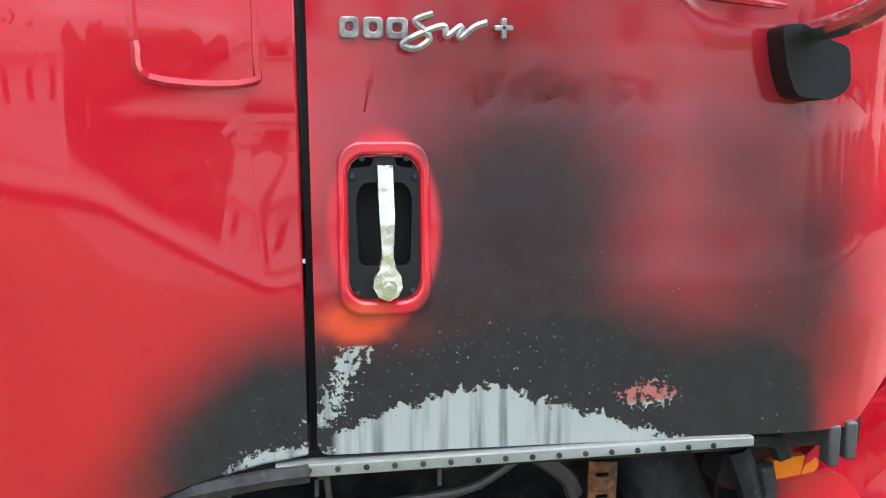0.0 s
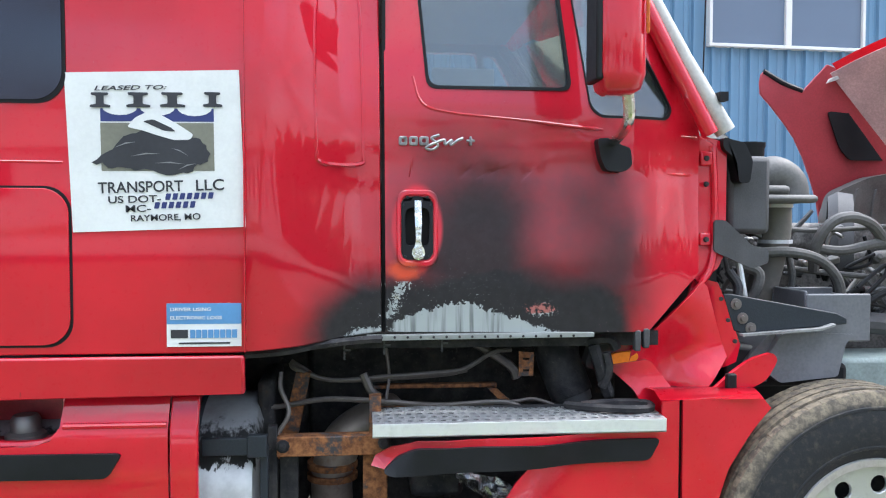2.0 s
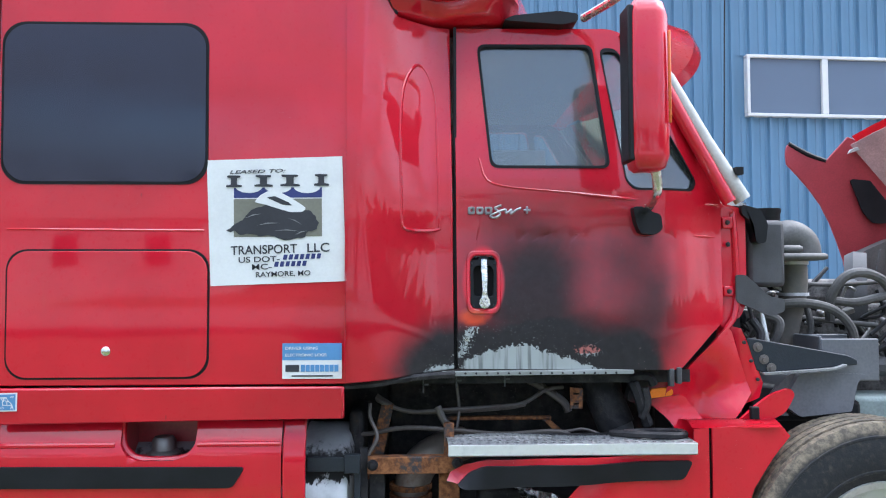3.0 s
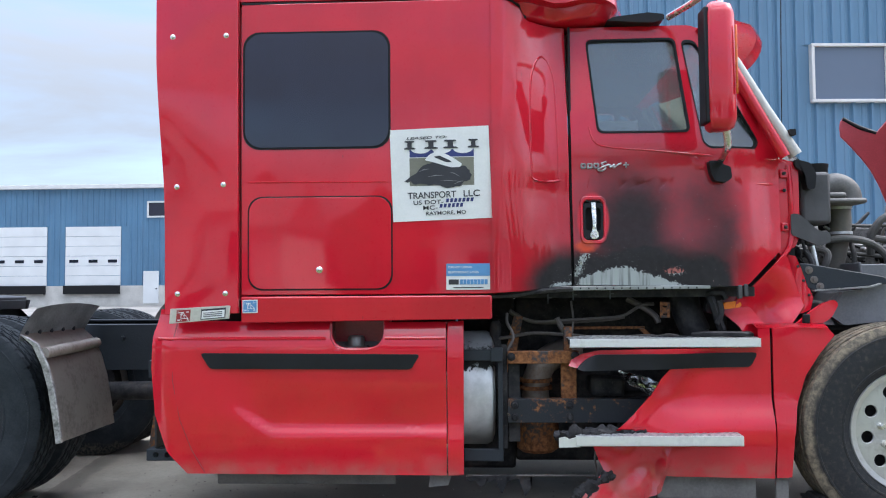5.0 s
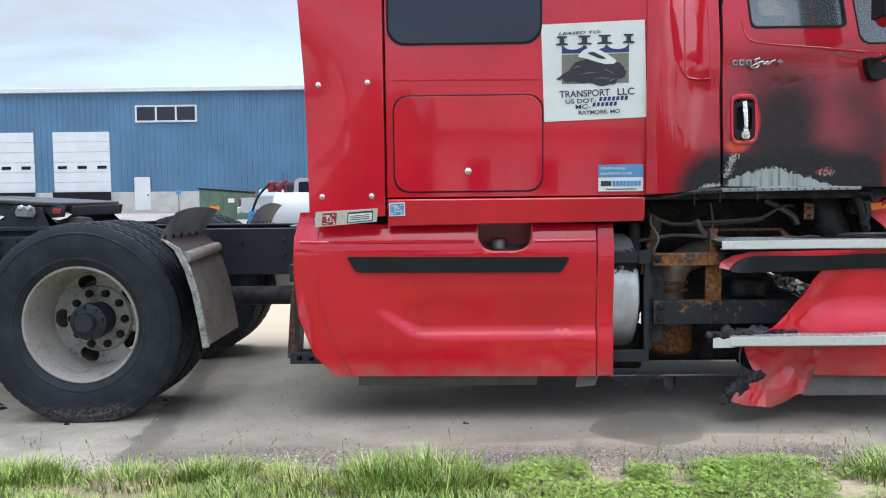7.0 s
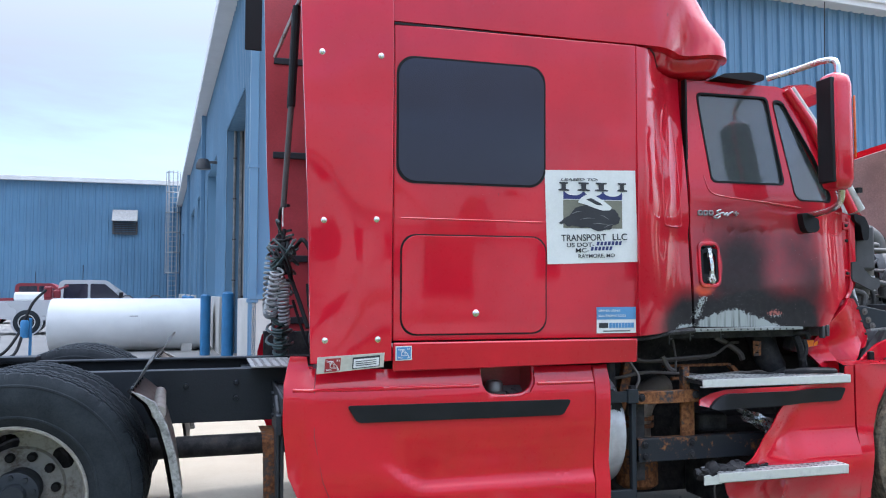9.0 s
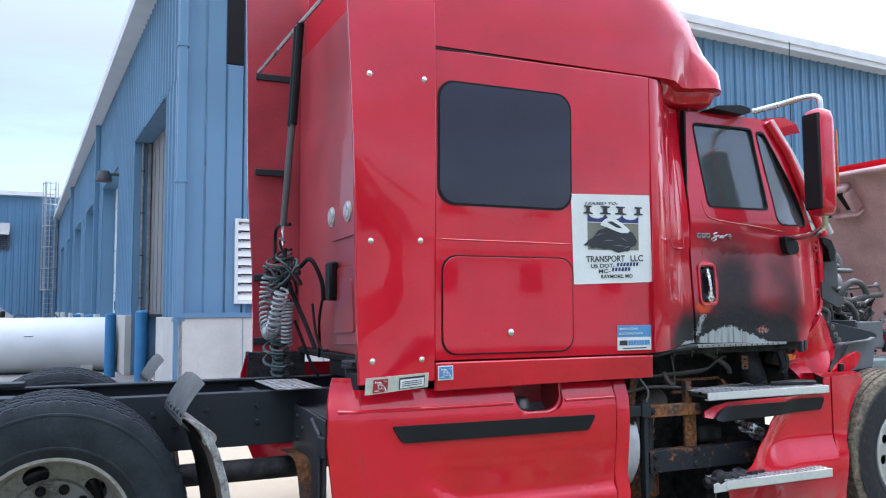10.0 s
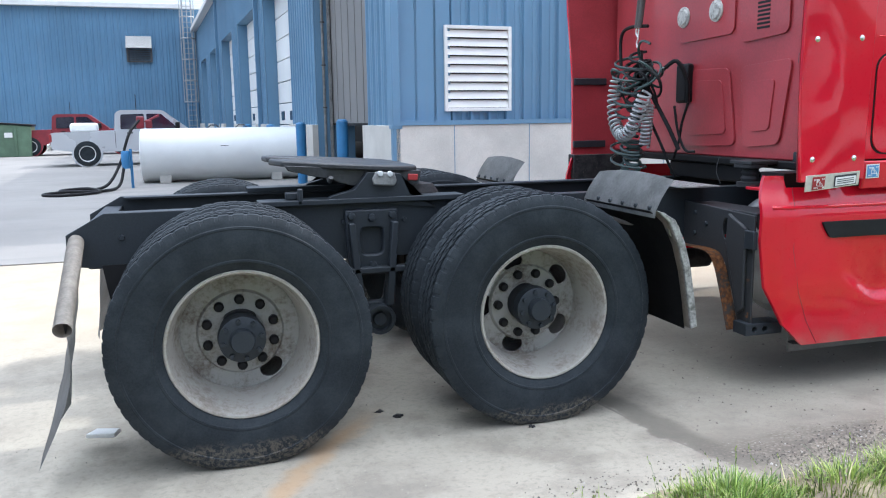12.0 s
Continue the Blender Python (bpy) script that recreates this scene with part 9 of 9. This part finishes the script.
# road and pale houses behind the viewer, seen as reflections in the paint
bm = bmesh.new()
rows = [[bm.verts.new((x, y, 0.12)) for x in (-80, -20, 0, 20, 80)] for y in (-24, -17)]
for a in range(4):
    bm.faces.new((rows[0][a], rows[0][a + 1], rows[1][a + 1], rows[1][a]))
structure("road", bm, ASPHALT, "grey road behind the verge")


def house(x, y, w, d, h, turn):
    g = thing("house", "low white house with a dark shingle roof", "house", "houses across the road")
    part("wall", boxes((-w / 2, w / 2, -d / 2, d / 2, -0.5, h)), WHITE_DOOR, g, "white clapboard wall", 0.02)
    part("roof", prism([(-d / 2 - 0.4, h - 0.1), (d / 2 + 0.4, h - 0.1), (0, h + 1.9)], -w / 2 - 0.3, w / 2 + 0.3, plane="yz"), ASPHALT, g, "dark shingle roof", 0.02)
    for k in range(3):
        cx = -w / 2 + w * (k + 0.5) / 3
        win = part("window", boxes((cx - 0.6, cx + 0.6, d / 2, d / 2 + 0.04, 1.0, 2.2)), DARK_GLASS, g)
        part("window_frame", boxes((cx - 0.7, cx - 0.6, d / 2, d / 2 + 0.06, 0.9, 2.3), (cx + 0.6, cx + 0.7, d / 2, d / 2 + 0.06, 0.9, 2.3)), WHITE_TRIM, win)
    g.matrix_world = pose(x, y, 0.1, 0, 0, turn)


house(-16, -38, 13, 8, 3.0, 4)
house(3, -42, 11, 8, 3.2, -6)
house(19, -36, 14, 8, 2.8, 8)

# ---------------------------------------------------------------- grass verge
def grass_material():
    k = Mat("grass_blades", (0.1, 0.2, 0.03), 0.5)
    r = k.geo.outputs["Random Per Island"]
    patchy = k.noise(1.6, 4)
    col = k.mix(r, (0.022, 0.062, 0.008), (0.34, 0.44, 0.075))
    col = k.mix(k.calc("MULTIPLY", k.step(patchy, 0.45, 0.7), 0.5), col, (0.09, 0.21, 0.02))
    col = k.mix(k.step(r, 0.91, 0.95), col, (0.42, 0.36, 0.19))
    k.put("Base Color", col)
    return k.m


def verge_soil():
    k = Mat("verge_soil", (0.13, 0.11, 0.075), 0.95)
    big, mid, fine = k.noise(1.3, 5), k.noise(9, 6, 0.65), k.noise(85, 4, 0.7)
    col = k.mix(k.step(mid, 0.35, 0.7), (0.15, 0.12, 0.085), (0.33, 0.275, 0.185))
    col = k.mix(k.calc("MULTIPLY", k.step(fine, 0.5, 0.7), 0.6), col, (0.11, 0.09, 0.065))
    turf = k.step(k.calc("MULTIPLY_ADD", k.calc("SUBTRACT", big, 0.5), 0.7, k.axis("Y")), -0.30, 0.0, 1.0, 0.0)
    green = k.mix(k.step(mid, 0.3, 0.7), (0.030, 0.048, 0.010), (0.070, 0.085, 0.022))
    k.put("Base Color", k.mix(k.calc("MULTIPLY", turf, 0.85), col, green))
    k.bump(k.calc("MULTIPLY_ADD", fine, 0.6, mid), 0.006, 0.7)
    return k.m


SOIL = verge_soil()
GRASS = grass_material()


def verge_edge(x):
    """Where the grass ends towards the concrete."""
    return 0.16 - 0.30 * ease(-3.1, -4.2, x) + 0.10 * noise.noise((x * 0.9, 3.1, 0)) + 0.07 * noise.noise((x * 3.1, 7.7, 0)) - 0.10 * ease(-2.1, -1.6, x) * ease(-1.0, -1.4, x) + 0.04 * ease(-2.4, -3.2, x)


bm = bmesh.new()
gx = [-14 + 0.2 * i for i in range(121)]
rows = []
for x in gx:
    e = verge_edge(x) + 0.05
    ys_ = [e] + [e - 0.10 * (j + 1) for j in range(12)] + [e - 1.8, e - 2.6, e - 4, e - 7, e - 14, -60]
    rows.append([bm.verts.new((x, y, ground_height(x, y) + (0.004 + 0.022 * ease(0, -0.3, y - e)) + (0.014 * noise.noise((x * 5, y * 5, 0)) if y < e - 0.02 else 0))) for y in ys_])
for q, w in zip(rows, rows[1:]):
    for a in range(len(q) - 1):
        bm.faces.new((q[a], q[a + 1], w[a + 1], w[a]))
structure("verge", bm, SOIL, "earth bank under the grass")

rnd = random.Random(77)
verts, faces = [], []


def blade(x, y, h, lean, az, w):
    z = ground_height(x, y) + 0.012
    cx, sx = math.cos(az), math.sin(az)
    px, py = -sx * w, cx * w
    i = len(verts)
    for t, k in ((0.0, 1.0), (0.45, 0.85), (0.8, 0.5)):
        d = lean * t * t
        verts.append((x + cx * d + px * k, y + sx * d + py * k, z + h * t * (1 - 0.25 * t * (lean / max(h, 0.01)))))
        verts.append((x + cx * d - px * k, y + sx * d - py * k, z + h * t * (1 - 0.25 * t * (lean / max(h, 0.01)))))
    verts.append((x + cx * lean, y + sx * lean, z + h * (1 - 0.25 * lean / max(h, 0.01))))
    faces.extend(((i, i + 1, i + 3, i + 2), (i + 2, i + 3, i + 5, i + 4), (i + 4, i + 5, i + 6)))


def cover(x, y):
    """How thick the turf is: bare soil near the edge, between the tufts."""
    e = verge_edge(x) - y
    return noise.noise((x * 1.9, y * 2.4, 11.0)) + 0.55 * noise.noise((x * 6.5, y * 7.5, 4.0)) + 1.5 * ease(0.0, 0.65, e) - 0.36 - 0.5 * ease(-1.95, -1.82, x) * ease(-1.62, -1.74, x) * ease(0.5, 0.3, e)


TUFTS = [(rnd.uniform(-6.5, 3.2), rnd.uniform(0.0, 0.9), rnd.uniform(0.06, 0.20), rnd.uniform(0.07, 0.14)) for _ in range(130)]
TUFTS += [(-1.48, 0.05, 0.24, 0.17), (-1.34, 0.12, 0.20, 0.14), (-1.62, 0.14, 0.20, 0.15), (0.36, 0.10, 0.22, 0.14), (0.56, 0.06, 0.18, 0.16), (-3.05, 0.12, 0.24, 0.13), (-2.6, 0.08, 0.20, 0.12), (-2.25, 0.10, 0.18, 0.11)]
for k in range(230000):
    x = rnd.uniform(-7.0, 3.6)
    e = verge_edge(x)
    y = e - abs(rnd.gauss(0, 1)) * 1.0 + 0.02
    c = cover(x, y)
    c -= 2.0 * ease(-5.6, -7.0, x) + 2.0 * ease(2.4, 3.6, x)
    if y < -3.2 or c < -0.05 or rnd.random() > 0.25 + 1.4 * c:
        continue
    clover = ease(-1.25, -1.05, x) * ease(0.35, 0.15, x)
    h = (0.030 + 0.035 * max(0, min(1, c))) * rnd.uniform(0.45, 1.4) * (1 - 0.15 * clover)
    if rnd.random() < 0.012:
        h *= 2.6
    blade(x, y, h, h * rnd.uniform(0.2, 1.1), rnd.uniform(0, 6.283), rnd.uniform(0.0012, 0.0028))
for tx, back, r, h0 in TUFTS:
    e = verge_edge(tx)
    if -1.15 < tx < 0.2 and back < 0.35:
        h0 *= 0.5
    for k in range(int(2300 * r)):
        a, d = rnd.uniform(0, 6.283), r * math.sqrt(rnd.random())
        h = h0 * rnd.uniform(0.35, 1.1) * (1 - 0.55 * d / r)
        if rnd.random() < 0.03:
            h *= 1.5
        blade(tx + d * math.cos(a), e - back + 0.7 * d * math.sin(a), h, h * rnd.uniform(0.2, 0.95), a + rnd.uniform(-0.9, 0.9), rnd.uniform(0.0013, 0.0028))
for k in range(420):
    x = rnd.uniform(-6.0, 3.0)
    y = verge_edge(x) - abs(rnd.gauss(0.05, 0.35)) - 0.02
    h, az = rnd.uniform(0.09, 0.21), rnd.uniform(0, 6.283)
    lean = h * rnd.uniform(0.1, 0.5)
    blade(x, y, h, lean, az, 0.0010)
    for i in range(7):
        t = 0.80 + 0.20 * i / 6
        i0 = len(verts)
        px, py, pz = x + math.cos(az) * lean * t * t, y + math.sin(az) * lean * t * t, ground_height(x, y) + 0.012 + h * t * (1 - 0.25 * t * lean / h)
        b = rnd.uniform(0, 6.283)
        verts.extend(((px, py, pz), (px + 0.004 * math.cos(b), py + 0.004 * math.sin(b), pz + 0.006), (px + 0.001, py, pz + 0.010)))
        faces.append((i0, i0 + 1, i0 + 2))
me = bpy.data.meshes.new("grass")
me.from_pydata(verts, [], faces)
me.materials.append(GRASS)
tagged(new("grass", me), "bright green uneven grass tufts along the verge", "grass", "", "stuff")

# broad-leaved weeds and gravel
verts, faces = [], []
for k in range(40000):
    x = rnd.uniform(-5.5, 2.6) if k % 2 else rnd.gauss(-0.45, 0.55)
    e = verge_edge(x)
    y = e - abs(rnd.gauss(0, 1)) * 0.40 + 0.02
    clover = ease(-1.25, -1.05, x) * ease(0.35, 0.15, x)
    if noise.noise((x * 2.2, y * 2.6, 21.0)) + 0.5 * noise.noise((x * 7, y * 8, 2.0)) < 0.10 - 0.36 * clover + 0.25 * rnd.random():
        continue
    z = ground_height(x, y) + rnd.uniform(0.014, 0.030 + 0.025 * clover)
    a, s = rnd.uniform(0, 6.28), rnd.uniform(0.0025, 0.0062)
    tilt, ta = rnd.uniform(0, 0.6), rnd.uniform(0, 6.28)
    for leaf in range(3):
        la = a + leaf * 2.094
        lx, ly = x + s * 0.9 * math.cos(la), y + s * 0.9 * math.sin(la)
        i = len(verts)
        for t in range(5):
            b = la + t * 6.283 / 5
            vx, vy = lx + s * 0.72 * math.cos(b), ly + s * 0.72 * math.sin(b)
            verts.append((vx, vy, z + tilt * ((vx - x) * math.cos(ta) + (vy - y) * math.sin(ta))))
        faces.append((i, i + 1, i + 2, i + 3, i + 4))
me = bpy.data.meshes.new("weeds")
me.from_pydata(verts, [], faces)
me.materials.append(plain("weed_leaf", (0.14, 0.235, 0.03), 0.5, spread=0.45, scale=7, fine=200))
tagged(new("weeds", me), "small round-leaved green clover in the grass", "weeds", "", "stuff")


def gravel_material():
    k = Mat("gravel_stone", (0.2, 0.18, 0.15), 0.9)
    r = k.geo.outputs["Random Per Island"]
    col = k.mix(r, (0.095, 0.082, 0.068), (0.29, 0.255, 0.21))
    col = k.mix(k.step(r, 0.93, 0.95), col, (0.50, 0.47, 0.42))
    k.put("Base Color", k.mix(k.calc("MULTIPLY", k.noise(300, 3), 0.4), col, (0.10, 0.088, 0.075)))
    return k.m


GRAVEL = gravel_material()
verts, faces = [], []
for k in range(30000):
    x = rnd.uniform(-6.2, 2.6)
    y = verge_edge(x) + rnd.gauss(0.10, 0.17) if rnd.random() < 0.94 else rnd.uniform(0.3, 2.2)
    if x < -2.7 and rnd.random() < 0.86:
        continue
    s = rnd.uniform(0.002, 0.0062) * (2.0 if rnd.random() < 0.03 else 1)
    z = ground_height(x, y) + (0.008 if y < verge_edge(x) + 0.03 else 0)
    i = len(verts)
    a = rnd.uniform(0, 6.28)
    for t in range(4):
        b = a + t * 1.571
        verts.append((x + s * math.cos(b) * rnd.uniform(0.7, 1.3), y + s * math.sin(b) * rnd.uniform(0.7, 1.3), z - 0.001))
    verts.append((x + rnd.uniform(-0.3, 0.3) * s, y + rnd.uniform(-0.3, 0.3) * s, z + s * rnd.uniform(0.6, 1.1)))
    faces.extend(((i, i + 1, i + 4), (i + 1, i + 2, i + 4), (i + 2, i + 3, i + 4), (i + 3, i, i + 4)))
me = bpy.data.meshes.new("gravel")
me.from_pydata(verts, [], faces)
me.materials.append(GRAVEL)
tagged(new("gravel", me), "loose grey gravel scattered on the concrete", "gravel", "", "stuff")
